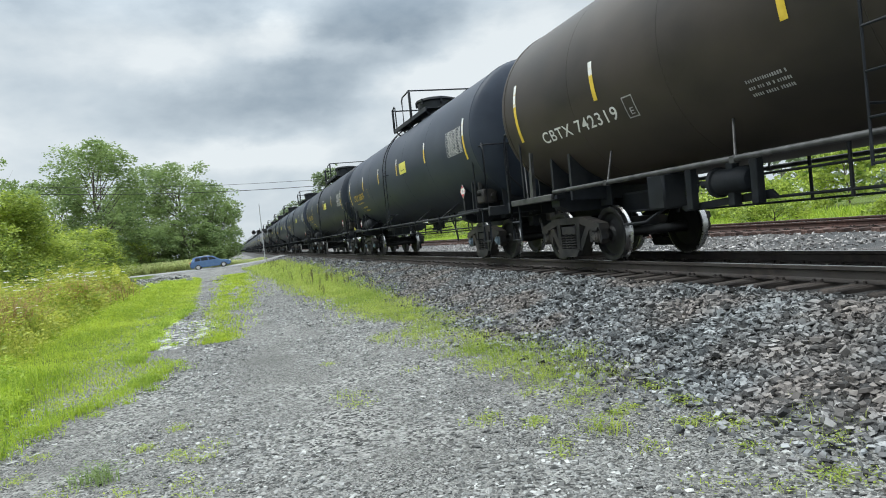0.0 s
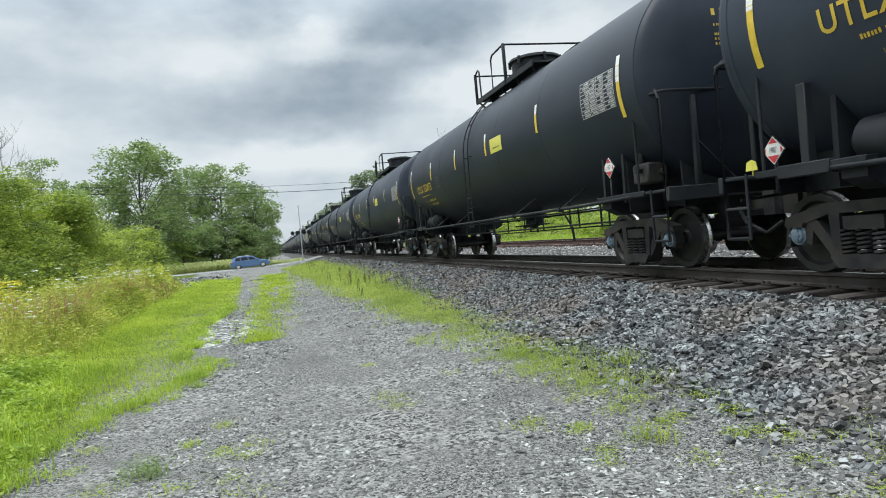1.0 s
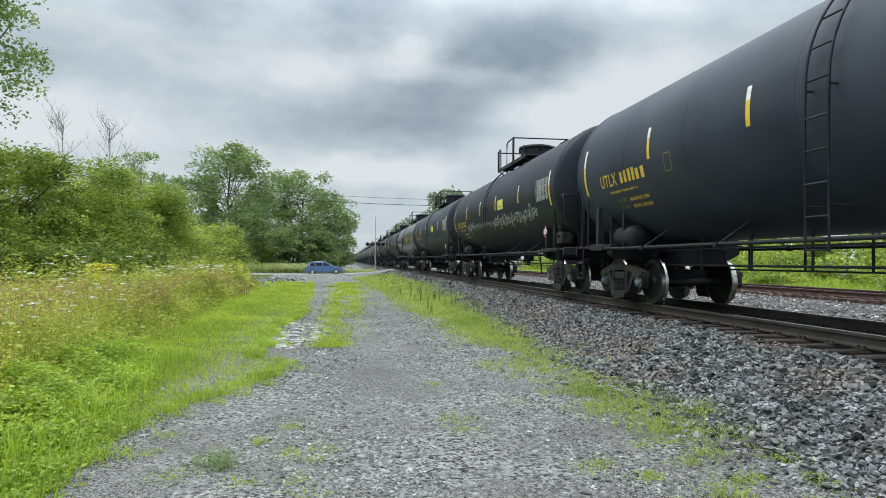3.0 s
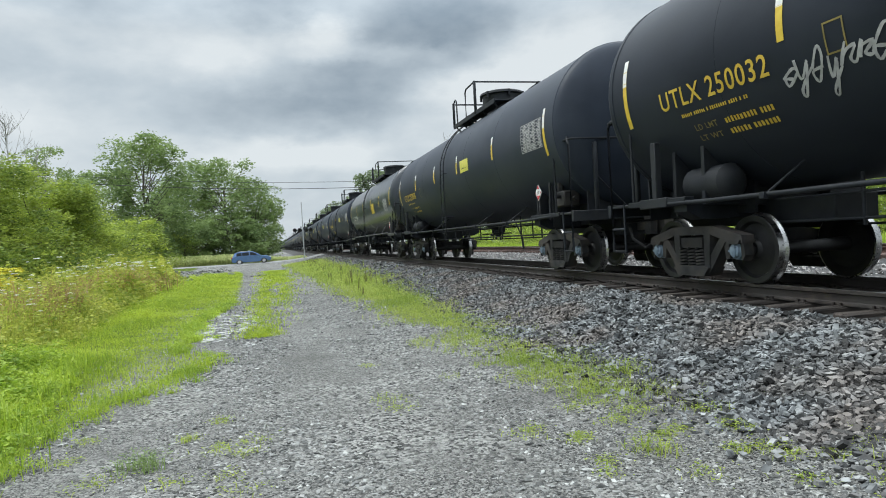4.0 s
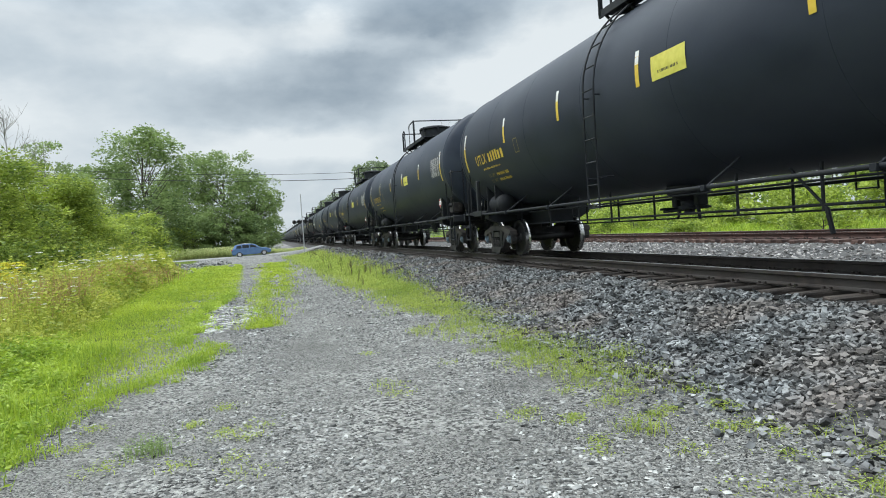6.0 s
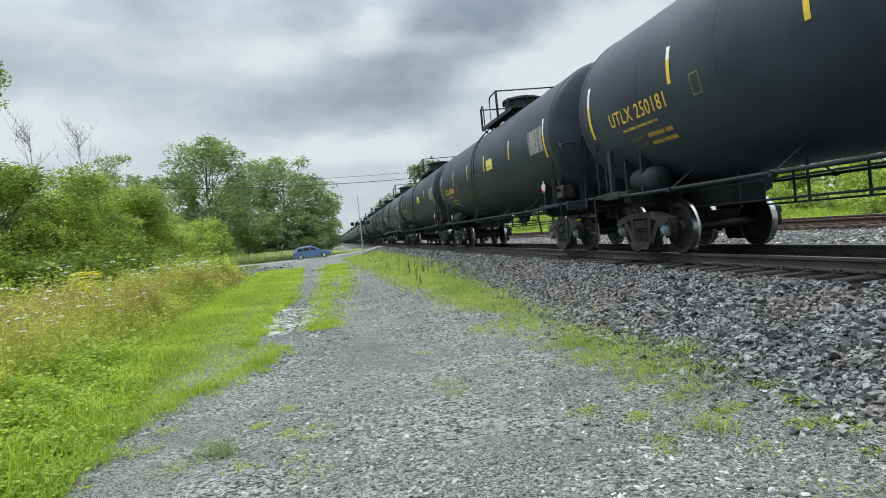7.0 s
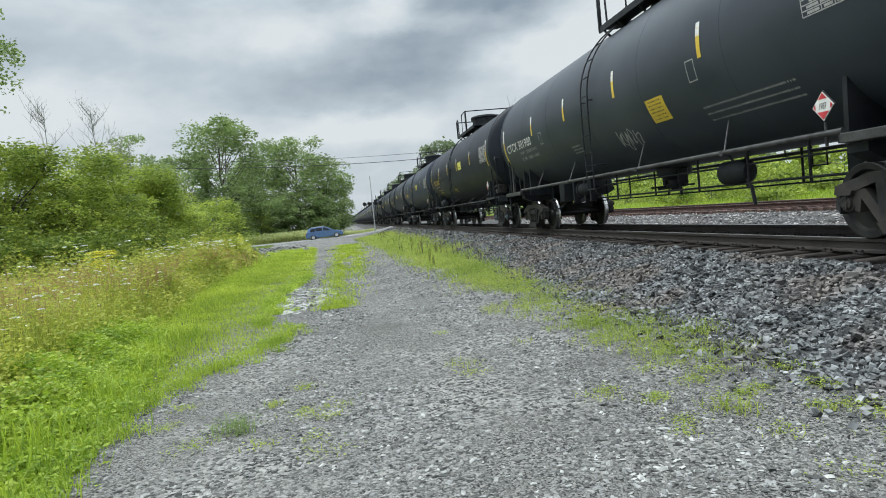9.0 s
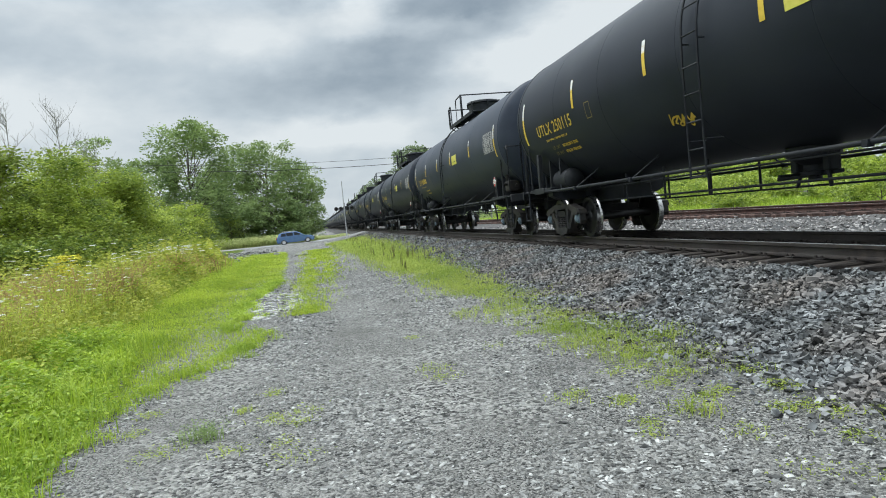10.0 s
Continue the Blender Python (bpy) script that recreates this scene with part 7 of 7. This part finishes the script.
for i, c in [(i, c) for i, c in cars.items() if i < 18]:
    k = KINDS.get(i, "plain")
    ink = M_GOLD if k == "plain" else M_WHITE
    if i in MARKS:
        ty, ty1, ta, th_ = PLACE[k]
        lettering("reporting_mark", MARKS[i], ty, ty1, ta, th_, ink, c)
    elif i > -1:
        if "m" not in blank:
            blank["m"] = bars_mesh(5.85, -7.6, 1.1, 1, 0.25, "y", 1.0, 9)
            blank["t"] = lettering("reporting_mark", "UTLX", 6.84, 6.02, -16.5, 0.25, ink, c).data
        else:
            part("reporting_mark", blank["t"], None, c)
        part("car_number", blank["m"], None, c)["kind"] = "stuff"
def spray(words, c, label):
    for me in words:
        part("graffiti", me, None, c, label)


spray(scrawl(4, 3.0, -0.2, -20, 3.2, 18, 0.011), cars[5], "faint grey spray-painted scrawl")
spray(scrawl(9, 4.6, 3.1, -19, 4.5, 8, 0.018), cars[5], "pale grey spray-painted scrawl")
spray(scrawl(5, -0.4, -6.3, -21, 6.0, 24, 0.020), cars[5], "pale grey spray-painted scrawl")
spray(scrawl(6, -0.4, -1.3, -36, 8, 4, 0.016), cars[12], "pale chalked scrawl")
spray(scrawl(7, 0.9, 0.1, -42, 5, 4, 0.06), cars[7], "yellow spray-painted patch")


for i in (1, 8, 10):
    placard(cars[i], -1.2, 8.0, 1.46)
sgn = part("sill_sign", sign_mesh(), None, cars[1], "small lime-yellow sign on the end sill")
sgn.location = (-1.40, 8.0, 1.30)
sgn.scale = (1, 0.6, 0.7)
for i in (11, 13):
    spray(scrawl(20 + i, 1.4, 0.7, -36, 4, 3, 0.018, M_GOLD), cars[i], "gold hand-painted mark beside the ladder")


def along(i, t):
    """Where the middle of a car is: a steady run that slackens a very little."""
    return Y0 + i * L_CAR + SLACK.get(i, 0.0) - SPEED * t - 0.15 * (1 - ((t - 5) / 5) ** 2)


def motions():
    """The train rolls past."""
    for i, c in cars.items():
        walk(c, [(t, pose(TC + 0.037, along(i, t), 0)) for t in (0.0, 2.5, 5.0, 7.5, 10.0)])
        if i < 15:
            # the wheelsets roll, a key for every frame, under a quarter turn each
            for ws in [o for o in c.children if o.name.startswith("wheelset")]:
                x, y, z = ws.location
                walk(ws, [(n / 30, pose(x, y, z, 88.0 * n, 0, 0)) for n in range(301)])


motions()
